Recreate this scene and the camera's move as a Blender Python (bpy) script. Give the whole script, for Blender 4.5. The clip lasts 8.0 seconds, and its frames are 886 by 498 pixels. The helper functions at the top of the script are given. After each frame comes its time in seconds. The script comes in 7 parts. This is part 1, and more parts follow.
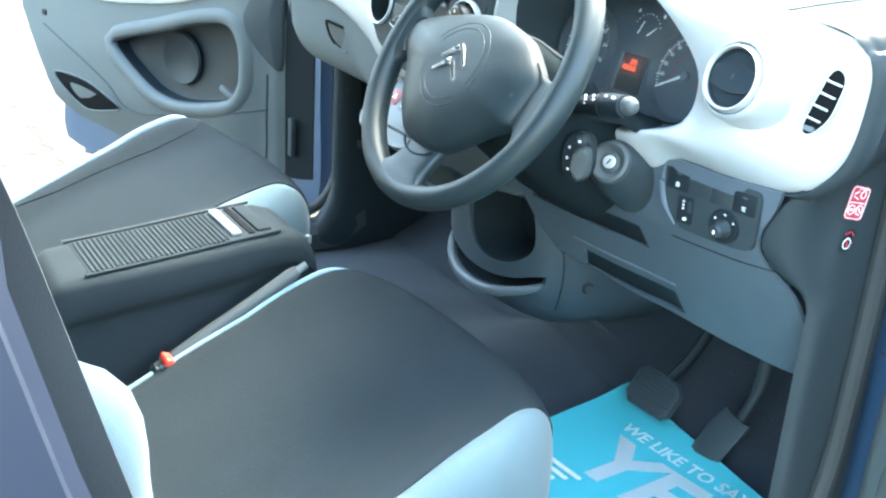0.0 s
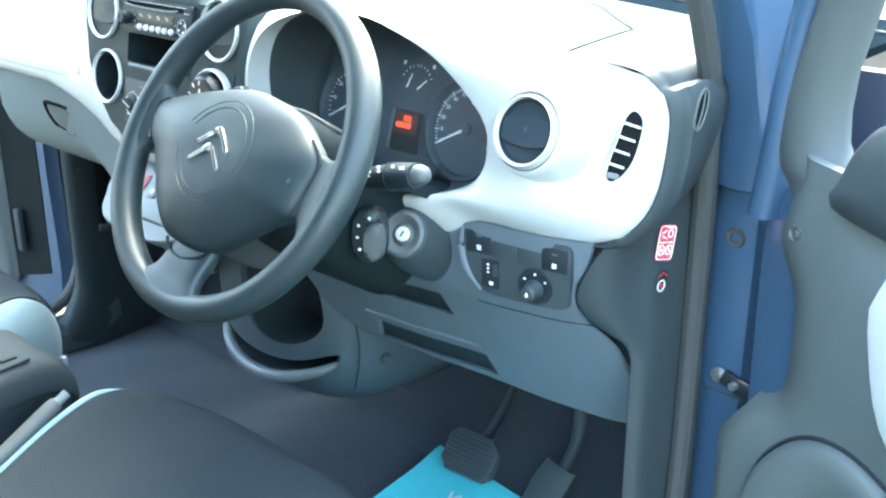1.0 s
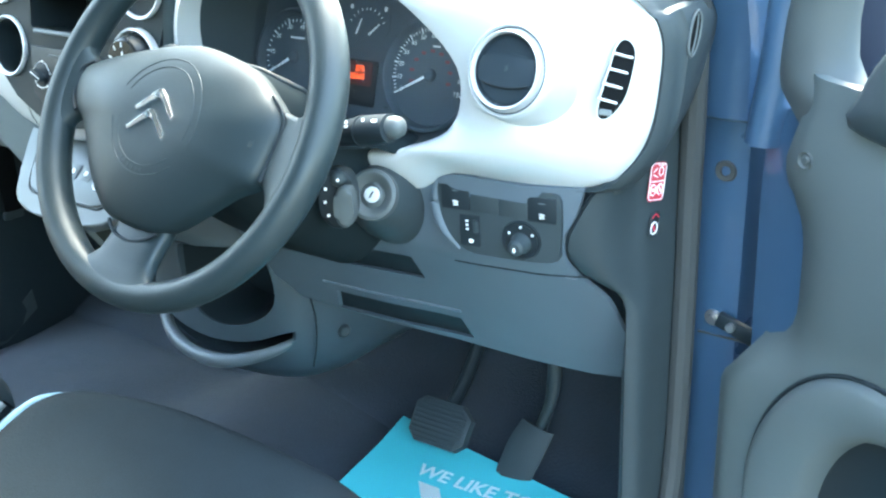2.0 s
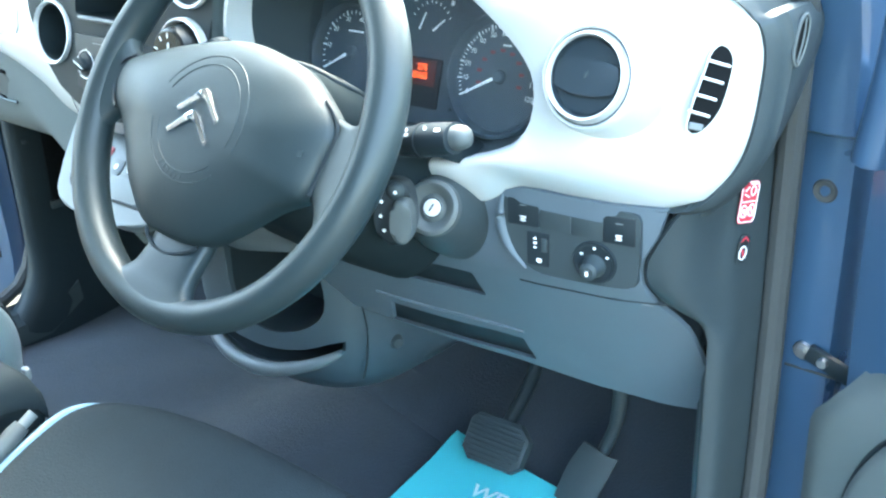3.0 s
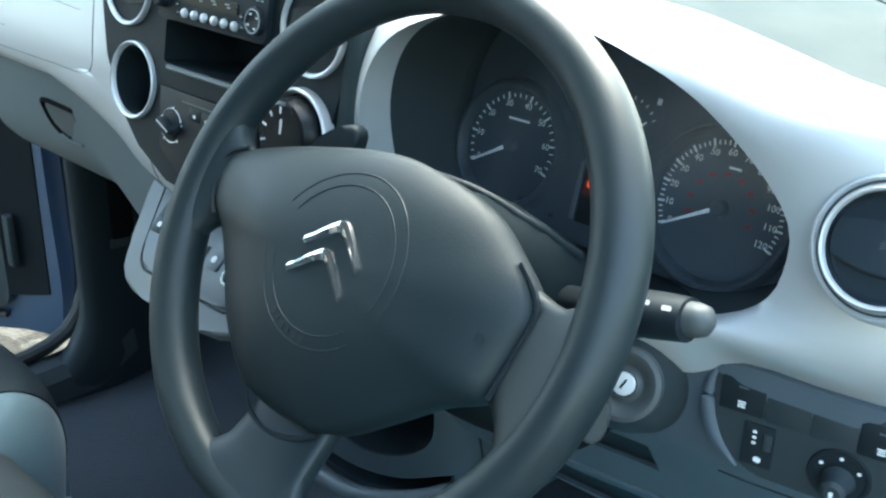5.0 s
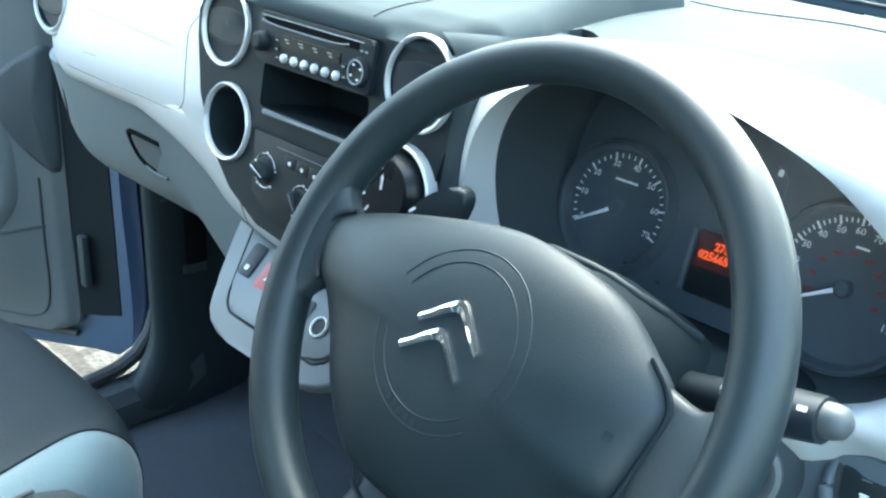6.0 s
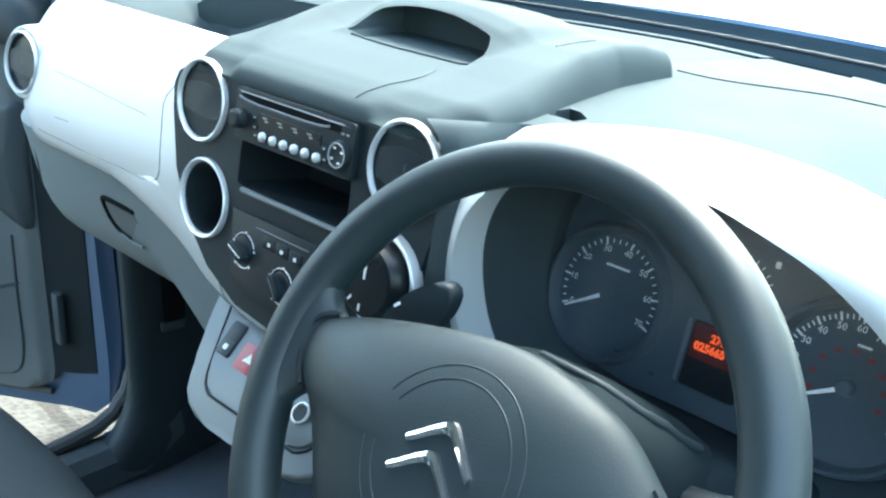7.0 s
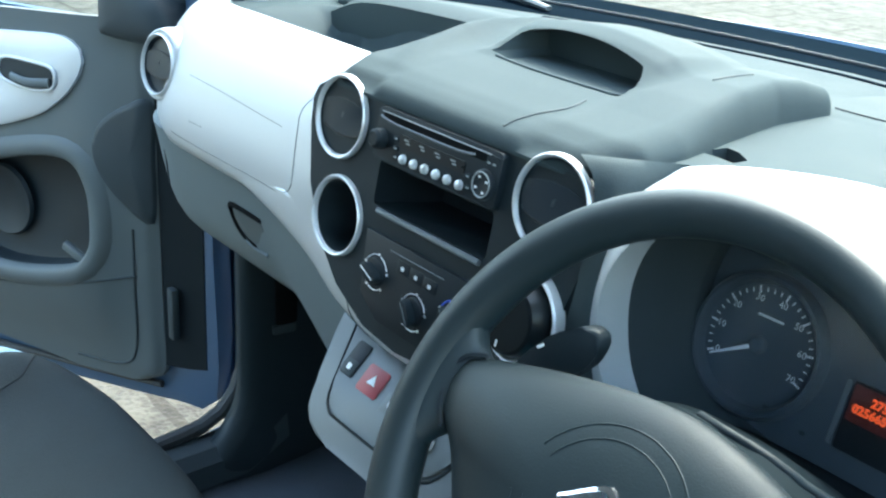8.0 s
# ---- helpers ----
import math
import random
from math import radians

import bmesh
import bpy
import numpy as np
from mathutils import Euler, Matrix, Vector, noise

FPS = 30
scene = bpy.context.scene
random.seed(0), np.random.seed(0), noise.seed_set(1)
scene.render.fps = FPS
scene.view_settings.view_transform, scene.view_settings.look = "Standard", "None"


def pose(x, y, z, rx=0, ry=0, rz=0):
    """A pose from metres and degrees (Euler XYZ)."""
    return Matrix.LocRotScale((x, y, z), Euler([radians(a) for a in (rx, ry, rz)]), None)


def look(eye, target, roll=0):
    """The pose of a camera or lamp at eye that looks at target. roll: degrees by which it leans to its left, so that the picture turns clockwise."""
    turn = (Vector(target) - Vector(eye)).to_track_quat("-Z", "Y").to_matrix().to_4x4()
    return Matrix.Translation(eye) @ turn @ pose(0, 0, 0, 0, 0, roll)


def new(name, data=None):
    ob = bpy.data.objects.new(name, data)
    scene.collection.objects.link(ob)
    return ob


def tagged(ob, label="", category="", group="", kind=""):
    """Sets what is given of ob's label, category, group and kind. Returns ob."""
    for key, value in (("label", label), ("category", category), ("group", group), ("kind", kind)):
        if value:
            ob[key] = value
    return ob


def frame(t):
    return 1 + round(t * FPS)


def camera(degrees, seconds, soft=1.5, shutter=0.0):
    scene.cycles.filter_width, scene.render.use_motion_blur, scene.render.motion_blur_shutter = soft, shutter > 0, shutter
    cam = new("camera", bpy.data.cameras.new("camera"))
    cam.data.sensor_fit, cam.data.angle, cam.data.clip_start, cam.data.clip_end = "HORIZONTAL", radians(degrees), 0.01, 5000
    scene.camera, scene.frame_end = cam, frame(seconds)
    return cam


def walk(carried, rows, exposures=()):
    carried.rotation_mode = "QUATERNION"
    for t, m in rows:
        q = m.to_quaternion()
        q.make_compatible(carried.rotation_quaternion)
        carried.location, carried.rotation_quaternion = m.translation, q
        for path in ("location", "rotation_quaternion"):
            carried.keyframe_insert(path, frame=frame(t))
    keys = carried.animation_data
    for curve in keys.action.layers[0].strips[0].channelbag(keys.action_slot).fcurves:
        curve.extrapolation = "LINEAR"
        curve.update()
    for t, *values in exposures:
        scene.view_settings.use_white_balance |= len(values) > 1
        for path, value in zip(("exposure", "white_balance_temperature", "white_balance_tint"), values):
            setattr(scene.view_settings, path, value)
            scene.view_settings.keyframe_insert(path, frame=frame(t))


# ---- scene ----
cam = camera(44.99, 8.0, soft=2.3)
PATH = [
    (0, 1.4150, -0.4322, 1.2907, 68.01, -3.55, 58.80),
    (0.5, 1.3804, -0.3828, 1.2946, 69.13, -1.97, 51.94),
    (1, 1.2587, -0.3733, 1.3068, 69.78, -0.11, 43.21),
    (1.5, 1.1799, -0.3646, 1.2873, 68.04, 2.68, 37.83),
    (1.7, 1.1562, -0.3615, 1.2799, 67.75, 2.48, 36.30),
    (2.8, 1.0830, -0.3049, 1.2637, 66.12, 1.30, 38.16),
    (3, 1.0632, -0.2803, 1.2673, 66.61, 1.81, 39.68),
    (3.5, 1.0095, -0.2009, 1.3052, 68.31, 2.81, 43.01),
    (4, 0.9364, -0.1567, 1.3005, 67.30, 0.69, 43.96),
    (4.5, 0.8648, -0.1363, 1.2940, 67.30, 0.08, 40.96),
    (5, 0.8026, -0.1402, 1.2866, 66.41, -1.45, 43.53),
    (5.2, 0.7820, -0.1473, 1.2884, 65.85, -2.37, 45.51),
    (6.3, 0.7414, -0.1367, 1.3302, 67.47, -1.32, 47.25),
    (6.5, 0.7391, -0.1289, 1.3408, 68.65, 0.86, 45.59),
    (7, 0.7052, -0.1141, 1.3529, 67.85, -2.09, 45.43),
    (7.5, 0.6797, -0.1040, 1.3727, 68.63, -1.05, 47.29),
    (7.8, 0.6612, -0.1136, 1.3785, 67.75, -2.71, 49.60),
    (8, 0.6533, -0.1214, 1.3665, 67.50, -3.29, 51.16),
]
walk(cam, [(t, pose(x, y, z, rx, ry, rz)) for t, x, y, z, rx, ry, rz in PATH], exposures=[(0, 4.34, 6600, 1), (0.5, 4.59, 6550, 1), (1.0, 4.49, 6550, 1), (1.6, 4.34, 6500, 0), (3.0, 4.69, 6500, 0), (3.5, 4.24, 6500, 0), (4.5, 3.29, 6500, 0), (5.0, 3.19, 6450, 0), (6.3, 3.84, 6200, 0), (8.0, 3.19, 6250, 0)])

# ---- light: bright hazy day ----
SUN_AZ, SUN_EL = radians(-20), radians(55)
world = bpy.data.worlds.new("sky")
scene.world = world
world.use_nodes = True
wn = world.node_tree.nodes
sky = wn.new("ShaderNodeTexSky")
sky.sky_type = "NISHITA"
sky.sun_disc = False
sky.sun_elevation, sky.sun_rotation = SUN_EL, SUN_AZ
sky.air_density, sky.dust_density = 1.6, 4.0
world.node_tree.links.new(sky.outputs[0], wn["Background"].inputs[0])
wn["Background"].inputs[1].default_value = 0.15
sun_data = bpy.data.lights.new("sun", "SUN")
sun_data.energy, sun_data.angle, sun_data.color = 0.8, radians(25), (0.94, 0.975, 1.0)
sun = new("sun", sun_data)
sun.matrix_world = look((0, 0, 8), Vector((0, 0, 8)) - Vector((math.sin(SUN_AZ) * math.cos(SUN_EL), math.cos(SUN_AZ) * math.cos(SUN_EL), math.sin(SUN_EL))))
# ---- materials ----
def material(name, color, rough=0.5, metal=0.0, grain=0.0, grain_size=0.001, vary=0.08, vary_size=0.08, coat=0.0, sheen=0.0, spec=0.5, color2=None):
    """A node material: colour that varies at two scales, a fine bump, rough and metal."""
    m = bpy.data.materials.new(name)
    m.use_nodes = True
    nt = m.node_tree
    b = nt.nodes["Principled BSDF"]
    b.inputs["Roughness"].default_value, b.inputs["Metallic"].default_value = rough, metal
    b.inputs["Coat Weight"].default_value, b.inputs["Sheen Weight"].default_value = coat, sheen
    b.inputs["Specular IOR Level"].default_value = spec
    co = nt.nodes.new("ShaderNodeTexCoord")
    big = nt.nodes.new("ShaderNodeTexNoise")
    big.inputs["Scale"].default_value, big.inputs["Detail"].default_value = 1 / vary_size, 5
    fine = nt.nodes.new("ShaderNodeTexNoise")
    fine.inputs["Scale"].default_value, fine.inputs["Detail"].default_value = 1 / grain_size, 2
    for n in (big, fine):
        nt.links.new(co.outputs["Object"], n.inputs["Vector"])
    both = nt.nodes.new("ShaderNodeMath")
    both.operation = "MULTIPLY_ADD"
    both.inputs[1].default_value, both.inputs[2].default_value = 0.35, 0.0
    nt.links.new(fine.outputs["Fac"], both.inputs[0])
    add = nt.nodes.new("ShaderNodeMath")
    add.operation = "MULTIPLY_ADD"
    add.inputs[1].default_value = 0.65
    nt.links.new(big.outputs["Fac"], add.inputs[0])
    nt.links.new(both.outputs[0], add.inputs[2])
    mix = nt.nodes.new("ShaderNodeMix")
    mix.data_type = "RGBA"
    lo = [c * (1 - vary * 2) for c in color]
    hi = list(color2) if color2 else [min(1, c * (1 + vary * 2)) for c in color]
    mix.inputs["A"].default_value, mix.inputs["B"].default_value = (*lo, 1), (*hi, 1)
    nt.links.new(add.outputs[0], mix.inputs["Factor"])
    nt.links.new(mix.outputs["Result"], b.inputs["Base Color"])
    span = nt.nodes.new("ShaderNodeMapRange")
    span.inputs["From Min"].default_value, span.inputs["From Max"].default_value = 0.3, 0.7
    span.inputs["To Min"].default_value, span.inputs["To Max"].default_value = max(0.02, rough - 0.07), min(1, rough + 0.07)
    nt.links.new(big.outputs["Fac"], span.inputs["Value"])
    nt.links.new(span.outputs[0], b.inputs["Roughness"])
    if grain:
        bump = nt.nodes.new("ShaderNodeBump")
        bump.inputs["Strength"].default_value, bump.inputs["Distance"].default_value = grain, grain_size * 0.4
        nt.links.new(fine.outputs["Fac"], bump.inputs["Height"])
        nt.links.new(bump.outputs["Normal"], b.inputs["Normal"])
    return m


def glass(name, tint=(1, 1, 1), rough=0.0, rim=0.22, least=0.012):
    """Thin clear glass: mostly clear, with a Fresnel gloss."""
    m = bpy.data.materials.new(name)
    m.use_nodes = True
    nt = m.node_tree
    nt.nodes.clear()
    out, mix = nt.nodes.new("ShaderNodeOutputMaterial"), nt.nodes.new("ShaderNodeMixShader")
    clear, gloss, edge = nt.nodes.new("ShaderNodeBsdfTransparent"), nt.nodes.new("ShaderNodeBsdfGlossy"), nt.nodes.new("ShaderNodeLayerWeight")
    clear.inputs[0].default_value = (*tint, 1)
    gloss.inputs["Roughness"].default_value = rough
    steep, fres = nt.nodes.new("ShaderNodeMath"), nt.nodes.new("ShaderNodeMath")
    steep.operation, steep.inputs[1].default_value = "POWER", 5.0
    fres.operation, fres.inputs[1].default_value, fres.inputs[2].default_value = "MULTIPLY_ADD", rim, least
    edge.inputs[0].default_value = 0.5
    nt.links.new(edge.outputs["Facing"], steep.inputs[0])
    nt.links.new(steep.outputs[0], fres.inputs[0])
    nt.links.new(fres.outputs[0], mix.inputs[0])
    nt.links.new(clear.outputs[0], mix.inputs[1])
    nt.links.new(gloss.outputs[0], mix.inputs[2])
    nt.links.new(mix.outputs[0], out.inputs[0])
    return m


def glow(name, color, strength):
    m = bpy.data.materials.new(name)
    m.use_nodes = True
    b = m.node_tree.nodes["Principled BSDF"]
    b.inputs["Base Color"].default_value = (*[c * 0.3 for c in color], 1)
    b.inputs["Emission Color"].default_value, b.inputs["Emission Strength"].default_value = (*color, 1), strength
    return m


SILVER = material("silver_paint", (0.565, 0.590, 0.608), 0.42, 0.3, 0.05, 0.0008, 0.03, 0.2)
DARK = material("dark_plastic", (0.031, 0.043, 0.050), 0.55, 0, 0.25, 0.0012, 0.10, 0.07, spec=0.35)
TOP = material("dash_top_plastic", (0.046, 0.062, 0.067), 0.75, 0, 0.3, 0.0014, 0.07, 0.09, spec=0.08)
DOOR = material("door_plastic", (0.080, 0.098, 0.104), 0.58, 0, 0.3, 0.0014, 0.07, 0.09)
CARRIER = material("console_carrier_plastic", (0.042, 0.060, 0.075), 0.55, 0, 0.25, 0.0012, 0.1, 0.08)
GLOVE = material("glove_box_plastic", (0.150, 0.180, 0.192), 0.6, 0, 0.25, 0.0014, 0.06, 0.09, spec=0.2)
# near-black that puts the shade inside holes into the colour
VOID = material("recess_shade", (0.006, 0.007, 0.008), 0.9, 0, 0, 0.001, 0.1, 0.02, spec=0.1)
RUBGREY = material("grey_rubber", (0.062, 0.074, 0.079), 0.55, 0, 0.2, 0.001, 0.08, 0.03)
KNEE = material("knee_plastic", (0.088, 0.115, 0.144), 0.5, 0, 0.25, 0.0012, 0.1, 0.08)
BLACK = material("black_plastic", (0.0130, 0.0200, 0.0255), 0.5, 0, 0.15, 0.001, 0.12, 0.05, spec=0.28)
DEEP = material("deep_black_plastic", (0.010, 0.0145, 0.018), 0.65, 0, 0.2, 0.001, 0.12, 0.05, spec=0.15)
# blue body paint as it looks in shade: the shade is put into the colour
SHADEBLUE = material("shaded_blue_paint", (0.018, 0.024, 0.042), 0.6, 0, 0.2, 0.001, 0.1, 0.1, spec=0.3)
PIANO = material("black_gloss", (0.010, 0.0135, 0.016), 0.3, 0, 0, 0.001, 0.1, 0.05, spec=0.3)
STACK = material("stack_plastic", (0.0145, 0.0235, 0.0290), 0.55, 0, 0.25, 0.0012, 0.1, 0.07, spec=0.25)
VENT = material("vent_plastic", (0.0175, 0.0275, 0.0370), 0.42, 0, 0.1, 0.001, 0.1, 0.04, spec=0.32)
WHEEL = material("wheel_foam", (0.0150, 0.0255, 0.0300), 0.44, 0, 0.2, 0.0011, 0.1, 0.06, spec=0.42)
PAD = material("airbag_cover", (0.0150, 0.0255, 0.0300), 0.46, 0, 0.25, 0.0012, 0.08, 0.06, spec=0.34)
RING = material("satin_chrome_ring", (0.78, 0.80, 0.82), 0.42, 0.6, 0.03, 0.0008, 0.03, 0.05)
CHROME = material("chrome", (0.85, 0.86, 0.88), 0.07, 1.0, 0, 0.001, 0.02, 0.05)
GREYTRIM = material("console_grey", (0.13, 0.15, 0.162), 0.45, 0.1, 0.15, 0.001, 0.06, 0.06)
FABRIC = material("grey_seat_cloth", (0.0200, 0.0275, 0.0325), 0.95, 0, 0.9, 0.002, 0.18, 0.04, spec=0.12)
BLUECLOTH = material("blue_seat_cloth", (0.080, 0.130, 0.153), 0.85, 0, 0.6, 0.0016, 0.1, 0.05, sheen=0.2)
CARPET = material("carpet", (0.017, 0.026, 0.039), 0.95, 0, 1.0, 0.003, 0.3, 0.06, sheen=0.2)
PAPER = material("teal_paper", (0.085, 0.52, 0.59), 0.55, 0, 0.05, 0.002, 0.05, 0.1)
WHITE = material("white_ink", (0.88, 0.89, 0.90), 0.5, 0, 0, 0.001, 0.02, 0.05)
RED = material("red_ink", (0.55, 0.035, 0.06), 0.45, 0, 0, 0.001, 0.05, 0.02)
DIMRED = material("dim_red_ink", (0.20, 0.02, 0.03), 0.5, 0, 0, 0.001, 0.05, 0.02)
PIPING = material("blue_piping", (0.24, 0.38, 0.46), 0.7, 0, 0.4, 0.0016, 0.05, 0.05)
BLUEINK = material("blue_ink", (0.05, 0.10, 0.55), 0.5, 0, 0, 0.001, 0.05, 0.02)
HAZARD = material("hazard_red", (0.42, 0.07, 0.08), 0.4, 0, 0.05, 0.001, 0.05, 0.02)
BUCKLE = material("buckle_red", (0.75, 0.08, 0.05), 0.4, 0, 0.02, 0.001, 0.05, 0.02)
PAINT = material("blue_metallic_paint", (0.050, 0.103, 0.190), 0.32, 0.35, 0.03, 0.0006, 0.06, 0.2, coat=0.8)
SEAL = material("grey_door_seal", (0.036, 0.041, 0.044), 0.75, 0, 0.5, 0.002, 0.15, 0.04)
RUBBER = material("rubber_seal", (0.04, 0.043, 0.046), 0.7, 0, 0.4, 0.0015, 0.15, 0.04)
STEEL = material("steel_bolt", (0.45, 0.45, 0.46), 0.35, 0.9, 0.1, 0.001, 0.15, 0.01)
BELT = material("belt_webbing", (0.04, 0.045, 0.052), 0.8, 0, 0.6, 0.0015, 0.1, 0.03)
DIAL = material("dial_face", (0.056, 0.075, 0.090), 0.5, 0, 0, 0.001, 0.05, 0.03)
LCD = glow("lcd_red", (1.0, 0.12, 0.03), 0.085)
LCDBG = glow("lcd_dark_red", (0.16, 0.022, 0.016), 0.008)
COLUMN = material("column_plastic", (0.0115, 0.0180, 0.0215), 0.8, 0, 0.25, 0.0012, 0.08, 0.06, spec=0.06)
LID = material("lid_plastic", (0.025, 0.033, 0.038), 0.8, 0, 0.3, 0.0012, 0.1, 0.05, spec=0.10)
LEGEND = material("grey_ink", (0.34, 0.37, 0.38), 0.6, 0, 0, 0.001, 0.08, 0.02)
PALETRIM = material("pale_pillar_cloth", (0.50, 0.53, 0.53), 0.85, 0, 0.3, 0.0016, 0.04, 0.1)
PANE = glass("clear_glass", (0.93, 0.97, 0.97))
SCREEN = glass("coated_windscreen_glass", (0.95, 0.98, 0.98), 0.0, 0.03, 0.002)
TINT = glass("cluster_lens", (0.95, 0.96, 0.98), 0.22, 0.30, 0.040)
HEADLINER = material("headliner_cloth", (0.47, 0.49, 0.49), 0.95, 0, 0.5, 0.002, 0.05, 0.1)
COWL = material("cowl_black", (0.005, 0.009, 0.013), 0.9, 0, 0.1, 0.002, 0.1, 0.1, spec=0.0)
# ---- mesh helpers ----
def axes(origin, normal, up=(0, 0, 1)):
    """A pose whose z is normal, whose y is as near up as can be."""
    n = Vector(normal).normalized()
    ex = Vector(up).cross(n).normalized()
    ey = n.cross(ex)
    m = Matrix((ex, ey, n)).transposed().to_4x4()
    m.translation = origin
    return m


def thing(name, at, label, category, group="", kind=""):
    ob = new(name)
    ob.location = at
    ob.empty_display_size = 0.02
    return tagged(ob, label, category, group, kind)


def mesh_from(bm, mat, m=None, angle=35):
    if m is not None:
        bm.transform(m)
    bmesh.ops.recalc_face_normals(bm, faces=bm.faces)
    me = bpy.data.meshes.new("mesh")
    bm.to_mesh(me)
    bm.free()
    me.shade_smooth()
    me.set_sharp_from_angle(angle=radians(angle))
    me.materials.append(mat)
    return me


def part(name, bm, mat, parent, label="", m=None, angle=35):
    """Links a bmesh, given in world metres, as one mesh under a thing or a part."""
    me = bm if isinstance(bm, bpy.types.Mesh) else mesh_from(bm, mat, m, angle)
    me.name = name
    ob = new(name, me)
    ob.parent = parent
    top = parent
    while top.parent:
        top = top.parent
    if parent is top:
        ob.matrix_parent_inverse = Matrix.Translation(-top.location)
    return tagged(ob, label)


def single(name, bm, mat, label, category, group="", kind="", m=None, angle=35):
    return tagged(new(name, mesh_from(bm, mat, m, angle)), label, category, group, kind)


def grid(rows, cu=False, cv=False, cap=False):
    """A sheet over rows of points. cu: each row closes; cv: the last row meets the first; cap: ends filled (2: the last alone)."""
    bm = bmesh.new()
    vs = [[bm.verts.new(p) for p in r] for r in rows]
    nr, nc = len(vs), len(vs[0])
    for i in range(nr if cv else nr - 1):
        for j in range(nc if cu else nc - 1):
            q = [vs[i][j], vs[i][(j + 1) % nc], vs[(i + 1) % nr][(j + 1) % nc], vs[(i + 1) % nr][j]]
            bm.faces.new(q)
    if cap == 1:
        bm.faces.new(vs[0][::-1])
    if cap:
        bm.faces.new(vs[-1])
    return bm


def thick(bm, t):
    bmesh.ops.recalc_face_normals(bm, faces=bm.faces)
    bmesh.ops.solidify(bm, geom=bm.faces[:], thickness=t)
    return bm


def sheet(rows, back):
    """A plate whose seen face is the grid of rows, and whose other face lies by the vector back behind it."""
    v = Vector(back)
    rear = [[Vector(p) + v for p in r] for r in rows]
    bm = joined(grid(rows), grid(rear), grid([rows[0], rear[0]]), grid([rows[-1], rear[-1]]), grid([[r[0] for r in rows], [r[0] for r in rear]]), grid([[r[-1] for r in rows], [r[-1] for r in rear]]))
    bmesh.ops.remove_doubles(bm, verts=bm.verts, dist=1e-6)
    return bm


def lathe(profile, n=40):
    """Turns (radius, height) pairs about z."""
    rows = [[(r * math.cos(2 * math.pi * k / n), r * math.sin(2 * math.pi * k / n), h) for k in range(n)] for r, h in profile]
    bm = grid(rows, cu=True)
    bmesh.ops.remove_doubles(bm, verts=bm.verts, dist=1e-6)
    return bm


def box(sx, sy, sz, b=0.003, seg=2, at=(0, 0, 0)):
    bm = bmesh.new()
    bmesh.ops.create_cube(bm, size=1)
    bm.transform(Matrix.Translation(at) @ Matrix.Diagonal((sx, sy, sz, 1)))
    if b:
        bmesh.ops.bevel(bm, geom=bm.edges[:], offset=min(b, 0.45 * min(sx, sy, sz)), segments=seg, affect="EDGES", profile=0.5)
    return bm


def slab(outline, depth, b=0.002, seg=2):
    """A flat outline (x, y) pushed up to z = depth, its upper rim rounded."""
    bm = bmesh.new()
    lo, hi = [bm.verts.new((x, y, 0)) for x, y in outline], [bm.verts.new((x, y, depth)) for x, y in outline]
    n = len(outline)
    bm.faces.new(lo[::-1])
    lid = bm.faces.new(hi)
    for i in range(n):
        bm.faces.new((lo[i], lo[(i + 1) % n], hi[(i + 1) % n], hi[i]))
    if b:
        bmesh.ops.bevel(bm, geom=list(lid.edges), offset=b, segments=seg, affect="EDGES", profile=0.5)
    return bm


def spline(pts, n, closed=False):
    """n points along a smooth line through pts."""
    p = np.array(pts, float)
    k = len(p)
    seg = k if closed else k - 1
    out = []
    for s in np.linspace(0, seg, n, endpoint=not closed):
        i = min(int(s), seg - 1)
        u = s - i
        ix = [(i + d) % k if closed else min(max(i + d, 0), k - 1) for d in (-1, 0, 1, 2)]
        a, b, c, d = p[ix]
        out.append(0.5 * (2 * b + (c - a) * u + (2 * a - 5 * b + 4 * c - d) * u**2 + (3 * b - a - 3 * c + d) * u**3))
    return [tuple(float(w) for w in q) for q in out]


def even(pts, n, closed=False):
    """n evenly spaced points on a smooth line through pts."""
    d = np.array(spline(pts, 40 * len(pts), closed))
    if closed:
        d = np.vstack([d, d[:1]])
    s = np.concatenate([[0], np.cumsum(np.linalg.norm(np.diff(d, axis=0), axis=1))])
    w = np.linspace(0, s[-1], n, endpoint=not closed)
    return [tuple(float(c) for c in q) for q in np.stack([np.interp(w, s, d[:, k]) for k in range(d.shape[1])], 1)]


def tube(pts, radius, n=10, closed=False, flat=1.0, up=(0, 0, 1), cap=True):
    """A round (or flattened) bar along pts. radius: one, or one for each point."""
    P = [Vector(p) for p in pts]
    k = len(P)
    rad = [float(radius)] * k if isinstance(radius, (int, float)) else [float(q) for q in radius]
    rows = []
    for i, p in enumerate(P):
        t = (P[(i + 1) % k] - P[i - 1]) if closed else (P[min(i + 1, k - 1)] - P[max(i - 1, 0)])
        t.normalize()
        side = t.cross(Vector(up))
        side = side.normalized() if side.length > 1e-4 else Vector((1, 0, 0))
        top = side.cross(t).normalized()
        rows.append([p + rad[i] * (math.cos(a) * side + flat * math.sin(a) * top) for a in [2 * math.pi * j / n for j in range(n)]])
    return grid(rows, cu=True, cv=closed, cap=cap and not closed)


def joined(*bms):
    out = bmesh.new()
    for b in bms:
        me = bpy.data.meshes.new("join")
        b.to_mesh(me)
        b.free()
        out.from_mesh(me)
        bpy.data.meshes.remove(me)
    return out


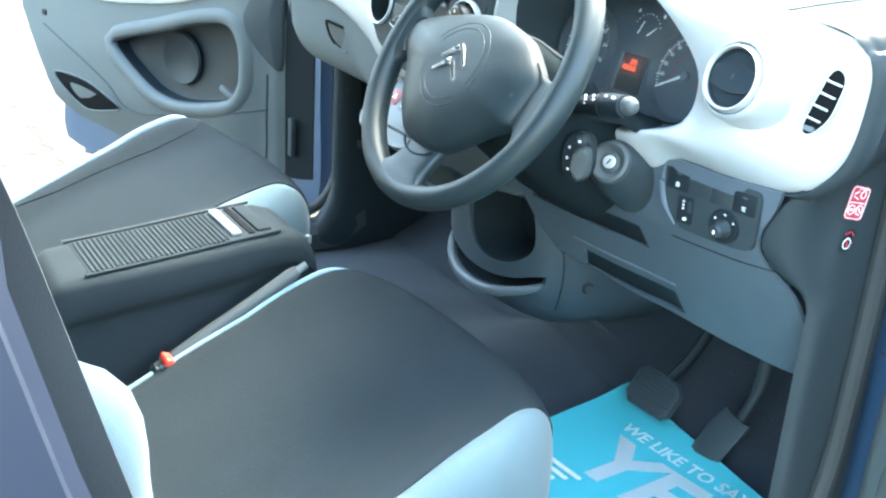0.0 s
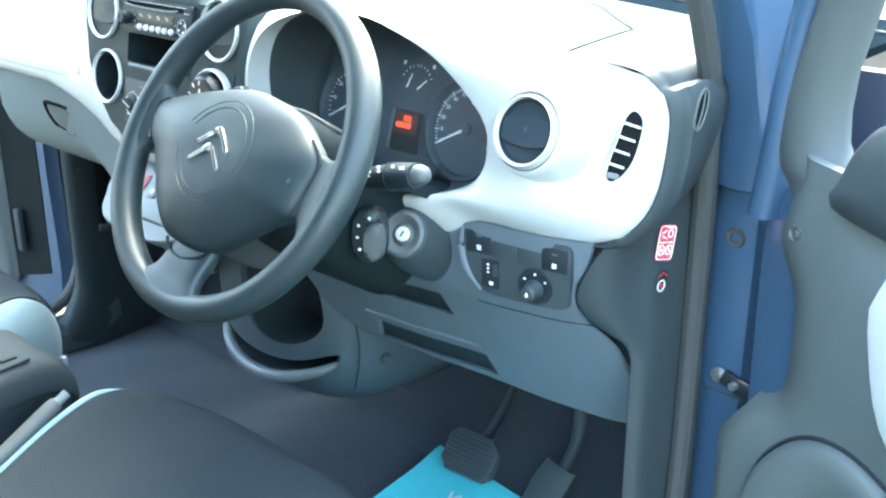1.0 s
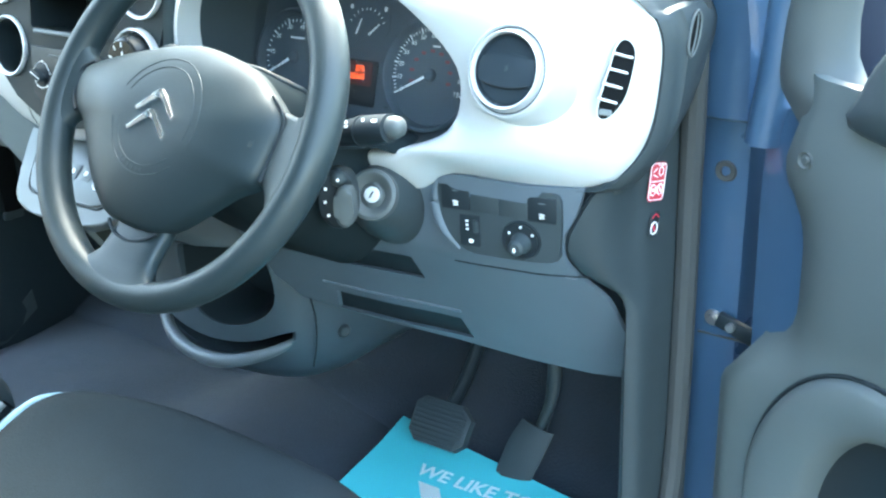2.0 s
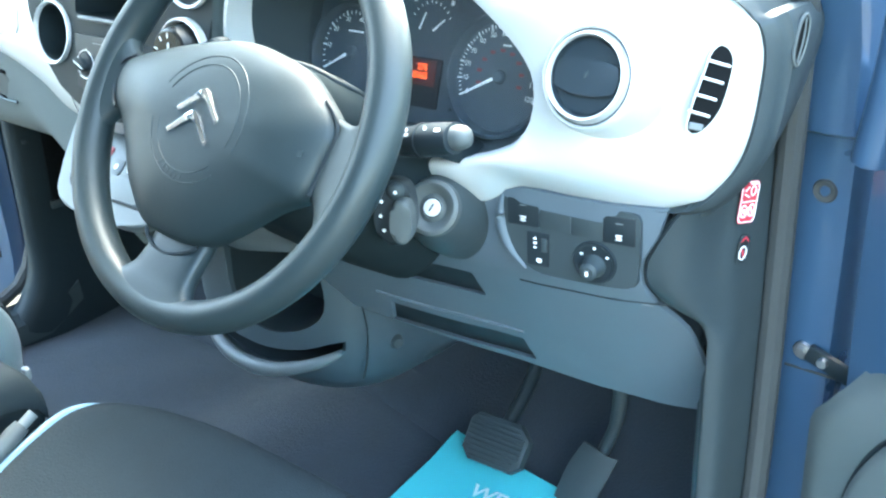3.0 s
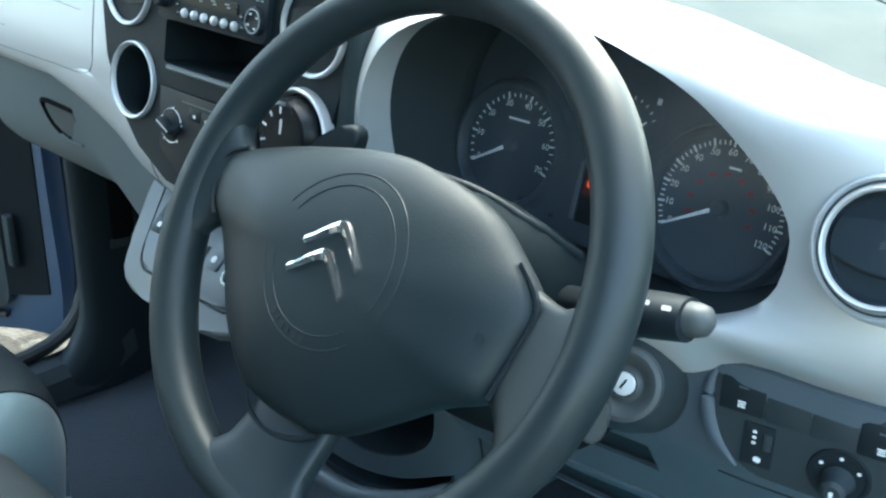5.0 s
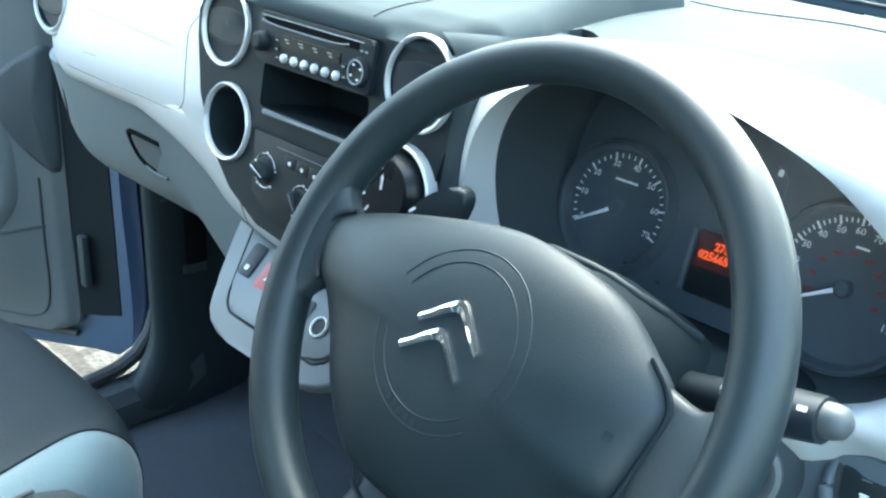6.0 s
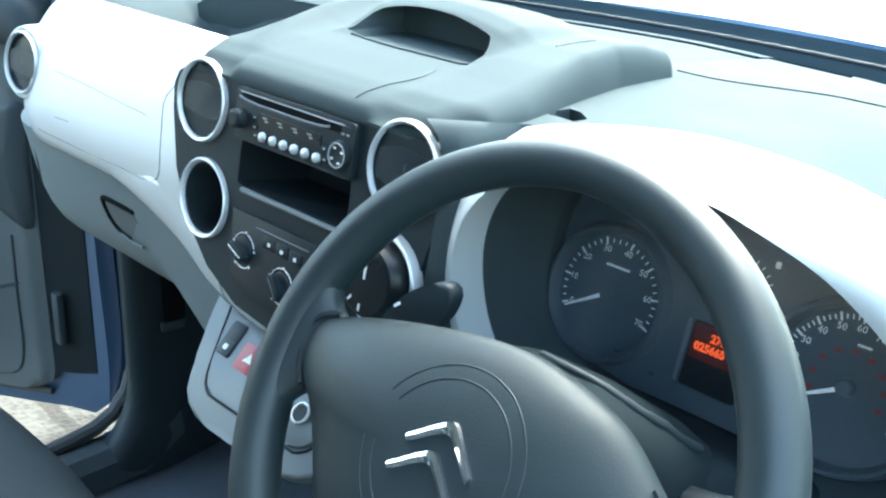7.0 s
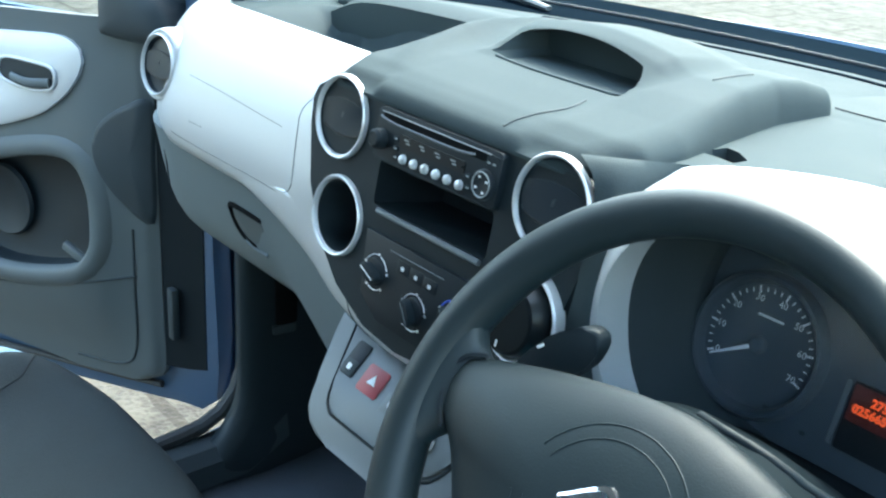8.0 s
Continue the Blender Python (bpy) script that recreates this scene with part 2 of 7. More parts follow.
def rounded(w, h, r, n=5):
    """The outline of a rectangle with round corners, about its centre."""
    r = min(r, w / 2 - 1e-4, h / 2 - 1e-4)
    out = []
    for cx, cy, a0 in ((w / 2 - r, h / 2 - r, 0), (-w / 2 + r, h / 2 - r, 90), (-w / 2 + r, -h / 2 + r, 180), (w / 2 - r, -h / 2 + r, 270)):
        out += [(cx + r * math.cos(radians(a0 + 90 * k / n)), cy + r * math.sin(radians(a0 + 90 * k / n))) for k in range(n + 1)]
    return out


def carve(ob, cutters):
    """Cuts closed bmeshes out of a mesh object, for good."""
    for bm in cutters:
        bmesh.ops.recalc_face_normals(bm, faces=bm.faces)
        me = bpy.data.meshes.new("cutter")
        bm.to_mesh(me)
        bm.free()
        c = new("cutter", me)
        mod = ob.modifiers.new("cut", "BOOLEAN")
        mod.operation, mod.object, mod.solver = "DIFFERENCE", c, "EXACT"
        bpy.context.view_layer.update()
        done = bpy.data.meshes.new_from_object(ob.evaluated_get(bpy.context.evaluated_depsgraph_get()))
        ob.modifiers.clear()
        old = ob.data
        ob.data = done
        bpy.data.meshes.remove(old)
        bpy.data.objects.remove(c)
        bpy.data.meshes.remove(me)
    ob.data.set_sharp_from_angle(angle=radians(35))
    return ob


def lettering(text, size, m, depth=0.0003, bold=0.0):
    """Raised letters in Blender's own font, as a bmesh, centred on m."""
    cu = bpy.data.curves.new("text", "FONT")
    cu.body, cu.size, cu.extrude, cu.align_x, cu.align_y, cu.resolution_u = text, size, depth, "CENTER", "CENTER", 2
    cu.offset = bold
    ob = new("text", cu)
    bpy.context.view_layer.update()
    me = bpy.data.meshes.new_from_object(ob.evaluated_get(bpy.context.evaluated_depsgraph_get()))
    bm = bmesh.new()
    bm.from_mesh(me)
    bm.transform(m)
    bpy.data.objects.remove(ob)
    bpy.data.curves.remove(cu)
    bpy.data.meshes.remove(me)
    return bm
# ---- ground ----
def ground():
    bm = bmesh.new()
    bmesh.ops.create_grid(bm, x_segments=60, y_segments=60, size=300)
    m = bpy.data.materials.new("pale_paving")
    m.use_nodes = True
    nt = m.node_tree
    b = nt.nodes["Principled BSDF"]
    b.inputs["Roughness"].default_value = 0.9
    co = nt.nodes.new("ShaderNodeTexCoord")
    ramp = nt.nodes.new("ShaderNodeValToRGB")
    mixn = nt.nodes.new("ShaderNodeMath")
    mixn.operation = "MULTIPLY_ADD"
    mixn.inputs[1].default_value = 0.85
    a, c = nt.nodes.new("ShaderNodeTexNoise"), nt.nodes.new("ShaderNodeTexVoronoi")
    a.inputs["Scale"].default_value, a.inputs["Detail"].default_value = 9.0, 12
    c.inputs["Scale"].default_value = 70
    half = nt.nodes.new("ShaderNodeMath")
    half.operation = "MULTIPLY"
    half.inputs[1].default_value = 0.22
    nt.links.new(co.outputs["Object"], a.inputs["Vector"])
    nt.links.new(c.outputs["Distance"], half.inputs[0])
    nt.links.new(a.outputs["Fac"], mixn.inputs[0])
    nt.links.new(half.outputs[0], mixn.inputs[2])
    nt.links.new(mixn.outputs[0], ramp.inputs[0])
    e = ramp.color_ramp.elements
    e[0].position, e[0].color = 0.36, (0.016, 0.015, 0.012, 1)
    e[1].position, e[1].color = 0.62, (0.066, 0.063, 0.052, 1)
    joint = nt.nodes.new("ShaderNodeTexBrick")
    joint.inputs["Scale"].default_value, joint.inputs["Mortar Size"].default_value = 1.0, 0.018
    joint.inputs["Brick Width"].default_value, joint.inputs["Row Height"].default_value = 0.60, 0.42
    joint.inputs["Color1"].default_value, joint.inputs["Color2"].default_value, joint.inputs["Mortar"].default_value = (1, 1, 1, 1), (0.84, 0.85, 0.82, 1), (0.34, 0.32, 0.26, 1)
    warp = nt.nodes.new("ShaderNodeVectorMath")
    warp.operation = "MULTIPLY_ADD"
    warp.inputs[1].default_value = (0.05, 0.05, 0.0)
    nt.links.new(a.outputs["Color"], warp.inputs[0])
    nt.links.new(co.outputs["Object"], warp.inputs[2])
    nt.links.new(warp.outputs[0], joint.inputs["Vector"])
    nt.links.new(warp.outputs[0], c.inputs["Vector"])
    tone = nt.nodes.new("ShaderNodeMix")
    tone.data_type, tone.blend_type = "RGBA", "MULTIPLY"
    tone.inputs["Factor"].default_value = 1.0
    nt.links.new(ramp.outputs[0], tone.inputs["A"])
    nt.links.new(joint.outputs["Color"], tone.inputs["B"])
    nt.links.new(tone.outputs["Result"], b.inputs["Base Color"])
    bump = nt.nodes.new("ShaderNodeBump")
    bump.inputs["Strength"].default_value, bump.inputs["Distance"].default_value = 0.9, 0.015
    nt.links.new(mixn.outputs[0], bump.inputs["Height"])
    nt.links.new(bump.outputs[0], b.inputs["Normal"])
    return single("ground", bm, m, "pale worn concrete and gravel yard under the car", "ground", kind="structure")


ground()


# ---- car shell ----
def shell():
    # floor, toe board and bulkhead: one bent sheet
    prof = [(-1.6, 0.36), (-0.3, 0.36), (0.62, 0.355), (0.76, 0.37), (0.90, 0.46), (1.02, 0.66), (1.06, 1.02)]
    prof = spline([(0, y, z) for y, z in prof], 40)
    xs = [-0.70 + 1.40 * k / 28 for k in range(29)]
    rows = []
    for _, y, z in prof:
        rows.append([(x, y, z + 0.05 * math.exp(-((x / 0.13) ** 2)) * (1 if y < 0.8 else 0.6) + 0.004 * math.sin(31 * x + 9 * y) * math.sin(23 * y)) for x in xs])
    single("floor", thick(grid(rows), 0.02), CARPET, "dark charcoal carpet in both footwells", "carpet", kind="structure")
    for side, nm in ((1, "driver"), (-1, "passenger")):
        # sill
        out = []
        for y in (-0.45, -0.2, 0.0, 0.2, 0.4, 0.55, 0.62, 0.66):
            lift = 0.0 if y < 0.57 else 0.04 * ((y - 0.57) / 0.09) ** 2
            out.append([(side * x, y, z + lift) for x, z in ((0.66, 0.34), (0.665, 0.385), (0.685, 0.402), (0.715, 0.404), (0.724, 0.396), (0.732, 0.37), (0.735, 0.34), (0.728, 0.27), (0.70, 0.26), (0.67, 0.30))])
        single("sill_" + nm, grid(out, cu=True, cap=True), PAINT, "blue painted door sill", "sill", kind="structure")
        trim = [[(side * x, y, z + (0.0 if y < 0.57 else 0.04 * ((y - 0.57) / 0.09) ** 2)) for x, z in ((0.635, 0.36), (0.642, 0.395), (0.66, 0.412), (0.700, 0.414), (0.706, 0.408), (0.68, 0.406), (0.660, 0.392), (0.65, 0.36))] for y in np.linspace(-0.45, 0.665, 16)]
        single("sill_trim_" + nm, grid(trim, cu=True, cap=True), DARK, "grey plastic sill trim", "trim", kind="structure")


shell()
# hinge pillars with the rising screen pillars
def pillar(side, nm):
    rows = []
    for z, yb, yf, xi, xo in ((0.30, 0.675, 0.84, 0.694, 0.752), (0.60, 0.675, 0.84, 0.696, 0.754), (0.93, 0.675, 0.86, 0.696, 0.756), (0.960, 0.674, 0.86, 0.696, 0.757), (0.967, 0.657, 0.86, 0.698, 0.758), (1.05, 0.645, 0.84, 0.702, 0.760), (1.14, 0.61, 0.74, 0.704, 0.760), (1.30, 0.52, 0.62, 0.694, 0.748), (1.50, 0.39, 0.48, 0.66, 0.715), (1.68, 0.24, 0.34, 0.60, 0.66)):
        rows.append([(side * xi, yb, z), (side * (xi + 0.5 * (xo - xi)), yb - 0.004, z), (side * (xo - 0.006), yb, z), (side * xo, yb + 0.012, z), (side * (xo + 0.01), yf, z), (side * xi, yf, z)])
    single("pillar_" + nm, grid(rows, cu=True, cap=True), PAINT, "blue painted windscreen and hinge pillar", "pillar", kind="structure", angle=25)
    # pale inner trim from the door seal to the screen, and the black border of the glass beyond it
    post = ((1.085, 0.632, 0.845), (1.13, 0.615, 0.815), (1.20, 0.575, 0.765), (1.30, 0.515, 0.690), (1.50, 0.385, 0.550), (1.68, 0.24, 0.40))
    inx = lambda z: float(np.interp(z, [1.085, 1.20, 1.30, 1.50, 1.68], [0.700, 0.698, 0.684, 0.642, 0.585]))
    rows = [[(side * q[0], q[1], z) for q in spline([(inx(z) + 0.006, a, 0), (inx(z) - 0.010, a + 0.025, 0), (inx(z) - 0.006, (a + b) / 2, 0), (inx(z) + 0.010, b, 0)], 12)] for z, a, b in post]
    single("pillar_trim_" + nm, sheet(rows, (side * 0.004, 0, 0)), PALETRIM, "pale grey cloth-covered screen pillar trim", "trim", kind="structure", angle=60)
    rows = [[(side * (inx(z) + 0.010), b, z), (side * (inx(z) + 0.018), b + 0.07, z), (side * (inx(z) + 0.022), b + 0.14, z)] for z, a, b in post]
    single("screen_border_" + nm, sheet(rows, (side * 0.004, 0, 0)), COWL, "black border at the side of the windscreen", "trim", kind="structure", angle=60)
    # door seal
    line = [(0.704, -0.30, 0.416), (0.704, 0.30, 0.416), (0.704, 0.50, 0.422), (0.704, 0.575, 0.442), (0.704, 0.612, 0.49), (0.704, 0.630, 0.57), (0.704, 0.635, 0.70), (0.704, 0.635, 0.90), (0.709, 0.622, 1.02), (0.718, 0.59, 1.12), (0.716, 0.49, 1.30), (0.678, 0.36, 1.50), (0.63, 0.21, 1.68)]
    single("door_seal_" + nm, tube(even([(side * x, y, z) for x, y, z in line], 60), 0.0125, 10, up=(1, 0, 0)), SEAL, "grey rubber door seal round the opening", "seal", kind="structure")
    rows = []
    for z in np.linspace(0.335, 0.88 if side < 0 else 0.74, 24):
        c = 0.075 * max(0.0, (0.51 - max(0.395, z)) / 0.115) ** 2.2
        rows.append([(side * (x - (0.008 if side > 0 else 0.0)), y, float(z)) for x, y, _ in even([(0.692, 0.612 - c, 0), (0.684 - 0.08 * c, 0.597 - c, 0), (0.668 - 0.14 * c, 0.594 - c * 0.9, 0), (0.654 - 0.2 * c, 0.608 - c * 0.8, 0), (0.648 - 0.17 * c, 0.70 - c * 0.4, 0), (0.644, 0.84, 0), (0.642, 1.10, 0)], 30)])
    single("kick_trim_" + nm, sheet(rows, (side * 0.004, 0.003, 0)), STACK if side < 0 else DARK, "dark plastic footwell side trim", "trim", kind="structure", angle=60)
    if side < 0:
        t = thing("trim_recess", (-0.655, 0.66, 0.60), "recess drawn as a shade-black slab, with clip, in the footwell trim", "trim recess")
        # solid slab on the trim; its colour gives the recess its shade
        part("recess", slab([(y, z) for y, z in rounded(0.036, 0.150, 0.006)], 0.003, 0.001), VOID, t, "dark open slot", axes((-0.6440, 0.663, 0.680), (1, -0.10, 0)))
        part("recess_lip", box(0.040, 0.016, 0.010, 0.004, 2), DARK, t, "moulded lower lip", axes((-0.6435, 0.660, 0.598), (1, -0.10, 0)))
        part("clip", box(0.010, 0.008, 0.004, 0.001, 1), BLACK, t, "small black clip", axes((-0.651, 0.616, 0.722), (0.8, -0.6, 0)))


pillar(1, "driver")
pillar(-1, "passenger")
# added panels: close the hinge gaps and give them a painted-in shade
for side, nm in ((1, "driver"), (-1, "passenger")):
    single("hinge_gap_fill_" + nm, box(0.09, 0.02, 0.80, 0.004, 2, at=(side * 0.815, 0.735, 0.70)), SHADEBLUE, "added shade-dark blue panel that fills the hinge gap", "body panel", kind="structure")


def closing():
    # roof, rear body and screen frame
    rows = []
    for y, z, w in ((0.30, 1.715, 0.60), (0.22, 1.74, 0.63), (0.0, 1.765, 0.64), (-0.6, 1.775, 0.64), (-1.9, 1.76, 0.64)):
        rows.append([(w * s, y, z - 0.05 * abs(s) ** 3) for s in np.linspace(-1, 1, 13)])
    single("ceiling", thick(grid(rows), 0.02), HEADLINER, "pale cloth roof lining", "ceiling", kind="structure")
    for side, nm in ((1, "driver"), (-1, "passenger")):
        bm = joined(box(0.06, 1.45, 1.40, 0.01, at=(side * 0.76, -1.075, 1.03)))
        single("side_wall_" + nm, bm, PAINT, "blue body side behind the front door", "body panel", kind="structure")
        # body pillar, its shade painted in with the darker blue
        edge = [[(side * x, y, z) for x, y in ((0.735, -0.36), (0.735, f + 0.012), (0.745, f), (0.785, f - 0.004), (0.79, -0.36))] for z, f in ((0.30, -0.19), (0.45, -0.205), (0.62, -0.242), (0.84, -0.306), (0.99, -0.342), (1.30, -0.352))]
        single("pillar_rear_" + nm, grid(edge, cu=True, cap=True), SHADEBLUE, "blue pillar darkened for shade behind the door opening", "pillar", kind="structure")
    single("rear_wall", box(1.5, 0.05, 1.45, 0.01, at=(0, -1.9, 1.03)), HEADLINER, "pale lining at the rear of the car", "wall", kind="structure")


closing()


def screen():
    rows = []
    for y, z, w in ((1.16, 1.088, 0.74), (0.98, 1.20, 0.73), (0.75, 1.375, 0.70), (0.52, 1.55, 0.66), (0.31, 1.70, 0.60)):
        rows.append([(w * s, y - 0.14 * abs(s) ** 2, z) for s in np.linspace(-1, 1, 17)])
    ob = single("windscreen", thick(grid(rows), 0.004), SCREEN, "clear laminated windscreen", "windscreen", kind="structure")
    ob.visible_shadow = False
    rows = [[(0.76 * s, y - 0.14 * s * s, z) for s in np.linspace(-1, 1, 21)] for y, z in ((0.96, 1.07), (1.00, 1.092), (1.12, 1.096), (1.19, 1.096), (1.24, 1.096), (1.25, 1.06))]
    single("cowl", thick(grid(rows), 0.01), COWL, "black cowl and screen edge below the windscreen", "cowl", kind="structure")
    single("cowl_seal", tube([(0.74 * s, 1.128 - 0.14 * s * s, 1.099) for s in np.linspace(-1, 1, 31)], 0.0022, 6), RUBBER, "thin dark bead along the black cowl", "seal", kind="structure")
    rows = [[(0.80 * s, y - 0.16 * s * s, z - 0.03 * s * s) for s in np.linspace(-1, 1, 21)] for y, z in ((1.247, 1.085), (1.252, 1.100), (1.257, 1.100), (1.268, 1.092), (1.40, 1.00), (1.6, 0.90), (1.8, 0.82), (1.9, 0.70))]
    single("bonnet", thick(grid(rows), 0.01), PAINT, "blue painted bonnet beyond the windscreen", "bonnet", kind="structure")


screen()


def wiper():
    w = thing("windscreen_wiper", (-0.56, 1.02, 1.10), "grey wiper arm lying at the foot of the windscreen", "wiper")
    part("arm", tube(even([(-0.70, 1.005, 1.104), (-0.62, 1.022, 1.106), (-0.55, 1.020, 1.104), (-0.48, 1.012, 1.100)], 16), [0.006 + 0.004 * math.sin(math.pi * k / 15) for k in range(16)], 8, flat=0.6), RUBGREY, w, "grey wiper arm", angle=60)


wiper()
# ---- dashboard ----
dash = thing("dashboard", (0, 0.6, 0.9), "grey and silver two-tone moulded car dashboard", "dashboard")

# rim of the instrument opening and outer edge of the driver's silver panel
RIM = [(.215, .410, .985), (.205, .403, 1.04), (.213, .405, 1.085), (.240, .412, 1.118), (.300, .420, 1.140), (.375, .432, 1.142), (.425, .440, 1.128), (.470, .448, 1.107), (.513, .453, 1.074), (.536, .458, 1.045), (.541, .460, 1.02), (.533, .460, .987), (.507, .455, .965), (.450, .440, .950), (.350, .420, .945), (.260, .412, .955)]
EDGE = [(.203, .412, .960), (.196, .404, 1.04), (.192, .430, 1.105), (.198, .478, 1.137), (.290, .545, 1.144), (.390, .556, 1.140), (.470, .537, 1.132), (.545, .517, 1.122), (.620, .508, 1.117), (.690, .520, 1.106), (.712, .530, 1.08), (.714, .533, 1.04), (.703, .530, .972), (.672, .514, .930), (.600, .490, .923), (.521, .473, .927), (.470, .462, .905), (.350, .440, .905), (.250, .425, .92)]


def about(loop, centre, n, start):
    """n points of a loop, evenly by angle round a centre in the x-z plane."""
    d = np.array(spline(loop, 600, True))
    ang = np.unwrap(np.arctan2(d[:, 2] - centre[1], d[:, 0] - centre[0]))
    if ang[-1] < ang[0]:
        d, ang = d[::-1], ang[::-1]
    want = start + np.linspace(0, 2 * math.pi, n, endpoint=False)
    want = ang[0] + np.mod(want - ang[0], 2 * math.pi)
    return np.stack([np.interp(want, ang, d[:, k]) for k in range(3)], 1)


def driver_panel():
    n, c = 96, (0.37, 1.04)
    a, b = about(RIM, c, n, 0.0), about(EDGE, c, n, 0.0)
    lip = np.array([(0, 1, 0)])
    width = np.linalg.norm(b - a, axis=1)[:, None]
    rows = []
    depth = np.interp(a[:, 0], [0.2, 0.26, 0.5], [0.034, 0.02, 0.006])[:, None]
    rows.append(a + lip * depth + 0.004 * (np.array([[c[0], 0, c[1]]]) - a * [[1, 0, 1]]) * [[1, 0, 1]])
    rows.append(a + lip * 0.003)
    for t in (0.0, 0.06, 0.16, 0.3, 0.45, 0.6, 0.75, 0.88, 0.96, 1.0):
        side = np.clip((a[:, :1] - 0.33) / 0.2, 0, 1)
        bulge = (0.006 + 0.015 * side) * np.sin(math.pi * t ** 0.8)
        low = np.clip((0.985 - b[:, 2:]) / 0.05, 0, 1) * np.clip((b[:, :1] - 0.44) / 0.08, 0, 1)
        bulge = bulge + 0.010 * low * math.sin(math.pi * t ** 1.6)
        rows.append(a + (b - a) * t + bulge * np.array([[0, -0.86, 0.5]]) * np.minimum(1, width / 0.06))
    rows.append(b + np.array([[0, 0.012, -0.004]]))
    return part("driver_trim_panel", grid([[tuple(p) for p in r] for r in rows], cu=True), SILVER, dash, "silver painted trim panel round the instruments", angle=50)


driver_panel()


def cluster_hood():
    n, c = 96, (0.37, 1.04)
    a = about(RIM, c, n, 0.0)
    depth = np.interp(a[:, 0], [0.2, 0.26, 0.5], [0.034, 0.02, 0.006])[:, None]
    r0 = a + np.array([[0, 1, 0]]) * depth * 0.9 - 0.001 * (a - [[c[0], 0, c[1]]]) * [[1, 0, 1]]
    back = a.copy()
    back[:, 1] = 0.528 + 0.2 * (a[:, 2] - 1.018)
    back[:, 0], back[:, 2] = c[0] + (a[:, 0] - c[0]) * 0.97, c[1] + (a[:, 2] - c[1]) * 0.95
    rows = [r0 * (1 - t) + back * t for t in (0, 0.3, 0.7, 1)]
    return part("cluster_hood", grid([[tuple(p) for p in r] for r in rows], cu=True), DARK, dash, "dark hood inside the instrument opening")


cluster_hood()


def passenger_panel():
    rows = []
    for x in np.linspace(-0.685, -0.165, 30):
        e = max(0, (-0.47 - x) / 0.215)  # rounds off towards the door
        w = max(0, (x + 0.24) / 0.075)
        q = min(1.0, max(0.0, (x + 0.34) / 0.08))  # no rolled edge where the band carries on
        sec = [(0.512, 1.118), (0.505, 1.132), (0.488, 1.134), (0.462, 1.118), (0.438, 1.085), (0.424, 1.045), (0.4165, 1.015), (0.4150, 0.995), (0.4165 - 0.0017 * q, 0.983 + 0.007 * q), (0.4210 - 0.0062 * q, 0.972 + 0.0145 * q)]
        sec = even([(0, y, z) for y, z in sec], 22)
        row = []
        for k, (_, y, z) in enumerate(sec):
            yy = y + 0.085 * e**2 - 0.006 * w
            zz = z + (1.05 - z) * 0.22 * e**3.5 - 0.008 * e
            row.append((x, yy, zz))
        rows.append(row)
    return part("passenger_trim_panel", sheet(rows, (0, 0.012, -0.004)), SILVER, dash, "silver painted trim panel before the passenger", angle=50)


passenger_panel()


def panel_lines():
    # moulded groove, lid outline and small mark on the passenger's panel
    bpy.context.view_layer.update()
    deps = bpy.context.evaluated_depsgraph_get()

    def on(x, z):
        hit, p, *_ = scene.ray_cast(deps, Vector((x, 0.30, z)), Vector((0, 1, 0)))
        return (x, p.y - 0.0001, z) if hit else (x, 0.42, z)
    for name, pts in (("groove", [(-0.47, 1.063), (-0.40, 1.061), (-0.333, 1.058), (-0.262, 1.055)]), ("lid_seam", [(-0.222, 1.095), (-0.236, 1.078), (-0.233, 1.06), (-0.226, 1.034), (-0.222, 1.010), (-0.230, 0.997), (-0.255, 0.9905), (-0.30, 0.9905), (-0.40, 0.989), (-0.50, 0.989)]), ("mark", [(-0.452, 1.014), (-0.420, 1.015)])):
        part(name, tube([on(q[0], q[1]) for q in even([(x, z, 0) for x, z in pts], 40)], 0.0004 if name != "lid_seam" else 0.0006, 6), GREYTRIM, dash, "fine moulded line in the silver panel")


panel_lines()


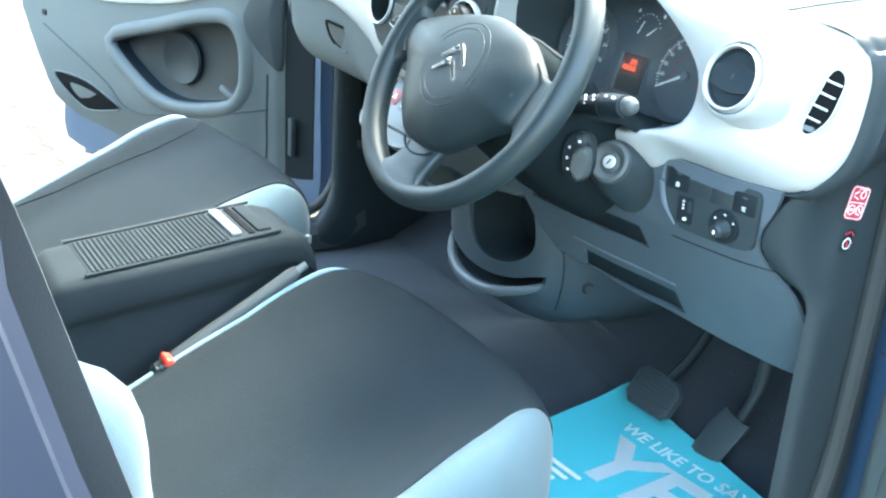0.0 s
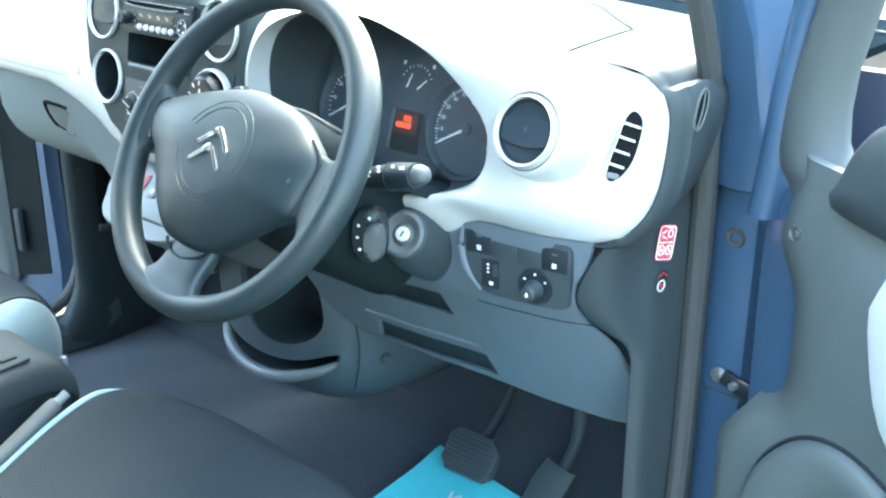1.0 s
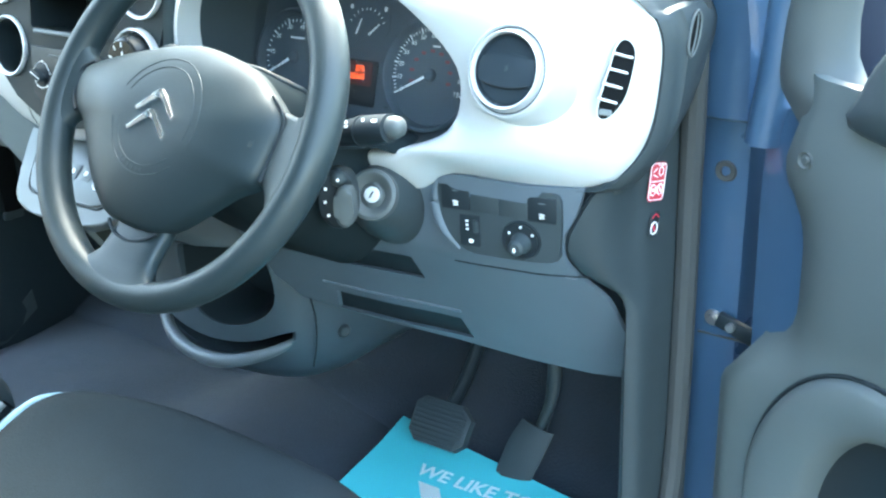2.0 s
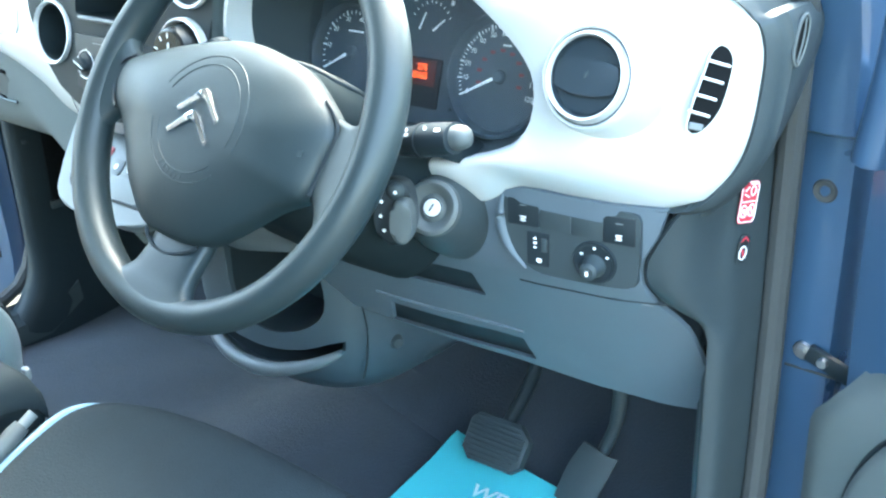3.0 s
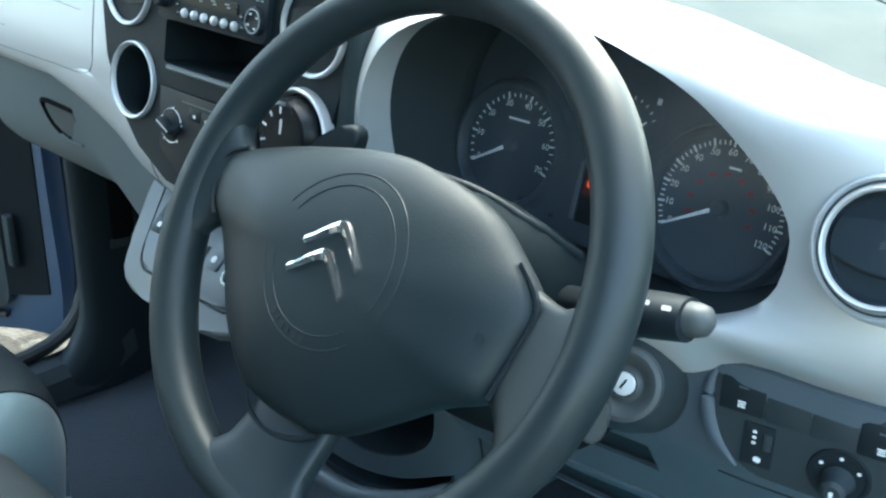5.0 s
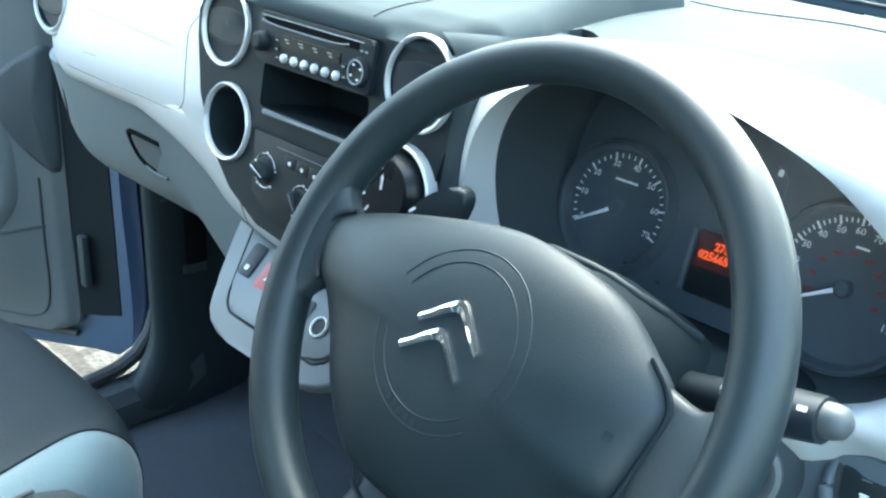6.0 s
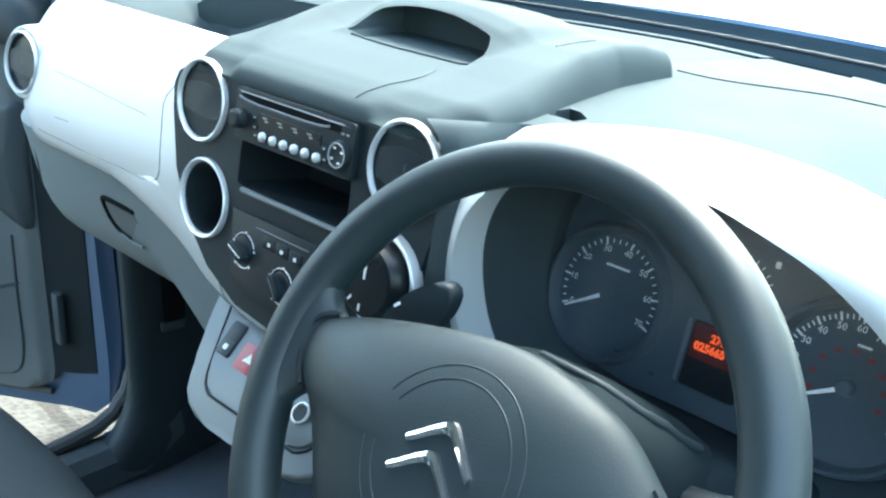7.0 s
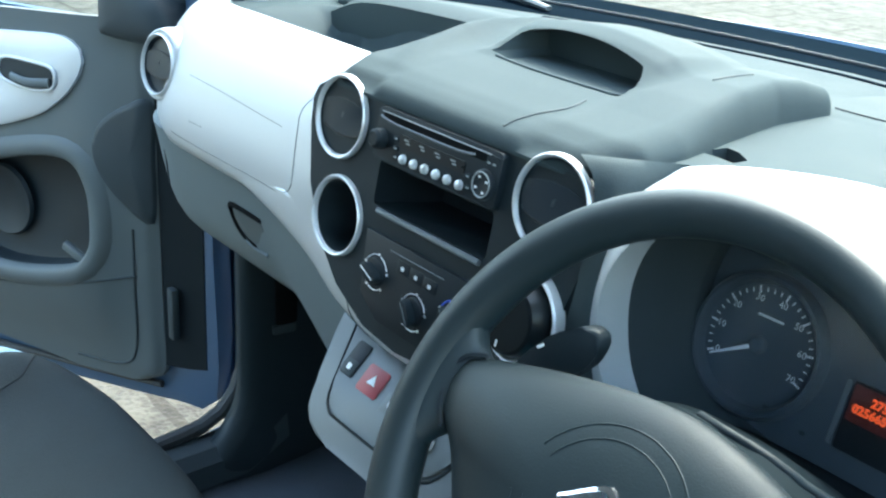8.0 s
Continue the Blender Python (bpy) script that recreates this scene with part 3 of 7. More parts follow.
def glove_box():
    rows = []
    for x in np.linspace(-0.675, -0.10, 26):
        e = max(0, (-0.55 - x) / 0.125)
        r = max(0, (x + 0.30) / 0.20)
        sec = [(0.428, 0.978), (0.432, 0.96), (0.440, 0.92), (0.452, 0.875), (0.472, 0.84), (0.505, 0.815), (0.56, 0.80), (0.66, 0.80)]
        sec = even([(0, y, z) for y, z in sec], 16)
        rows.append([(x, y + 0.07 * e**2 - 0.014 * r, z - 0.075 * r * (0.978 - z) / 0.178 - 0.05 * r) for _, y, z in sec])
    g = part("glove_box", sheet(rows, (0, 0.008, 0.003)), GLOVE, dash, "grey plastic glove box lid and lower dashboard", angle=50)
    # pull handle: a D-shaped lip with a dark gap round it
    m = axes((-0.362, 0.4425, 0.908), (0.03, -0.965, -0.26))
    d_shape = [q[:2] for q in even([(0.036, 0.020, 0), (-0.026, 0.021, 0), (-0.032, 0.012, 0), (-0.028, -0.006, 0), (-0.014, -0.020, 0), (0.008, -0.024, 0)], 40)]
    part("handle_gap", tube([m @ Vector((x, y, 0.000)) for x, y in d_shape], 0.0030, 8), VOID, g, "dark gap round the handle")
    part("handle", slab([q[:2] for q in even([(0.034, 0.016, 0), (-0.022, 0.017, 0), (-0.027, 0.010, 0), (-0.024, -0.005, 0), (-0.012, -0.016, 0), (0.010, -0.019, 0), (0.034, -0.012, 0)], 40, True)], 0.0014, 0.0008), DOOR, g, "grey pull handle", m @ Matrix.Translation((0, 0, -0.0008)))
    part("handle_lip", tube([m @ Vector(q) for q in even([(-0.010, -0.0215, 0.002), (0.010, -0.0255, 0.003), (0.034, -0.026, 0.002)], 12)], 0.0022, 8), GLOVE, g, "rounded lip under the handle", angle=60)
    part("lid_gap", tube([(-0.562, 0.4315 + 0.09 * (0.978 - z) ** 0.9 + 0.0005, z) for z in np.linspace(0.972, 0.90, 10)], 0.0009, 6), BLACK, g, "dark gap at the lid's end")
    return g


glove_box()


def dash_top():
    xs = np.linspace(-0.70, 0.70, 113)

    def bin_depth(x, y):
        """How far the passenger's open bin lies below the sheet."""
        q = [(x + 0.56) / 0.07, (-0.165 - x) / 0.03, (y - 0.532) / 0.022, (0.668 - y) / 0.012]
        f = 1.0
        for v in q:
            v = min(1.0, max(0.0, v))
            f *= v * v * (3 - 2 * v)
        return 0.040 * f
    rows = []
    for s in [*np.linspace(0, 0.34, 34), *np.linspace(0.36, 1, 24)]:
        row = []
        for x in xs:
            y0 = np.interp(x, [-0.70, -0.62, -0.5, -0.2, -0.12, 0.12, 0.2, 0.29, 0.39, 0.5, 0.62, 0.70], [0.58, 0.525, 0.505, 0.50, 0.47, 0.47, 0.48, 0.54, 0.552, 0.53, 0.51, 0.535])
            z0 = np.interp(x, [-0.70, -0.62, -0.5, -0.2, 0.16, 0.2, 0.3, 0.39, 0.5, 0.62, 0.70], [1.09, 1.115, 1.122, 1.125, 1.135, 1.137, 1.139, 1.136, 1.120, 1.112, 1.095])
            z0 = z0 if x < 0.1 else max(z0, float(np.interp(s, [0, 0.5, 1], [0, np.interp(x, [0.15, 0.3, 0.56], [1.142, 1.136, 1.113]), 0])))
            y1 = 1.035 - 0.39 * x * x
            y = y0 + (y1 - y0) * s
            z = z0 - bin_depth(x, y) + (1.106 - 0.01 * abs(x) - z0) * (min(1, s * 1.3) if x < 0.1 else s ** 2.2) + 0.004 * math.sin(math.pi * s)
            row.append((x, y, z))
        rows.append(row)
    ob = part("dash_top", sheet(rows, (0, 0.004, -0.014)), TOP, dash, "grey grained plastic dashboard top", angle=40)
    return ob


top_sheet = dash_top()


# ---- centre stack ----
STACK_N = (0, -0.986, 0.168)


def stack_m(x, z, lift=0.0):
    """A pose on the stack's front face at x, z: its x to the right, its y up the face, its z to the driver."""
    y = 0.410 + 0.17 * (z - 1.087)
    return axes(Vector((x, y, z)) + lift * Vector(STACK_N), STACK_N)


def centre_stack():
    half = [(0.0, 0.925), (0.05, 0.93), (0.10, 0.952), (0.138, 0.985), (0.166, 1.03), (0.180, 1.085), (0.182, 1.108), (0.176, 1.120), (0.160, 1.1285)]
    right = [(x if z < 1.0 else x + 0.008, z) for x, z in half]
    left = [(-x, z) for x, z in half]
    loop = right + [(0.10, 1.1310), (0.0, 1.1315), (-0.10, 1.1310)] + left[::-1][:-1]
    n = Vector(STACK_N)

    def row(back, shrink):
        return [Vector((x * shrink, 0.410 + 0.17 * (1.035 + (z - 1.035) * shrink - 1.087), 1.035 + (z - 1.035) * shrink)) - n * back for x, z in loop]
    rows = [row(0.12, 0.97), row(0.0012, 1.0), row(0.0, 0.996), row(0.0, 0.6), row(0.0, 0.2)]
    ob = part("stack_panel", grid(rows, cu=True, cap=True), STACK, dash, "dark plastic centre stack panel")
    cut = []
    cut.append(box(0.151, 0.040, 0.16, 0.004))
    cut[-1].transform(stack_m(0.010, 1.0595))
    for x, z, r in ((-0.1125, 1.0135, 0.0325), (0.137, 1.014, 0.0335)):
        cut.append(lathe([(0, -0.09), (r, -0.09), (r, 0.05), (0, 0.05)], 32))
        cut[-1].transform(stack_m(x, z))
    carve(ob, cut)
    return ob


centre_stack()


def shelf_lining():
    w, h, d = 0.153, 0.042, 0.10
    m = stack_m(0.010, 1.0595)
    rows = [[m @ Vector((sx * w / 2 * k, sy * h / 2 * k, -dz)) for sx, sy in ((-1, -1), (1, -1), (1, 1), (-1, 1))] for dz, k in ((0.001, 1.02), (0.0, 0.985), (d, 0.95))]
    part("storage_tray", grid(rows, cu=True, cap=False), BLACK, dash, "black open storage tray below the radio")
    bm = slab(rounded(w, h, 0.004), 0.002, 0)
    part("tray_back", bm, BLACK, dash, "black", m @ Matrix.Translation((0, 0, -d)))
    part("tray_lip", tube([m @ Vector((x, -h / 2 - 0.002, 0.003)) for x in np.linspace(-w / 2 + 0.013, w / 2 - 0.004, 6)], 0.0028, 8), GREYTRIM, dash, "grey lower lip of the tray")


shelf_lining()


def silver_sweep():
    # the silver band that runs from the passenger panel under the stack
    low = [(-0.40, 0.428, 0.970), (-0.34, 0.424, 0.965), (-0.26, 0.420, 0.948), (-0.195, 0.418, 0.926), (-0.145, 0.414, 0.906), (-0.085, 0.408, 0.898), (-0.031, 0.404, 0.897), (0.05, 0.400, 0.907), (0.12, 0.403, 0.915), (0.20, 0.412, 0.935)]
    high = [(-0.40, 0.425, 0.984), (-0.34, 0.4195, 0.990), (-0.26, 0.4158, 0.997), (-0.195, 0.4122, 0.992), (-0.145, 0.404, 0.968), (-0.085, 0.397, 0.947), (-0.03, 0.393, 0.935), (0.05, 0.391, 0.929), (0.12, 0.394, 0.940), (0.20, 0.402, 0.96)]
    a, b = np.array(even(low, 40)), np.array(even(high, 40))
    rows = [a + (b - a) * t + [0, d, 0] for t, d in ((-0.10, 0.026), (-0.04, 0.016), (0.04, 0.0075), (0.14, 0.0025), (0.28, -0.001), (0.45, -0.003), (0.7, -0.003), (0.9, -0.0015), (1.0, 0.0), (1.0, 0.016))]
    part("silver_sweep", grid([[tuple(p) for p in r] for r in rows]), SILVER, dash, "silver band under the centre stack", angle=80)
    j = min(range(40), key=lambda i: abs(a[i][0] + 0.098))
    part("band_seam", tube([tuple(a[j] + (b[j] - a[j]) * t - [0.004 * t, d, 0]) for t, d in ((0.05, -0.006), (0.28, 0.0012), (0.45, 0.0031), (0.7, 0.0031), (0.95, 0.0008))], 0.0006, 6), GREYTRIM, dash, "fine seam across the silver band")


silver_sweep()


def pod():
    ys = [float(v) for v in np.linspace(0.4145, 0.86, 112)]
    crest = ([0.4145, 0.4165, 0.422, 0.434, 0.452, 0.50, 0.53, 0.548, 0.565, 0.580, 0.60, 0.66, 0.70, 0.76, 0.86], [1.1300, 1.1360, 1.1410, 1.1458, 1.1500, 1.1560, 1.1590, 1.166, 1.179, 1.1885, 1.1935, 1.186, 1.176, 1.150, 1.115])
    wide = lambda y: float(np.interp(y, [0.412, 0.43, 0.46, 0.50, 0.55, 0.65, 0.738, 0.744, 0.77, 0.86], [0.140, 0.166, 0.188, 0.190, 0.181, 0.163, 0.160, 0.150, 0.10, 0.03]))
    start = lambda y: float(np.interp(y, [0.412, 0.43, 0.46, 0.52, 0.86], [-0.140, -0.162, -0.179, -0.190, -0.200]))
    soft = lambda v: (lambda q: q * q * (3 - 2 * q))(min(1.0, max(0.0, v)))

    def z_at(x, y):
        h = float(np.interp(y, *crest)) - 0.009 * min(1.4, abs(x - 0.002) / 0.080) ** 2 * soft((y - 0.53) / 0.05)
        left = [1.133, 1.143, 1.1505, 1.1565, 1.1600, 1.1660, 1.1680, 1.1650, 1.148, 1.115]
        right = [1.133, 1.143, 1.1515, 1.1575, 1.1660, 1.1720, 1.1710, 1.1660, 1.150, 1.115]
        cheek = float(np.interp(y, [0.4205, 0.43, 0.452, 0.50, 0.55, 0.60, 0.66, 0.70, 0.76, 0.86], left if x < 0 else right)) - 0.003 * soft((0.4205 - y) / 0.006)
        h += (cheek - h) * soft((abs(x - 0.002) - 0.083) / (0.016 if x < 0 else 0.026))
        # the outer ridge on the passenger's side
        at = float(np.interp(y, [0.44, 0.50, 0.60, 0.70], [-0.104, -0.128, -0.146, -0.150]))
        h += float(np.interp(y, [0.445, 0.48, 0.56, 0.66, 0.76], [0.0, 0.0045, 0.0125, 0.012, 0.0])) * math.exp(-(((x - at) / 0.017) ** 2))
        lw = start(y) + float(np.interp(y, [0.42, 0.50, 0.60, 0.75], [0.0, 0.010, 0.020, 0.035]))
        low = float(np.interp(y, [0.412, 0.50, 0.56], [1.136, 1.122, 1.105])) if x < 0 else 1.128
        s = soft((x - lw) / float(np.interp(y, [0.412, 0.5, 0.56], [0.016, 0.030, 0.036])))
        r = min(1.0, max(0.0, (wide(y) - x) / float(np.interp(y, [0.412, 0.5, 0.6], [0.03, 0.028, 0.018]))))
        s *= math.sqrt(max(0.0, 1 - (1 - r) ** 2.4))
        return low + (h - low) * s
    n = 120
    span = lambda y: [start(y) + (wide(y) - start(y)) * (0.35 * (0.5 - 0.5 * math.cos(math.pi * (k / (n - 1)))) + 0.65 * k / (n - 1)) for k in range(n)]
    rows = [[(x, y, z_at(x, y)) for x in span(y)] for y in ys]
    back = [[(x, y, float(np.interp(y, [0.4145, 0.44, 0.46], [1.127, 1.127, 1.09]))) for x in span(y)] for y in ys]
    bm = joined(grid(rows), grid([back[0], rows[0]]), grid(back), grid([[r[0] for r in rows], [r[0] for r in back]]), grid([[r[-1] for r in rows], [r[-1] for r in back]]), grid([rows[-1], back[-1]]))
    bmesh.ops.remove_doubles(bm, verts=bm.verts, dist=1e-5)
    ob = part("stack_pod", bm, TOP, dash, "grey grained plastic pod over the radio", angle=45)
    # the open pocket under its arched hood
    arch = [q[:2] for q in even([(-0.072, 1.1535, 0), (0.0, 1.1525, 0), (0.096, 1.1515, 0)], 8)] + [q[:2] for q in even([(0.098, 1.158, 0), (0.086, 1.174, 0), (0.072, 1.1795, 0), (0.035, 1.1865, 0), (0.0, 1.1885, 0), (-0.035, 1.1870, 0), (-0.066, 1.1815, 0), (-0.078, 1.175, 0), (-0.078, 1.160, 0)], 26)]
    front = [(0.012 + (x - 0.012) * 0.98, 0.528 + (0.010 if x < -0.06 else 0.0), z) for x, z in arch]
    deep = [(0.003 + (x - 0.003) * 0.90, 0.606, 1.154 + (z - 1.154) * 0.93) for x, z in arch]
    carve(ob, [grid([front, deep], cu=True, cap=True)])
    rest = lambda x, y: (x, y, z_at(x, y) + 0.0004)
    part("seam", tube([rest(*q[:2]) for q in even([(0.083, 0.500, 0), (0.086, 0.478, 0), (0.078, 0.452, 0), (0.072, 0.432, 0), (0.071, 0.424, 0)], 16)], 0.0008, 6), DARK, ob, "dark panel seam")
    part("crease", tube([rest(*q[:2]) for q in even([(0.128, 0.600, 0), (0.126, 0.628, 0), (0.128, 0.655, 0)], 10)], 0.0007, 6), DARK, ob, "fine moulded line")
    part("pocket_edge", tube([rest(*q[:2]) for q in even([(-0.062, 0.532, 0), (0.0, 0.5265, 0), (0.094, 0.5265, 0)], 16)], 0.0012, 6), TOP, ob, "rounded front edge of the pocket")
    return ob


pod()


def shoulder():
    # smooth flank between the stack's edge and the silver instrument panel
    a = [(.160, .417, 1.146), (.176, .415, 1.133), (.183, .412, 1.105), (.182, .406, 1.07), (.178, .402, 1.03), (.165, .40, .99)]
    b = [(.202, .482, 1.140), (.200, .458, 1.130), (.199, .432, 1.105), (.202, .418, 1.07), (.204, .410, 1.03), (.212, .412, .97)]
    rows = []
    for p, q in zip(even(a, 20), even(b, 20)):
        mid = (Vector(p) + Vector(q)) / 2 + Vector((0.004, -0.006, 0.002))
        rows.append(even([p, mid, q], 9))
    part("stack_shoulder", sheet(rows, (-0.002, 0.01, -0.003)), TOP, dash, "grey smooth flank beside the centre stack", angle=60)


shoulder()


def top_details():
    # passenger's open bin, the driver's cubby lid seam, the demister slot, the dark recess by the hood
    hole = [(.178, .526), (.214, .522), (.216, .536), (.200, .548), (.186, .552)]
    carve(top_sheet, [grid([[(x, y, 1.10) for x, y in hole], [(x, y, 1.2) for x, y in hole]], cu=True, cap=True)])
    # lining coloured near-black for the shade inside the hole
    part("hood_recess", grid([[(x, y, 1.129) for x, y in hole], [(x, y, 1.10) for x, y in hole]], cu=True, cap=2), VOID, dash, "dark recess beside the instrument hood")
    rim = [[(x, y - 0.045, z) for x, y, z in r] for r in [[(-0.52, 0.704, 1.07), (-0.45, 0.706, 1.07), (-0.30, 0.716, 1.07), (-0.17, 0.72, 1.07)], [(-0.52, 0.70, 1.112), (-0.45, 0.705, 1.135), (-0.30, 0.715, 1.142), (-0.17, 0.72, 1.142)], [(-0.52, 0.712, 1.116), (-0.45, 0.722, 1.143), (-0.30, 0.735, 1.150), (-0.17, 0.74, 1.150)], [(-0.52, 0.76, 1.115), (-0.45, 0.79, 1.135), (-0.30, 0.81, 1.140), (-0.17, 0.82, 1.138)], [(-0.52, 0.80, 1.095), (-0.45, 0.86, 1.10), (-0.30, 0.90, 1.10), (-0.17, 0.92, 1.10)]]]
    rows = [even(r, 24) for r in rim]
    part("bin_back", sheet(rows, (0, 0.002, -0.01)), TOP, dash, "raised grey rim behind the open bin", angle=50)
    hump = lathe([(0.0, 0.02), (0.03, 0.019), (0.055, 0.013), (0.068, 0.0), (0.068, -0.02)], 28)
    hump.transform(Matrix.Translation((-0.535, 0.75, 1.119)) @ Matrix.Diagonal((1.1, 0.8, 1, 1)))
    part("speaker_cover", hump, TOP, dash, "grey oval speaker cover")

    def lid_z(x, y):
        s = bpy.context.evaluated_depsgraph_get()
        hit, p, *_ = scene.ray_cast(s, Vector((x, y, 1.2 if y < 0.86 else 1.15)), Vector((0, 0, -1)))
        return p.z + 0.0003 if hit else 1.12
    bpy.context.view_layer.update()
    ln = [(x, y, lid_z(x, y)) for x, y in [q[:2] for q in even([(0.153, 0.752, 0), (0.212, 0.765, 0), (0.30, 0.79, 0), (0.42, 0.80, 0), (0.52, 0.725, 0), (0.5632, 0.6885, 0)], 30)] + [q[:2] for q in even([(0.5635, 0.688, 0), (0.578, 0.60, 0), (0.589, 0.53, 0)], 14)]]
    part("lid_seam", tube(ln, 0.0010, 6), COWL, dash, "dark seam of the dashboard lid")
    ln = [(x, y, lid_z(x, y)) for x, y in [(x, 1.010 - 0.39 * x * x) for x in np.linspace(-0.42, 0.215, 40)]]
    part("demister_slot", tube([(x, y, z + 0.0006) for x, y, z in ln], 0.0032, 8, flat=0.5), COWL, dash, "narrow dark demister slot")


top_details()


# ---- driver's lower dashboard ----
def knee_y(x, z):
    y0 = np.interp(x, [0.18, 0.35, 0.42, 0.52, 0.60, 0.67], [0.44, 0.452, 0.462, 0.470, 0.484, 0.512])
    f = np.interp(z, [0.64, 0.818, 0.835, 0.925, 0.95], [0.148, 0.028, 0.016, -0.002, -0.004])
    return y0 + f


def lower_dash():
    rows = []
    for k in range(34):
        f = k / 33
        x0 = 0.17 + 0.485 * f
        bottom = float(np.interp(x0, [0.17, 0.30, 0.62], [0.672, 0.664, 0.645]))
        lid = float(np.interp(x0, [0.17, 0.47, 0.52, 0.60, 0.655], [0.925, 0.905, 0.925, 0.921, 0.921]))
        row = []
        for z in (lid + 0.003, lid - 0.006, 0.895, 0.882, 0.87, 0.858, 0.845, 0.835, 0.818, 0.80, 0.785, 0.77, 0.74, 0.71, 0.68, bottom + 0.004, bottom):
            x = 0.17 + (float(np.interp(z, [0.768, 0.79, 0.82, 0.85, 0.87, 0.90, 0.935], [0.655, 0.652, 0.634, 0.626, 0.630, 0.646, 0.655])) - 0.17) * f
            row.append((x, knee_y(x, z), z))
        rows.append(row + [(x0, knee_y(x0, bottom) + 0.012, bottom - 0.001)])
    ob = part("knee_panel", sheet(rows, (0, 0.006, 0.001)), KNEE, dash, "dark blue-grey knee panel below the wheel", angle=30)

    def slot(x0, x1, z0, z1):
        pts = [(x0, z0), (x1, z0), (x1, z1), (x0 + 0.02, z1)]
        f = [(x, knee_y(x, z) - 0.03, z) for x, z in pts]
        b = [(x, knee_y(x, z) + 0.02, z) for x, z in pts]
        return grid([f, b], cu=True, cap=True)

    carve(ob, [slot(0.20, 0.437, 0.772, 0.808), slot(0.250, 0.452, 0.668, 0.706)])
    for x0, x1, z0, z1 in ((0.19, 0.440, 0.768, 0.811), (0.245, 0.455, 0.665, 0.709)):
        f = [[(x, knee_y(x, z) + 0.012, z) for x in np.linspace(x0, x1, 8)] for z in (z0, z1)]
        part("slot_back", thick(grid(f), 0.004), BLACK, ob, "black slot in the knee panel")
    part("panel_seam", tube([(x, knee_y(x, 0.818) - 0.0005, 0.818 + 0.001) for x in np.linspace(0.50, 0.645, 10)], 0.0012, 6), BLACK, ob, "panel seam")
    part("ledge", tube([(x, knee_y(x, 0.722) - 0.001, 0.722) for x in np.linspace(0.26, 0.46, 8)], 0.002, 6), KNEE, ob, "moulded edge")


lower_dash()


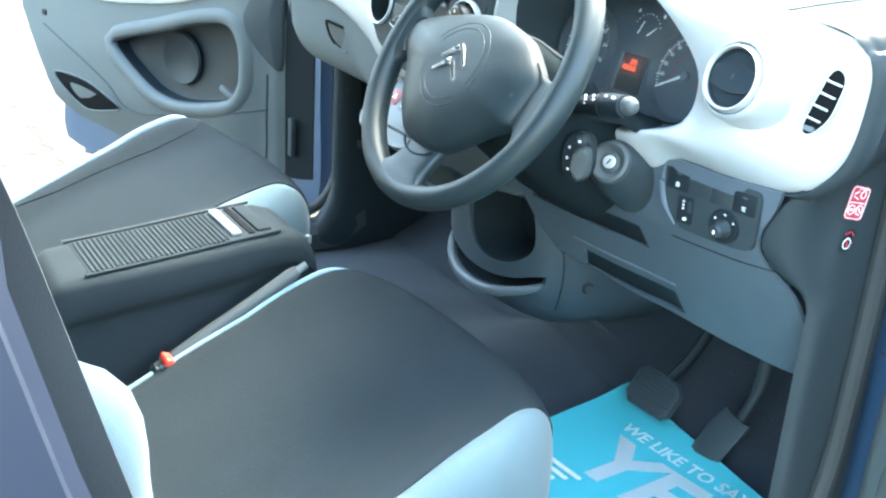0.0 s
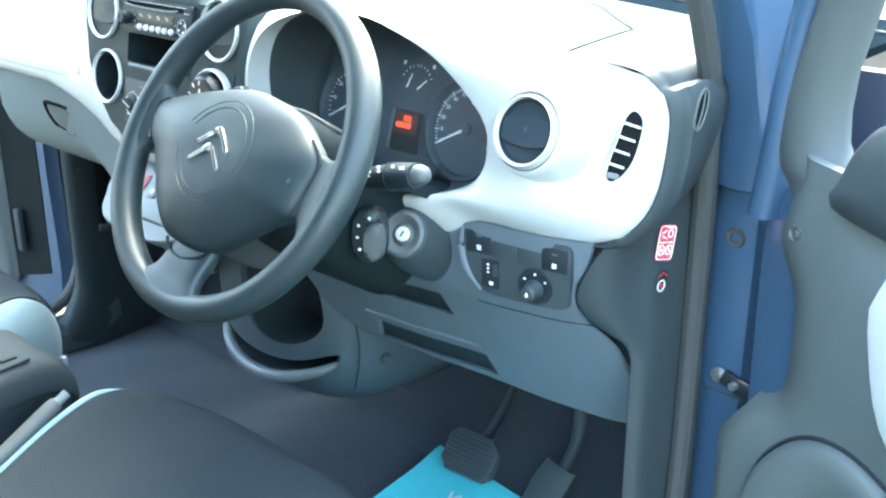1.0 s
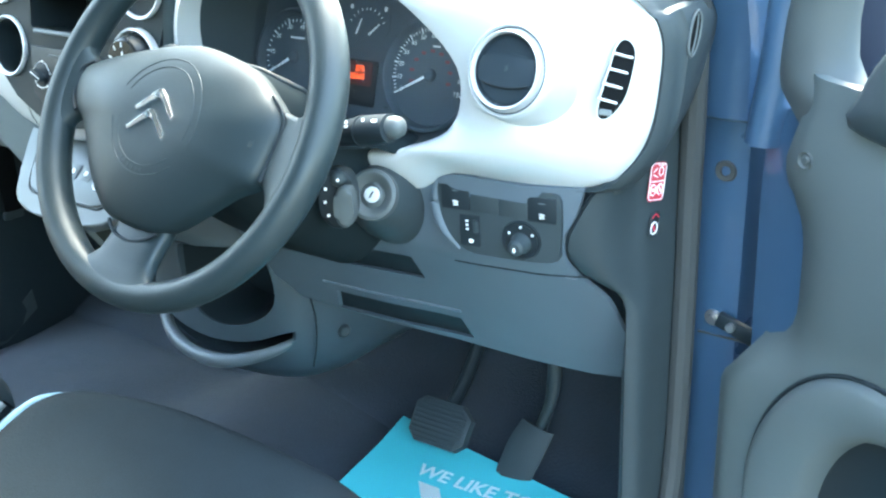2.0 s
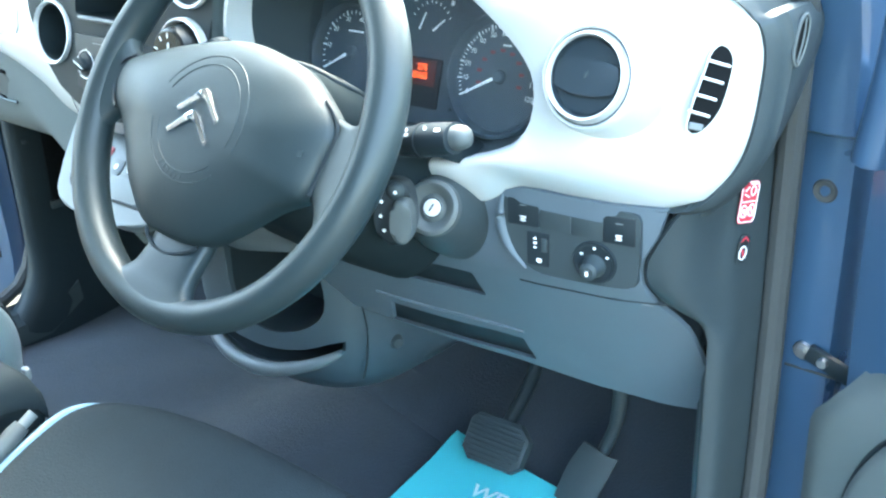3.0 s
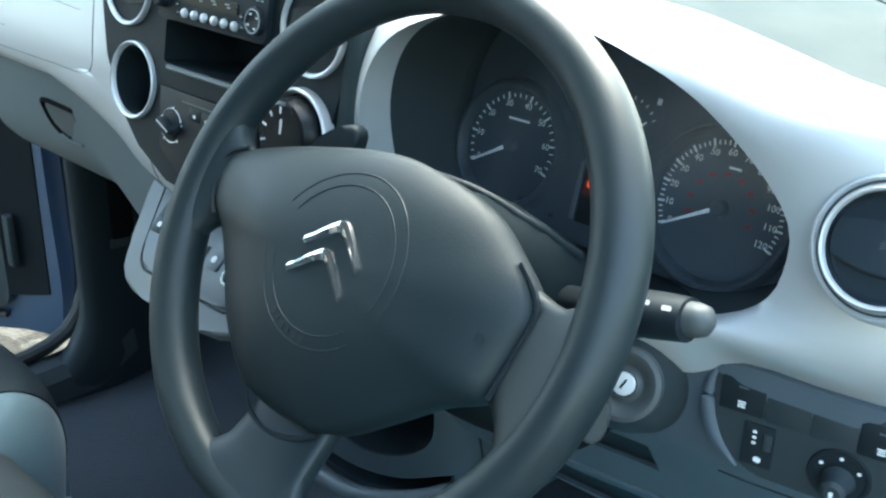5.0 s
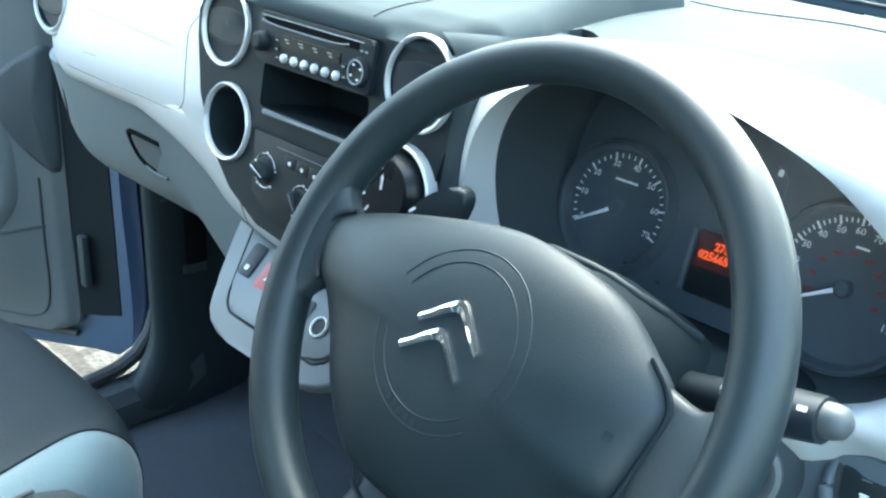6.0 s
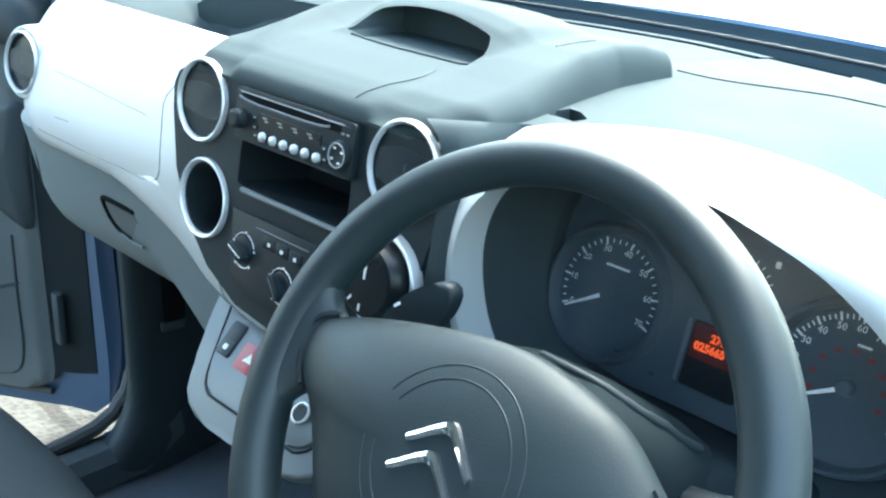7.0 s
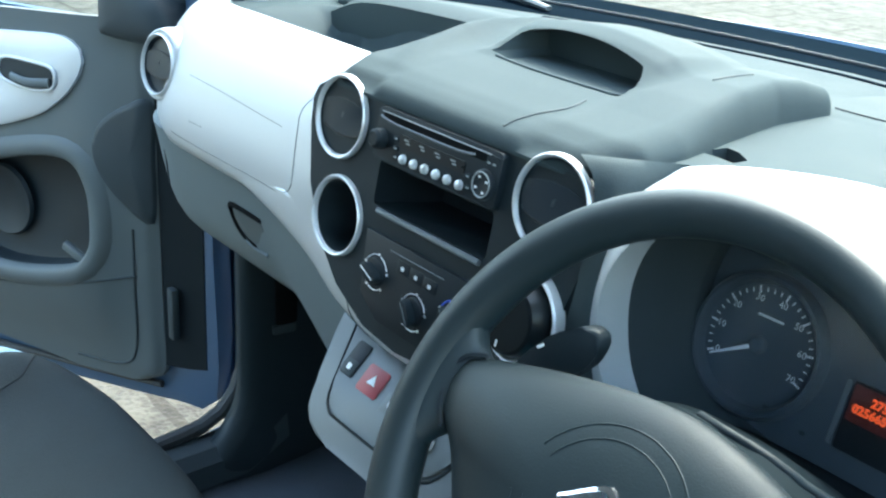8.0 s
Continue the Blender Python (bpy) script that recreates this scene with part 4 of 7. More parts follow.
def end_cap():
    # dark rolled edge round the end of the silver panel, and the bulging fuse cover below
    a = even([(.640, .512, 1.117), (.690, .520, 1.107), (.712, .530, 1.08), (.7145, .533, 1.04), (.7035, .530, .972), (.672, .514, .929), (.645, .503, .921)], 50)
    rows = []
    for out, dy in ((-0.003, 0.006), (0.003, -0.003), (0.009, 0.002), (0.0115, 0.009), (0.0135, 0.016), (0.018, 0.018), (0.021, 0.030), (0.020, 0.055), (0.016, 0.080), (0.010, 0.10)):
        row = []
        for i, p in enumerate(a):
            v = Vector((p[0] - 0.60, 0, (p[2] - 1.01) * 0.8)).normalized()
            k = 0.25 if p[2] > 1.09 else (min(1.0, max(0.0, (p[0] - 0.645) / 0.03)) if p[2] < 0.935 else 1.0)
            low = float(np.interp(p[2], [0.95, 1.07], [1.0, 0.0])) if dy > 0.017 else 0.0
            reach = out * k * (1 - low) + low * float(np.interp(dy, [0.018, 0.03, 0.055, 0.10], [0.014, 0.010, 0.002, -0.012]))
            row.append(Vector(p) + v * reach + Vector((0, dy, 0)))
        rows.append(row)
    part("end_trim", sheet(rows, (-0.003, 0.002, 0)), DARK, dash, "dark rolled trim at the dashboard end", angle=50)
    gm = axes((0.7335, 0.559, 1.071), (0.97, -0.24, 0.05), up=(0.0, 0.28, 1.0))
    oval = [q[:2] for q in even([(0.0, 0.021, 0), (0.0062, 0.014, 0), (0.0072, 0.0, 0), (0.0050, -0.014, 0), (0.0, -0.021, 0), (-0.0056, -0.014, 0), (-0.0068, 0.0, 0), (-0.0052, 0.014, 0)], 36, True)]
    v = part("side_grille", tube([gm @ Vector((x, y, 0.0)) for x, y in oval], 0.0016, 8, closed=True, up=(0.97, -0.24, 0.05)), RUBGREY, dash, "grey rimmed side window demister outlet", angle=60)
    # no hole is cut: the slab's black stands for shade in the outlet
    part("slit", slab(oval, 0.0012, 0), VOID, v, "black opening", gm @ Matrix.Translation((0, 0, -0.0006)))
    part("slat", tube([gm @ Vector((0.0012 - 0.002 * (y / 0.018) ** 2, y, 0.0010)) for y in np.linspace(-0.018, 0.018, 10)], 0.0010, 6), RUBGREY, v, "grey curved slat", angle=60)
    rows = []
    for z in (0.985, 0.960, 0.935, 0.91, 0.89, 0.87, 0.855, 0.84, 0.825, 0.812, 0.80, 0.79, 0.775, 0.75, 0.70, 0.60, 0.50, 0.42):
        xl = float(np.interp(z, [0.42, 0.775, 0.79, 0.80, 0.815, 0.83, 0.85, 0.87, 0.90, 0.935, 0.965], [0.674, 0.672, 0.667, 0.660, 0.645, 0.633, 0.626, 0.630, 0.645, 0.668, 0.670]))
        yl = float(knee_y(min(xl, 0.655), max(z, 0.80))) + max(0.0, xl - 0.655) * 0.75
        yl = min(yl, 0.567)
        fat = 0.012 * math.sin(math.pi * min(1, max(0.0, (0.965 - z) / 0.195)))
        m1 = ((xl + 0.676) / 2 + fat * 0.7, (yl + 0.560) / 2 - fat)
        pts = [(xl, yl + 0.014, z), (xl + 0.003, yl + 0.0015, z), (*m1, z), (max(0.677, xl + 0.012), 0.566, z), (max(0.6845, xl + 0.016), 0.582, z), (max(0.6905, xl + 0.018), 0.618, z), (max(0.697, xl + 0.018), 0.655, z), (max(0.702, xl + 0.019), 0.668, z)]
        rows.append(even(pts, 26))
    c = part("fuse_cover", sheet(rows, (-0.003, 0.003, 0)), DARK, dash, "dark bulging fuse cover at the dashboard end", angle=50)
    rim = [rows[k][1] for k in range(1, len(rows))]
    part("cover_edge", tube(even([(x + 0.0005, y - 0.0008, z) for x, y, z in rim], 50), 0.0016, 6), BLACK, c, "dark gap round the cover")
    # side wall below
    rows = [[(0.635, 0.630, z), (0.660, 0.612, z), (0.678, 0.606, z), (0.684, 0.618, z), (0.692, 0.664, z)] for z in (0.76, 0.70, 0.60, 0.50, 0.42)]
    rows.insert(0, [(0.625, 0.620, 0.784), (0.660, 0.602, 0.784), (0.678, 0.604, 0.784), (0.684, 0.616, 0.784), (0.692, 0.664, 0.784)])
    part("side_trim", sheet([even(r, 12) for r in rows], (-0.003, 0.003, 0)), DARK, dash, "dark footwell side panel", angle=50)


end_cap()


def lower_console():
    # grey switch panel under the stack, then the dark box that carries the tray
    m = axes((0.0, 0.392, 0.868), (0, -0.70, 0.71))
    con = thing("centre_console", (0, 0.40, 0.85), "grey plastic switch console under the heater controls", "console")
    half = [(0.045, -0.069), (0.068, -0.0665), (0.086, -0.060), (0.099, -0.050), (0.107, -0.036), (0.113, -0.018), (0.130, 0.026), (0.139, 0.048), (0.136, 0.052)]
    out = [(-x, y) for x, y in half[::-1]] + half
    part("panel", slab(out, 0.012, 0.004, 3), GREYTRIM, con, "grey moulded switch panel", m @ Matrix.Translation((0, 0, -0.012)))
    half = [(0.055, -0.0415), (0.066, -0.040), (0.074, -0.0355), (0.080, -0.028), (0.085, -0.017), (0.108, 0.045)]
    ins = [(-x, y) for x, y in half[::-1]] + half
    part("inset", slab(ins, 0.004, 0.002), GREYTRIM, con, "raised inner panel", m @ Matrix.Translation((0, 0, -0.0005)))
    part("groove", tube([m @ Vector((x, y, 0.0005)) for x, y in [q[:2] for q in even([(x, y, 0) for x, y in [(x * 1.03, y - 0.0022) for x, y in ins]], 40)]], 0.0014, 6), BLACK, con, "dark groove")

    def button(name, x, y, w, h, mat, label, tall=0.0018):
        b = part(name, slab(rounded(w, h, 0.003), tall, 0.0006), mat, con, label, m @ Matrix.Translation((x, y, 0.0030)))
        return b
    lock = button("lock_switch", -0.078, 0.012, 0.020, 0.036, BLACK, "black central locking switch")
    part("key_cap", slab(rounded(0.017, 0.015, 0.002), 0.002, 0.0008), DARK, lock, "grey cap", m @ Matrix.Translation((-0.078, 0.003, 0.0036)))
    part("symbol", slab(rounded(0.006, 0.006, 0.002), 0.0004, 0), WHITE, lock, "white symbol", m @ Matrix.Translation((-0.078, 0.003, 0.0056)))
    hz = button("hazard_switch", -0.042, 0.004, 0.030, 0.028, HAZARD, "red hazard warning switch")
    tri = [(0, 0.006), (-0.006, -0.004), (0.006, -0.004)]
    part("symbol", slab(tri, 0.0004, 0), WHITE, hz, "white triangle", m @ Matrix.Translation((-0.042, 0.004, 0.0048)))
    for x in (-0.006, 0.020):
        b = button("switch", x, -0.004, 0.022, 0.020, GREYTRIM, "grey push switch")
        part("symbol", slab(rounded(0.007, 0.007, 0.003), 0.0004, 0), WHITE, b, "white symbol", m @ Matrix.Translation((x, -0.004, 0.0048)))
    ring = lathe([(0.0078, 0), (0.0100, 0.001), (0.0100, 0.003), (0.0085, 0.0036), (0.0074, 0.001)], 28)
    part("lighter_ring", ring, RING, con, "pale ring of the power socket", m @ Matrix.Translation((0.052, -0.012, 0.0035)))
    part("lighter_cap", lathe([(0, 0.002), (0.0076, 0.002), (0.0076, 0)], 24), BLACK, con, "black socket cap", m @ Matrix.Translation((0.052, -0.012, 0.0035)))
    # front below the panel
    rows = []
    for z, w, y in ((0.838, 0.092, 0.372), (0.825, 0.098, 0.376), (0.80, 0.112, 0.398), (0.775, 0.132, 0.445), (0.755, 0.150, 0.500)):
        rows.append(even([(-w - 0.015, y + 0.16, z), (-w, y + 0.02, z), (-w + 0.02, y, z), (w - 0.02, y, z), (w, y + 0.02, z), (w + 0.015, y + 0.16, z)], 30))
    part("front", sheet(rows, (0, 0.005, 0)), CARRIER, con, "dark front below the switches", angle=50)
    # bowl-fronted carrier with an open pocket and a slot over its pale lip
    body = thing("floor_console", (0.05, 0.60, 0.42), "dark bowl-fronted lower console with open pocket and tray", "console")
    rows = []
    for z, w, y in ((0.775, 0.160, 0.510), (0.74, 0.166, 0.512), (0.70, 0.170, 0.515), (0.66, 0.172, 0.518), (0.62, 0.172, 0.520), (0.585, 0.169, 0.522), (0.555, 0.160, 0.532), (0.53, 0.146, 0.552), (0.51, 0.126, 0.585), (0.495, 0.104, 0.625), (0.48, 0.085, 0.68), (0.46, 0.07, 0.76)):
        c = 0.038
        rows.append(even([(c - w - 0.004, y + 0.34, z), (c - w, y + 0.13, z), (c - w * 0.90, y + 0.055, z), (c - w * 0.62, y + 0.015, z), (c, y, z), (c + w * 0.62, y + 0.015, z), (c + w * 0.90, y + 0.055, z), (c + w, y + 0.13, z), (c + w + 0.004, y + 0.34, z)], 48))
    b = part("carrier", sheet(rows, (0, 0.010, 0.002)), CARRIER, body, "dark moulded bowl-fronted carrier", angle=60)

    def through_front(pts, y0, y1):
        lp = [q[:2] for q in even([(x, z, 0) for x, z in pts], 36, True)]
        return lp, grid([[(x, y0, z) for x, z in lp], [(x, y1, z) for x, z in lp]], cu=True, cap=True)
    hole, cut1 = through_front([(0.008, 0.660), (0.006, 0.700), (0.010, 0.728), (0.040, 0.736), (0.090, 0.742), (0.140, 0.746), (0.156, 0.738), (0.164, 0.690), (0.158, 0.655), (0.125, 0.630), (0.075, 0.618), (0.030, 0.628)], 0.40, 0.62)
    slot, cut2 = through_front([(-0.105, 0.606), (-0.060, 0.586), (0.0, 0.574), (0.06, 0.572), (0.12, 0.584), (0.178, 0.606), (0.176, 0.620), (0.12, 0.600), (0.05, 0.590), (-0.03, 0.596), (-0.098, 0.622)], 0.40, 0.66)
    carve(b, [cut1, cut2])
    for lp, nm in ((hole, "pocket_lining"), (slot, "slot_lining")):
        cx, cz = sum(q[0] for q in lp) / len(lp), sum(q[1] for q in lp) / len(lp)
        part(nm, grid([[(x, 0.524 + 1.6 * (x - 0.045) ** 2, z) for x, z in lp], [(cx + (x - cx) * 0.92, 0.62, cz + (z - cz) * 0.9) for x, z in lp]], cu=True, cap=2), BLACK, body, "black open pocket" if lp is hole else "dark open slot", angle=60)
    lip = even([(-0.112, 0.588, 0.604), (-0.092, 0.556, 0.596), (-0.040, 0.522, 0.577), (0.020, 0.508, 0.566), (0.085, 0.512, 0.568), (0.145, 0.536, 0.586), (0.176, 0.562, 0.604)], 40)
    part("tray_lip", tube(lip, list(np.interp(np.linspace(0, 1, 40), [0, 0.15, 0.6, 0.9, 1], [0.006, 0.009, 0.0105, 0.007, 0.004])), 12, flat=1.1), GREYTRIM, body, "pale rounded lip of the tray", angle=60)
    part("panel_seam", tube(even([(0.198, 0.566, 0.715), (0.202, 0.568, 0.68), (0.206, 0.572, 0.64), (0.203, 0.572, 0.60), (0.196, 0.570, 0.565)], 20), 0.0014, 6), BLACK, b, "dark seam")
    part("stud", lathe([(0, 0.008), (0.006, 0.008), (0.009, 0.005), (0.010, 0.0)], 20), DARK, body, "round dark plastic stud", axes((0.206, 0.624, 0.600), (0.9, -0.45, 0.0)))


lower_console()
# ---- round air vents ----
def round_vent(r, name, label, tilt=0.0, hole=False, slim=False):
    v = thing(name, (0, 0, 0), label, "air vent", group="round dashboard vents")
    g = 0.0028 if slim else 0.0034
    part("ring", lathe([(r - g, -0.004), (r - g, 0.002), (r - g * 0.7, 0.0045), (r - g * 0.25, 0.0052), (r + 0.0004, 0.0036), (r + 0.0006, -0.006 if slim else -0.001)], 56), SILVER if slim else RING, v, "silver ring" if slim else "satin chrome ring")
    q = r - g - 0.0005
    if hole:
        part("cup", lathe([(q, 0.0), (q, -0.07), (0, -0.07)], 40), BLACK, v, "black empty cup")
        return v
    turn = Matrix.Rotation(radians(tilt), 4, "X")
    part("barrel", lathe([(q + 0.0005, 0.001), (q - 0.001, -0.004), (q - 0.0025, -0.0045), (0, -0.0045)], 48), VENT, v, "dark rotating barrel")
    # the flap: a dished disc carrying an eye-shaped plate between two curved lips
    rows = [[((q - 0.003) * t * math.cos(a), (q - 0.003) * t * math.sin(a), -0.0012 - 0.0016 * t * t) for a in np.linspace(0, 2 * math.pi, 48, endpoint=False)] for t in np.linspace(0, 1, 8)]
    part("flap", grid(rows, cu=True), VENT, v, "dark closed vent flap", turn, angle=60)
    us = np.linspace(-0.93, 0.93, 19)
    p = q - 0.0022
    up = [(p * u, p * (0.36 + 0.16 * (1 - (u / 0.93) ** 2))) for u in us]
    dn = [(p * u, -p * (0.36 + 0.16 * (1 - (u / 0.93) ** 2))) for u in us[::-1]]
    arcs = [[(sx * p * math.cos(a), p * math.sin(a)) for a in np.radians(np.linspace(-20, 20, 7))] for sx in (1, -1)]
    dn, up = dn + arcs[1], up[::-1]
    outline = dn + up[::-1] + arcs[0][::-1]
    part("plate", slab(outline, 0.0022, 0.0005), VENT, v, "dark eye-shaped flap plate", turn @ Matrix.Translation((0, 0, -0.0016)))
    part("flap_lip", tube([turn @ Vector((x, y, 0.0006)) for x, y in dn[1:18]], 0.0009, 6), PIANO, v, "curved lip")
    for k in (-1, 0, 1):
        part("thumb_mark", slab(rounded(0.0042, 0.0008, 0.0003), 0.0003, 0), RUBGREY, v, "small pale grip mark" if k == 0 else "", Matrix.Translation((0, 0.002 + 0.0018 * k, 0.0007)) @ Matrix.Rotation(radians(35), 4, "Z"))
    return v


FACE = (0, -0.955, 0.297)

round_vent(0.0360, "air_vent", "round dark air vent with silver ring on the silver panel", 0, slim=True).matrix_world = axes(Vector((.602, .453, 1.045)) + 0.006 * Vector(FACE), FACE)
round_vent(0.0370, "air_vent", "round dark air vent in the silver panel by the passenger door", slim=True).matrix_world = axes((-.558, .432, 1.056), (0.06, -0.985, 0.17))
round_vent(0.0380, "air_vent", "round closed air vent with chrome ring beside the radio").matrix_world = stack_m(-0.1295, 1.101, 0.0005)
round_vent(0.0385, "air_vent", "round closed air vent with chrome ring beside the radio").matrix_world = stack_m(0.1432, 1.1025, 0.0005)
round_vent(0.0372, "cup_holder", "round empty black holder with chrome ring below the vent", hole=True).matrix_world = stack_m(-0.1125, 1.0135, 0.0)
# raised collars that carry the end vents
for x, nrm in ((.602, FACE), (-.558, (0.06, -0.985, 0.17))):
    part("vent_collar", lathe([(0.0372, 0.000), (0.0385, -0.0025), (0.0400, -0.0025), (0.0415, 0.0005), (0.0430, 0.0), (0.0455, -0.010), (0.048, -0.030), (0.050, -0.055)], 48), SILVER, dash, "silver raised collar of the end vent", axes(Vector((x, .453 if x > 0 else .432, 1.045 if x > 0 else 1.056)) + (0.006 if x > 0 else 0.0) * Vector(nrm), nrm), angle=60)


cm = axes(Vector((.602, .453, 1.045)) + 0.0058 * Vector(FACE), FACE)
part("ring_gap", tube([cm @ Vector((0.0392 * math.cos(a), 0.0392 * math.sin(a), -0.0022)) for a in np.linspace(0, 2 * math.pi, 48, endpoint=False)], 0.0008, 6, closed=True, up=FACE), RUBGREY, dash, "fine grey gap round the vent ring")


def gear_dial():
    m = stack_m(0.139, 1.016, 0.004)
    g = thing("gear_selector", m.translation, "round black rotary gear selector in a chrome ring", "gear selector")
    r = 0.039
    part("ring", lathe([(r - 0.0036, -0.004), (r - 0.0036, 0.002), (r - 0.0026, 0.0050), (r - 0.001, 0.0056), (r + 0.0004, 0.004), (r + 0.0008, -0.006)], 56), RING, g, "satin chrome ring", m)
    k = part("knob", lathe([(0.0325, -0.01), (0.0325, 0.004), (0.0315, 0.010), (0.030, 0.013), (0.0285, 0.017), (0.026, 0.0185), (0, 0.0185)], 48), PIANO, g, "glossy black knob", m, angle=30)
    for i in range(6):
        a = radians(95 + i * 34)
        part("mark", slab(rounded(0.0058, 0.0020, 0.0006), 0.0004, 0), WHITE, k, "", m @ Matrix.Translation((0.0215 * math.cos(a), 0.0215 * math.sin(a), 0.0185)) @ Matrix.Rotation(a, 4, "Z"))
    part("pointer", slab([(-0.001, 0.002), (0.001, 0.002), (0.0015, 0.012), (0, 0.015), (-0.0015, 0.012)], 0.0006, 0.0002), WHITE, k, "white pointer", m @ Matrix.Translation((0, 0, 0.0185)))


gear_dial()


def side_vent():
    c = Vector((0.6865, 0.5015, 1.036))
    m = axes(c, (0.42, -0.87, 0.16), up=(0.06, 0.22, 1))
    v = thing("side_vent", c, "narrow slatted black side vent in the silver panel", "air vent")
    out = [(0.0, 0.036), (0.009, 0.031), (0.012, 0.018), (0.010, -0.012), (0.002, -0.030), (-0.006, -0.037), (-0.012, -0.034), (-0.012, -0.018), (-0.008, 0.012), (-0.006, 0.028)]
    sm = [q[:2] for q in even([(x, y, 0) for x, y in out], 40, True)]
    # solid slab, the vent's inner shade painted as near-black
    part("opening", slab(sm, 0.004, 0.001), VOID, v, "black slot", m @ Matrix.Translation((0, 0, -0.0005)))
    part("bezel", tube([m @ Vector((x * 1.06, y * 1.03, 0.002)) for x, y in sm], 0.0009, 6, closed=True, up=(0.42, -0.87, 0.16)), SILVER, v, "silver rim")
    for i, y in enumerate((0.022, 0.008, -0.006, -0.020)):
        part("slat", box(0.019, 0.0024, 0.004, 0.0008, 1), SILVER, v, "", m @ Matrix.Translation((0.0015 - 0.0025 * i, y, 0.0035)) @ Matrix.Rotation(radians(-6), 4, "Z"))
    part("lower_lip", box(0.012, 0.006, 0.003, 0.001, 1), GREYTRIM, v, "grey lower lip", m @ Matrix.Translation((-0.006, -0.031, 0.0035)))


side_vent()


# ---- radio ----
def radio():
    r = thing("car_radio", stack_m(0.005, 1.10).translation, "black car radio with CD slot and silver preset buttons", "car radio")
    M = lambda x, z, l=0.0: stack_m(x, z, l)
    part("fascia", slab(rounded(0.160, 0.0455, 0.004), 0.006, 0.002), BLACK, r, "black radio fascia", M(0.0088, 1.1030, 0.0))
    # flat slab on the fascia; slot shade is in its colour
    part("cd_slot", slab(rounded(0.134, 0.0062, 0.002), 0.001, 0), VOID, r, "black CD slot", M(0.004, 1.1178, 0.0054))
    part("slot_lip", tube([M(x - 0.004, 1.1145 + 0.0028 * (abs(x) / 0.062) ** 5, 0.0066) @ Vector((0, 0, 0)) for x in np.linspace(-0.062, 0.062, 30)], 0.0011, 6), GREYTRIM, r, "thin bowed lip under the slot", angle=60)
    part("slot_edge", box(0.142, 0.0009, 0.0012, 0.0003, 1), LEGEND, r, "bright upper edge of the slot", M(0.005, 1.1216, 0.0062))
    k = part("volume_knob", lathe([(0, 0.010), (0.006, 0.010), (0.0085, 0.008), (0.009, 0.0)], 28), BLACK, r, "black volume knob", M(-0.0612, 1.0985, 0.006))
    part("display_strip", slab(rounded(0.085, 0.010, 0.002), 0.001, 0), PIANO, r, "dark strip of function keys", M(0.0065, 1.1035, 0.006))
    for i in range(4):
        for dx, dz, w, h in ((-0.0012, 0.0014, 0.0062, 0.0012), (0.0010, -0.0010, 0.0050, 0.0013)):
            part("function_mark", slab(rounded(w, h, 0.0004), 0.0003, 0), LEGEND, r, "grey worn key legend", M(-0.0250 + 0.0203 * i + dx, 1.1042 + dz, 0.0072))
    for i in range(6):
        x = -0.0275 + 0.01480 * i
        me = lathe([(0, 0.0042), (0.0026, 0.0038), (0.0039, 0.0026), (0.0043, 0)], 20)
        part("preset_button", me, RING, r, "round silver preset button" if i == 0 else "", M(x, 1.0892, 0.006))
    for x, z in ((-0.041, 1.1035), (-0.040, 1.0955), (-0.038, 1.0885), (0.0545, 1.0985), (0.0565, 1.0900)):
        b = part("small_key", slab(rounded(0.007, 0.0042, 0.001), 0.0008, 0.0003), STACK, r, "", M(x, z, 0.006))
        part("legend", slab(rounded(0.0036, 0.0013, 0.0004), 0.0003, 0), LEGEND, b, "", M(x, z, 0.0068))
    d = part("control_dial", lathe([(0, 0.003), (0.007, 0.003), (0.0105, 0.004), (0.012, 0.003), (0.0125, 0)], 32), BLACK, r, "black round menu control", M(0.0738, 1.0975, 0.006))
    part("dial_rim", tube([M(0.0738, 1.0975, 0.0098) @ Vector((0.0098 * math.cos(a), 0.0098 * math.sin(a), 0)) for a in np.linspace(0, 2 * math.pi, 28, endpoint=False)], 0.0007, 5, closed=True, up=STACK_N), LEGEND, d)
    for a in (30, 120, 210, 300):
        part("arrow_mark", slab(rounded(0.003, 0.0018, 0.0005), 0.0003, 0), WHITE, d, "", M(0.0738 + 0.0065 * math.cos(radians(a)), 1.0975 + 0.0065 * math.sin(radians(a)), 0.0095))
    part("eject_key", slab(rounded(0.010, 0.004, 0.001), 0.0008, 0), STACK, r, "eject key", M(0.0805, 1.1195, 0.006))
    for dx in (-0.006, 0.0):
        part("legend", slab(rounded(0.0035, 0.0016, 0.0004), 0.0003, 0), LEGEND, r, "", M(0.0805 + dx, 1.1150, 0.0062))
    part("lower_edge", box(0.156, 0.002, 0.005, 0.001, 1), STACK, r, "moulded lower edge", M(0.0088, 1.0822, 0.004))


radio()


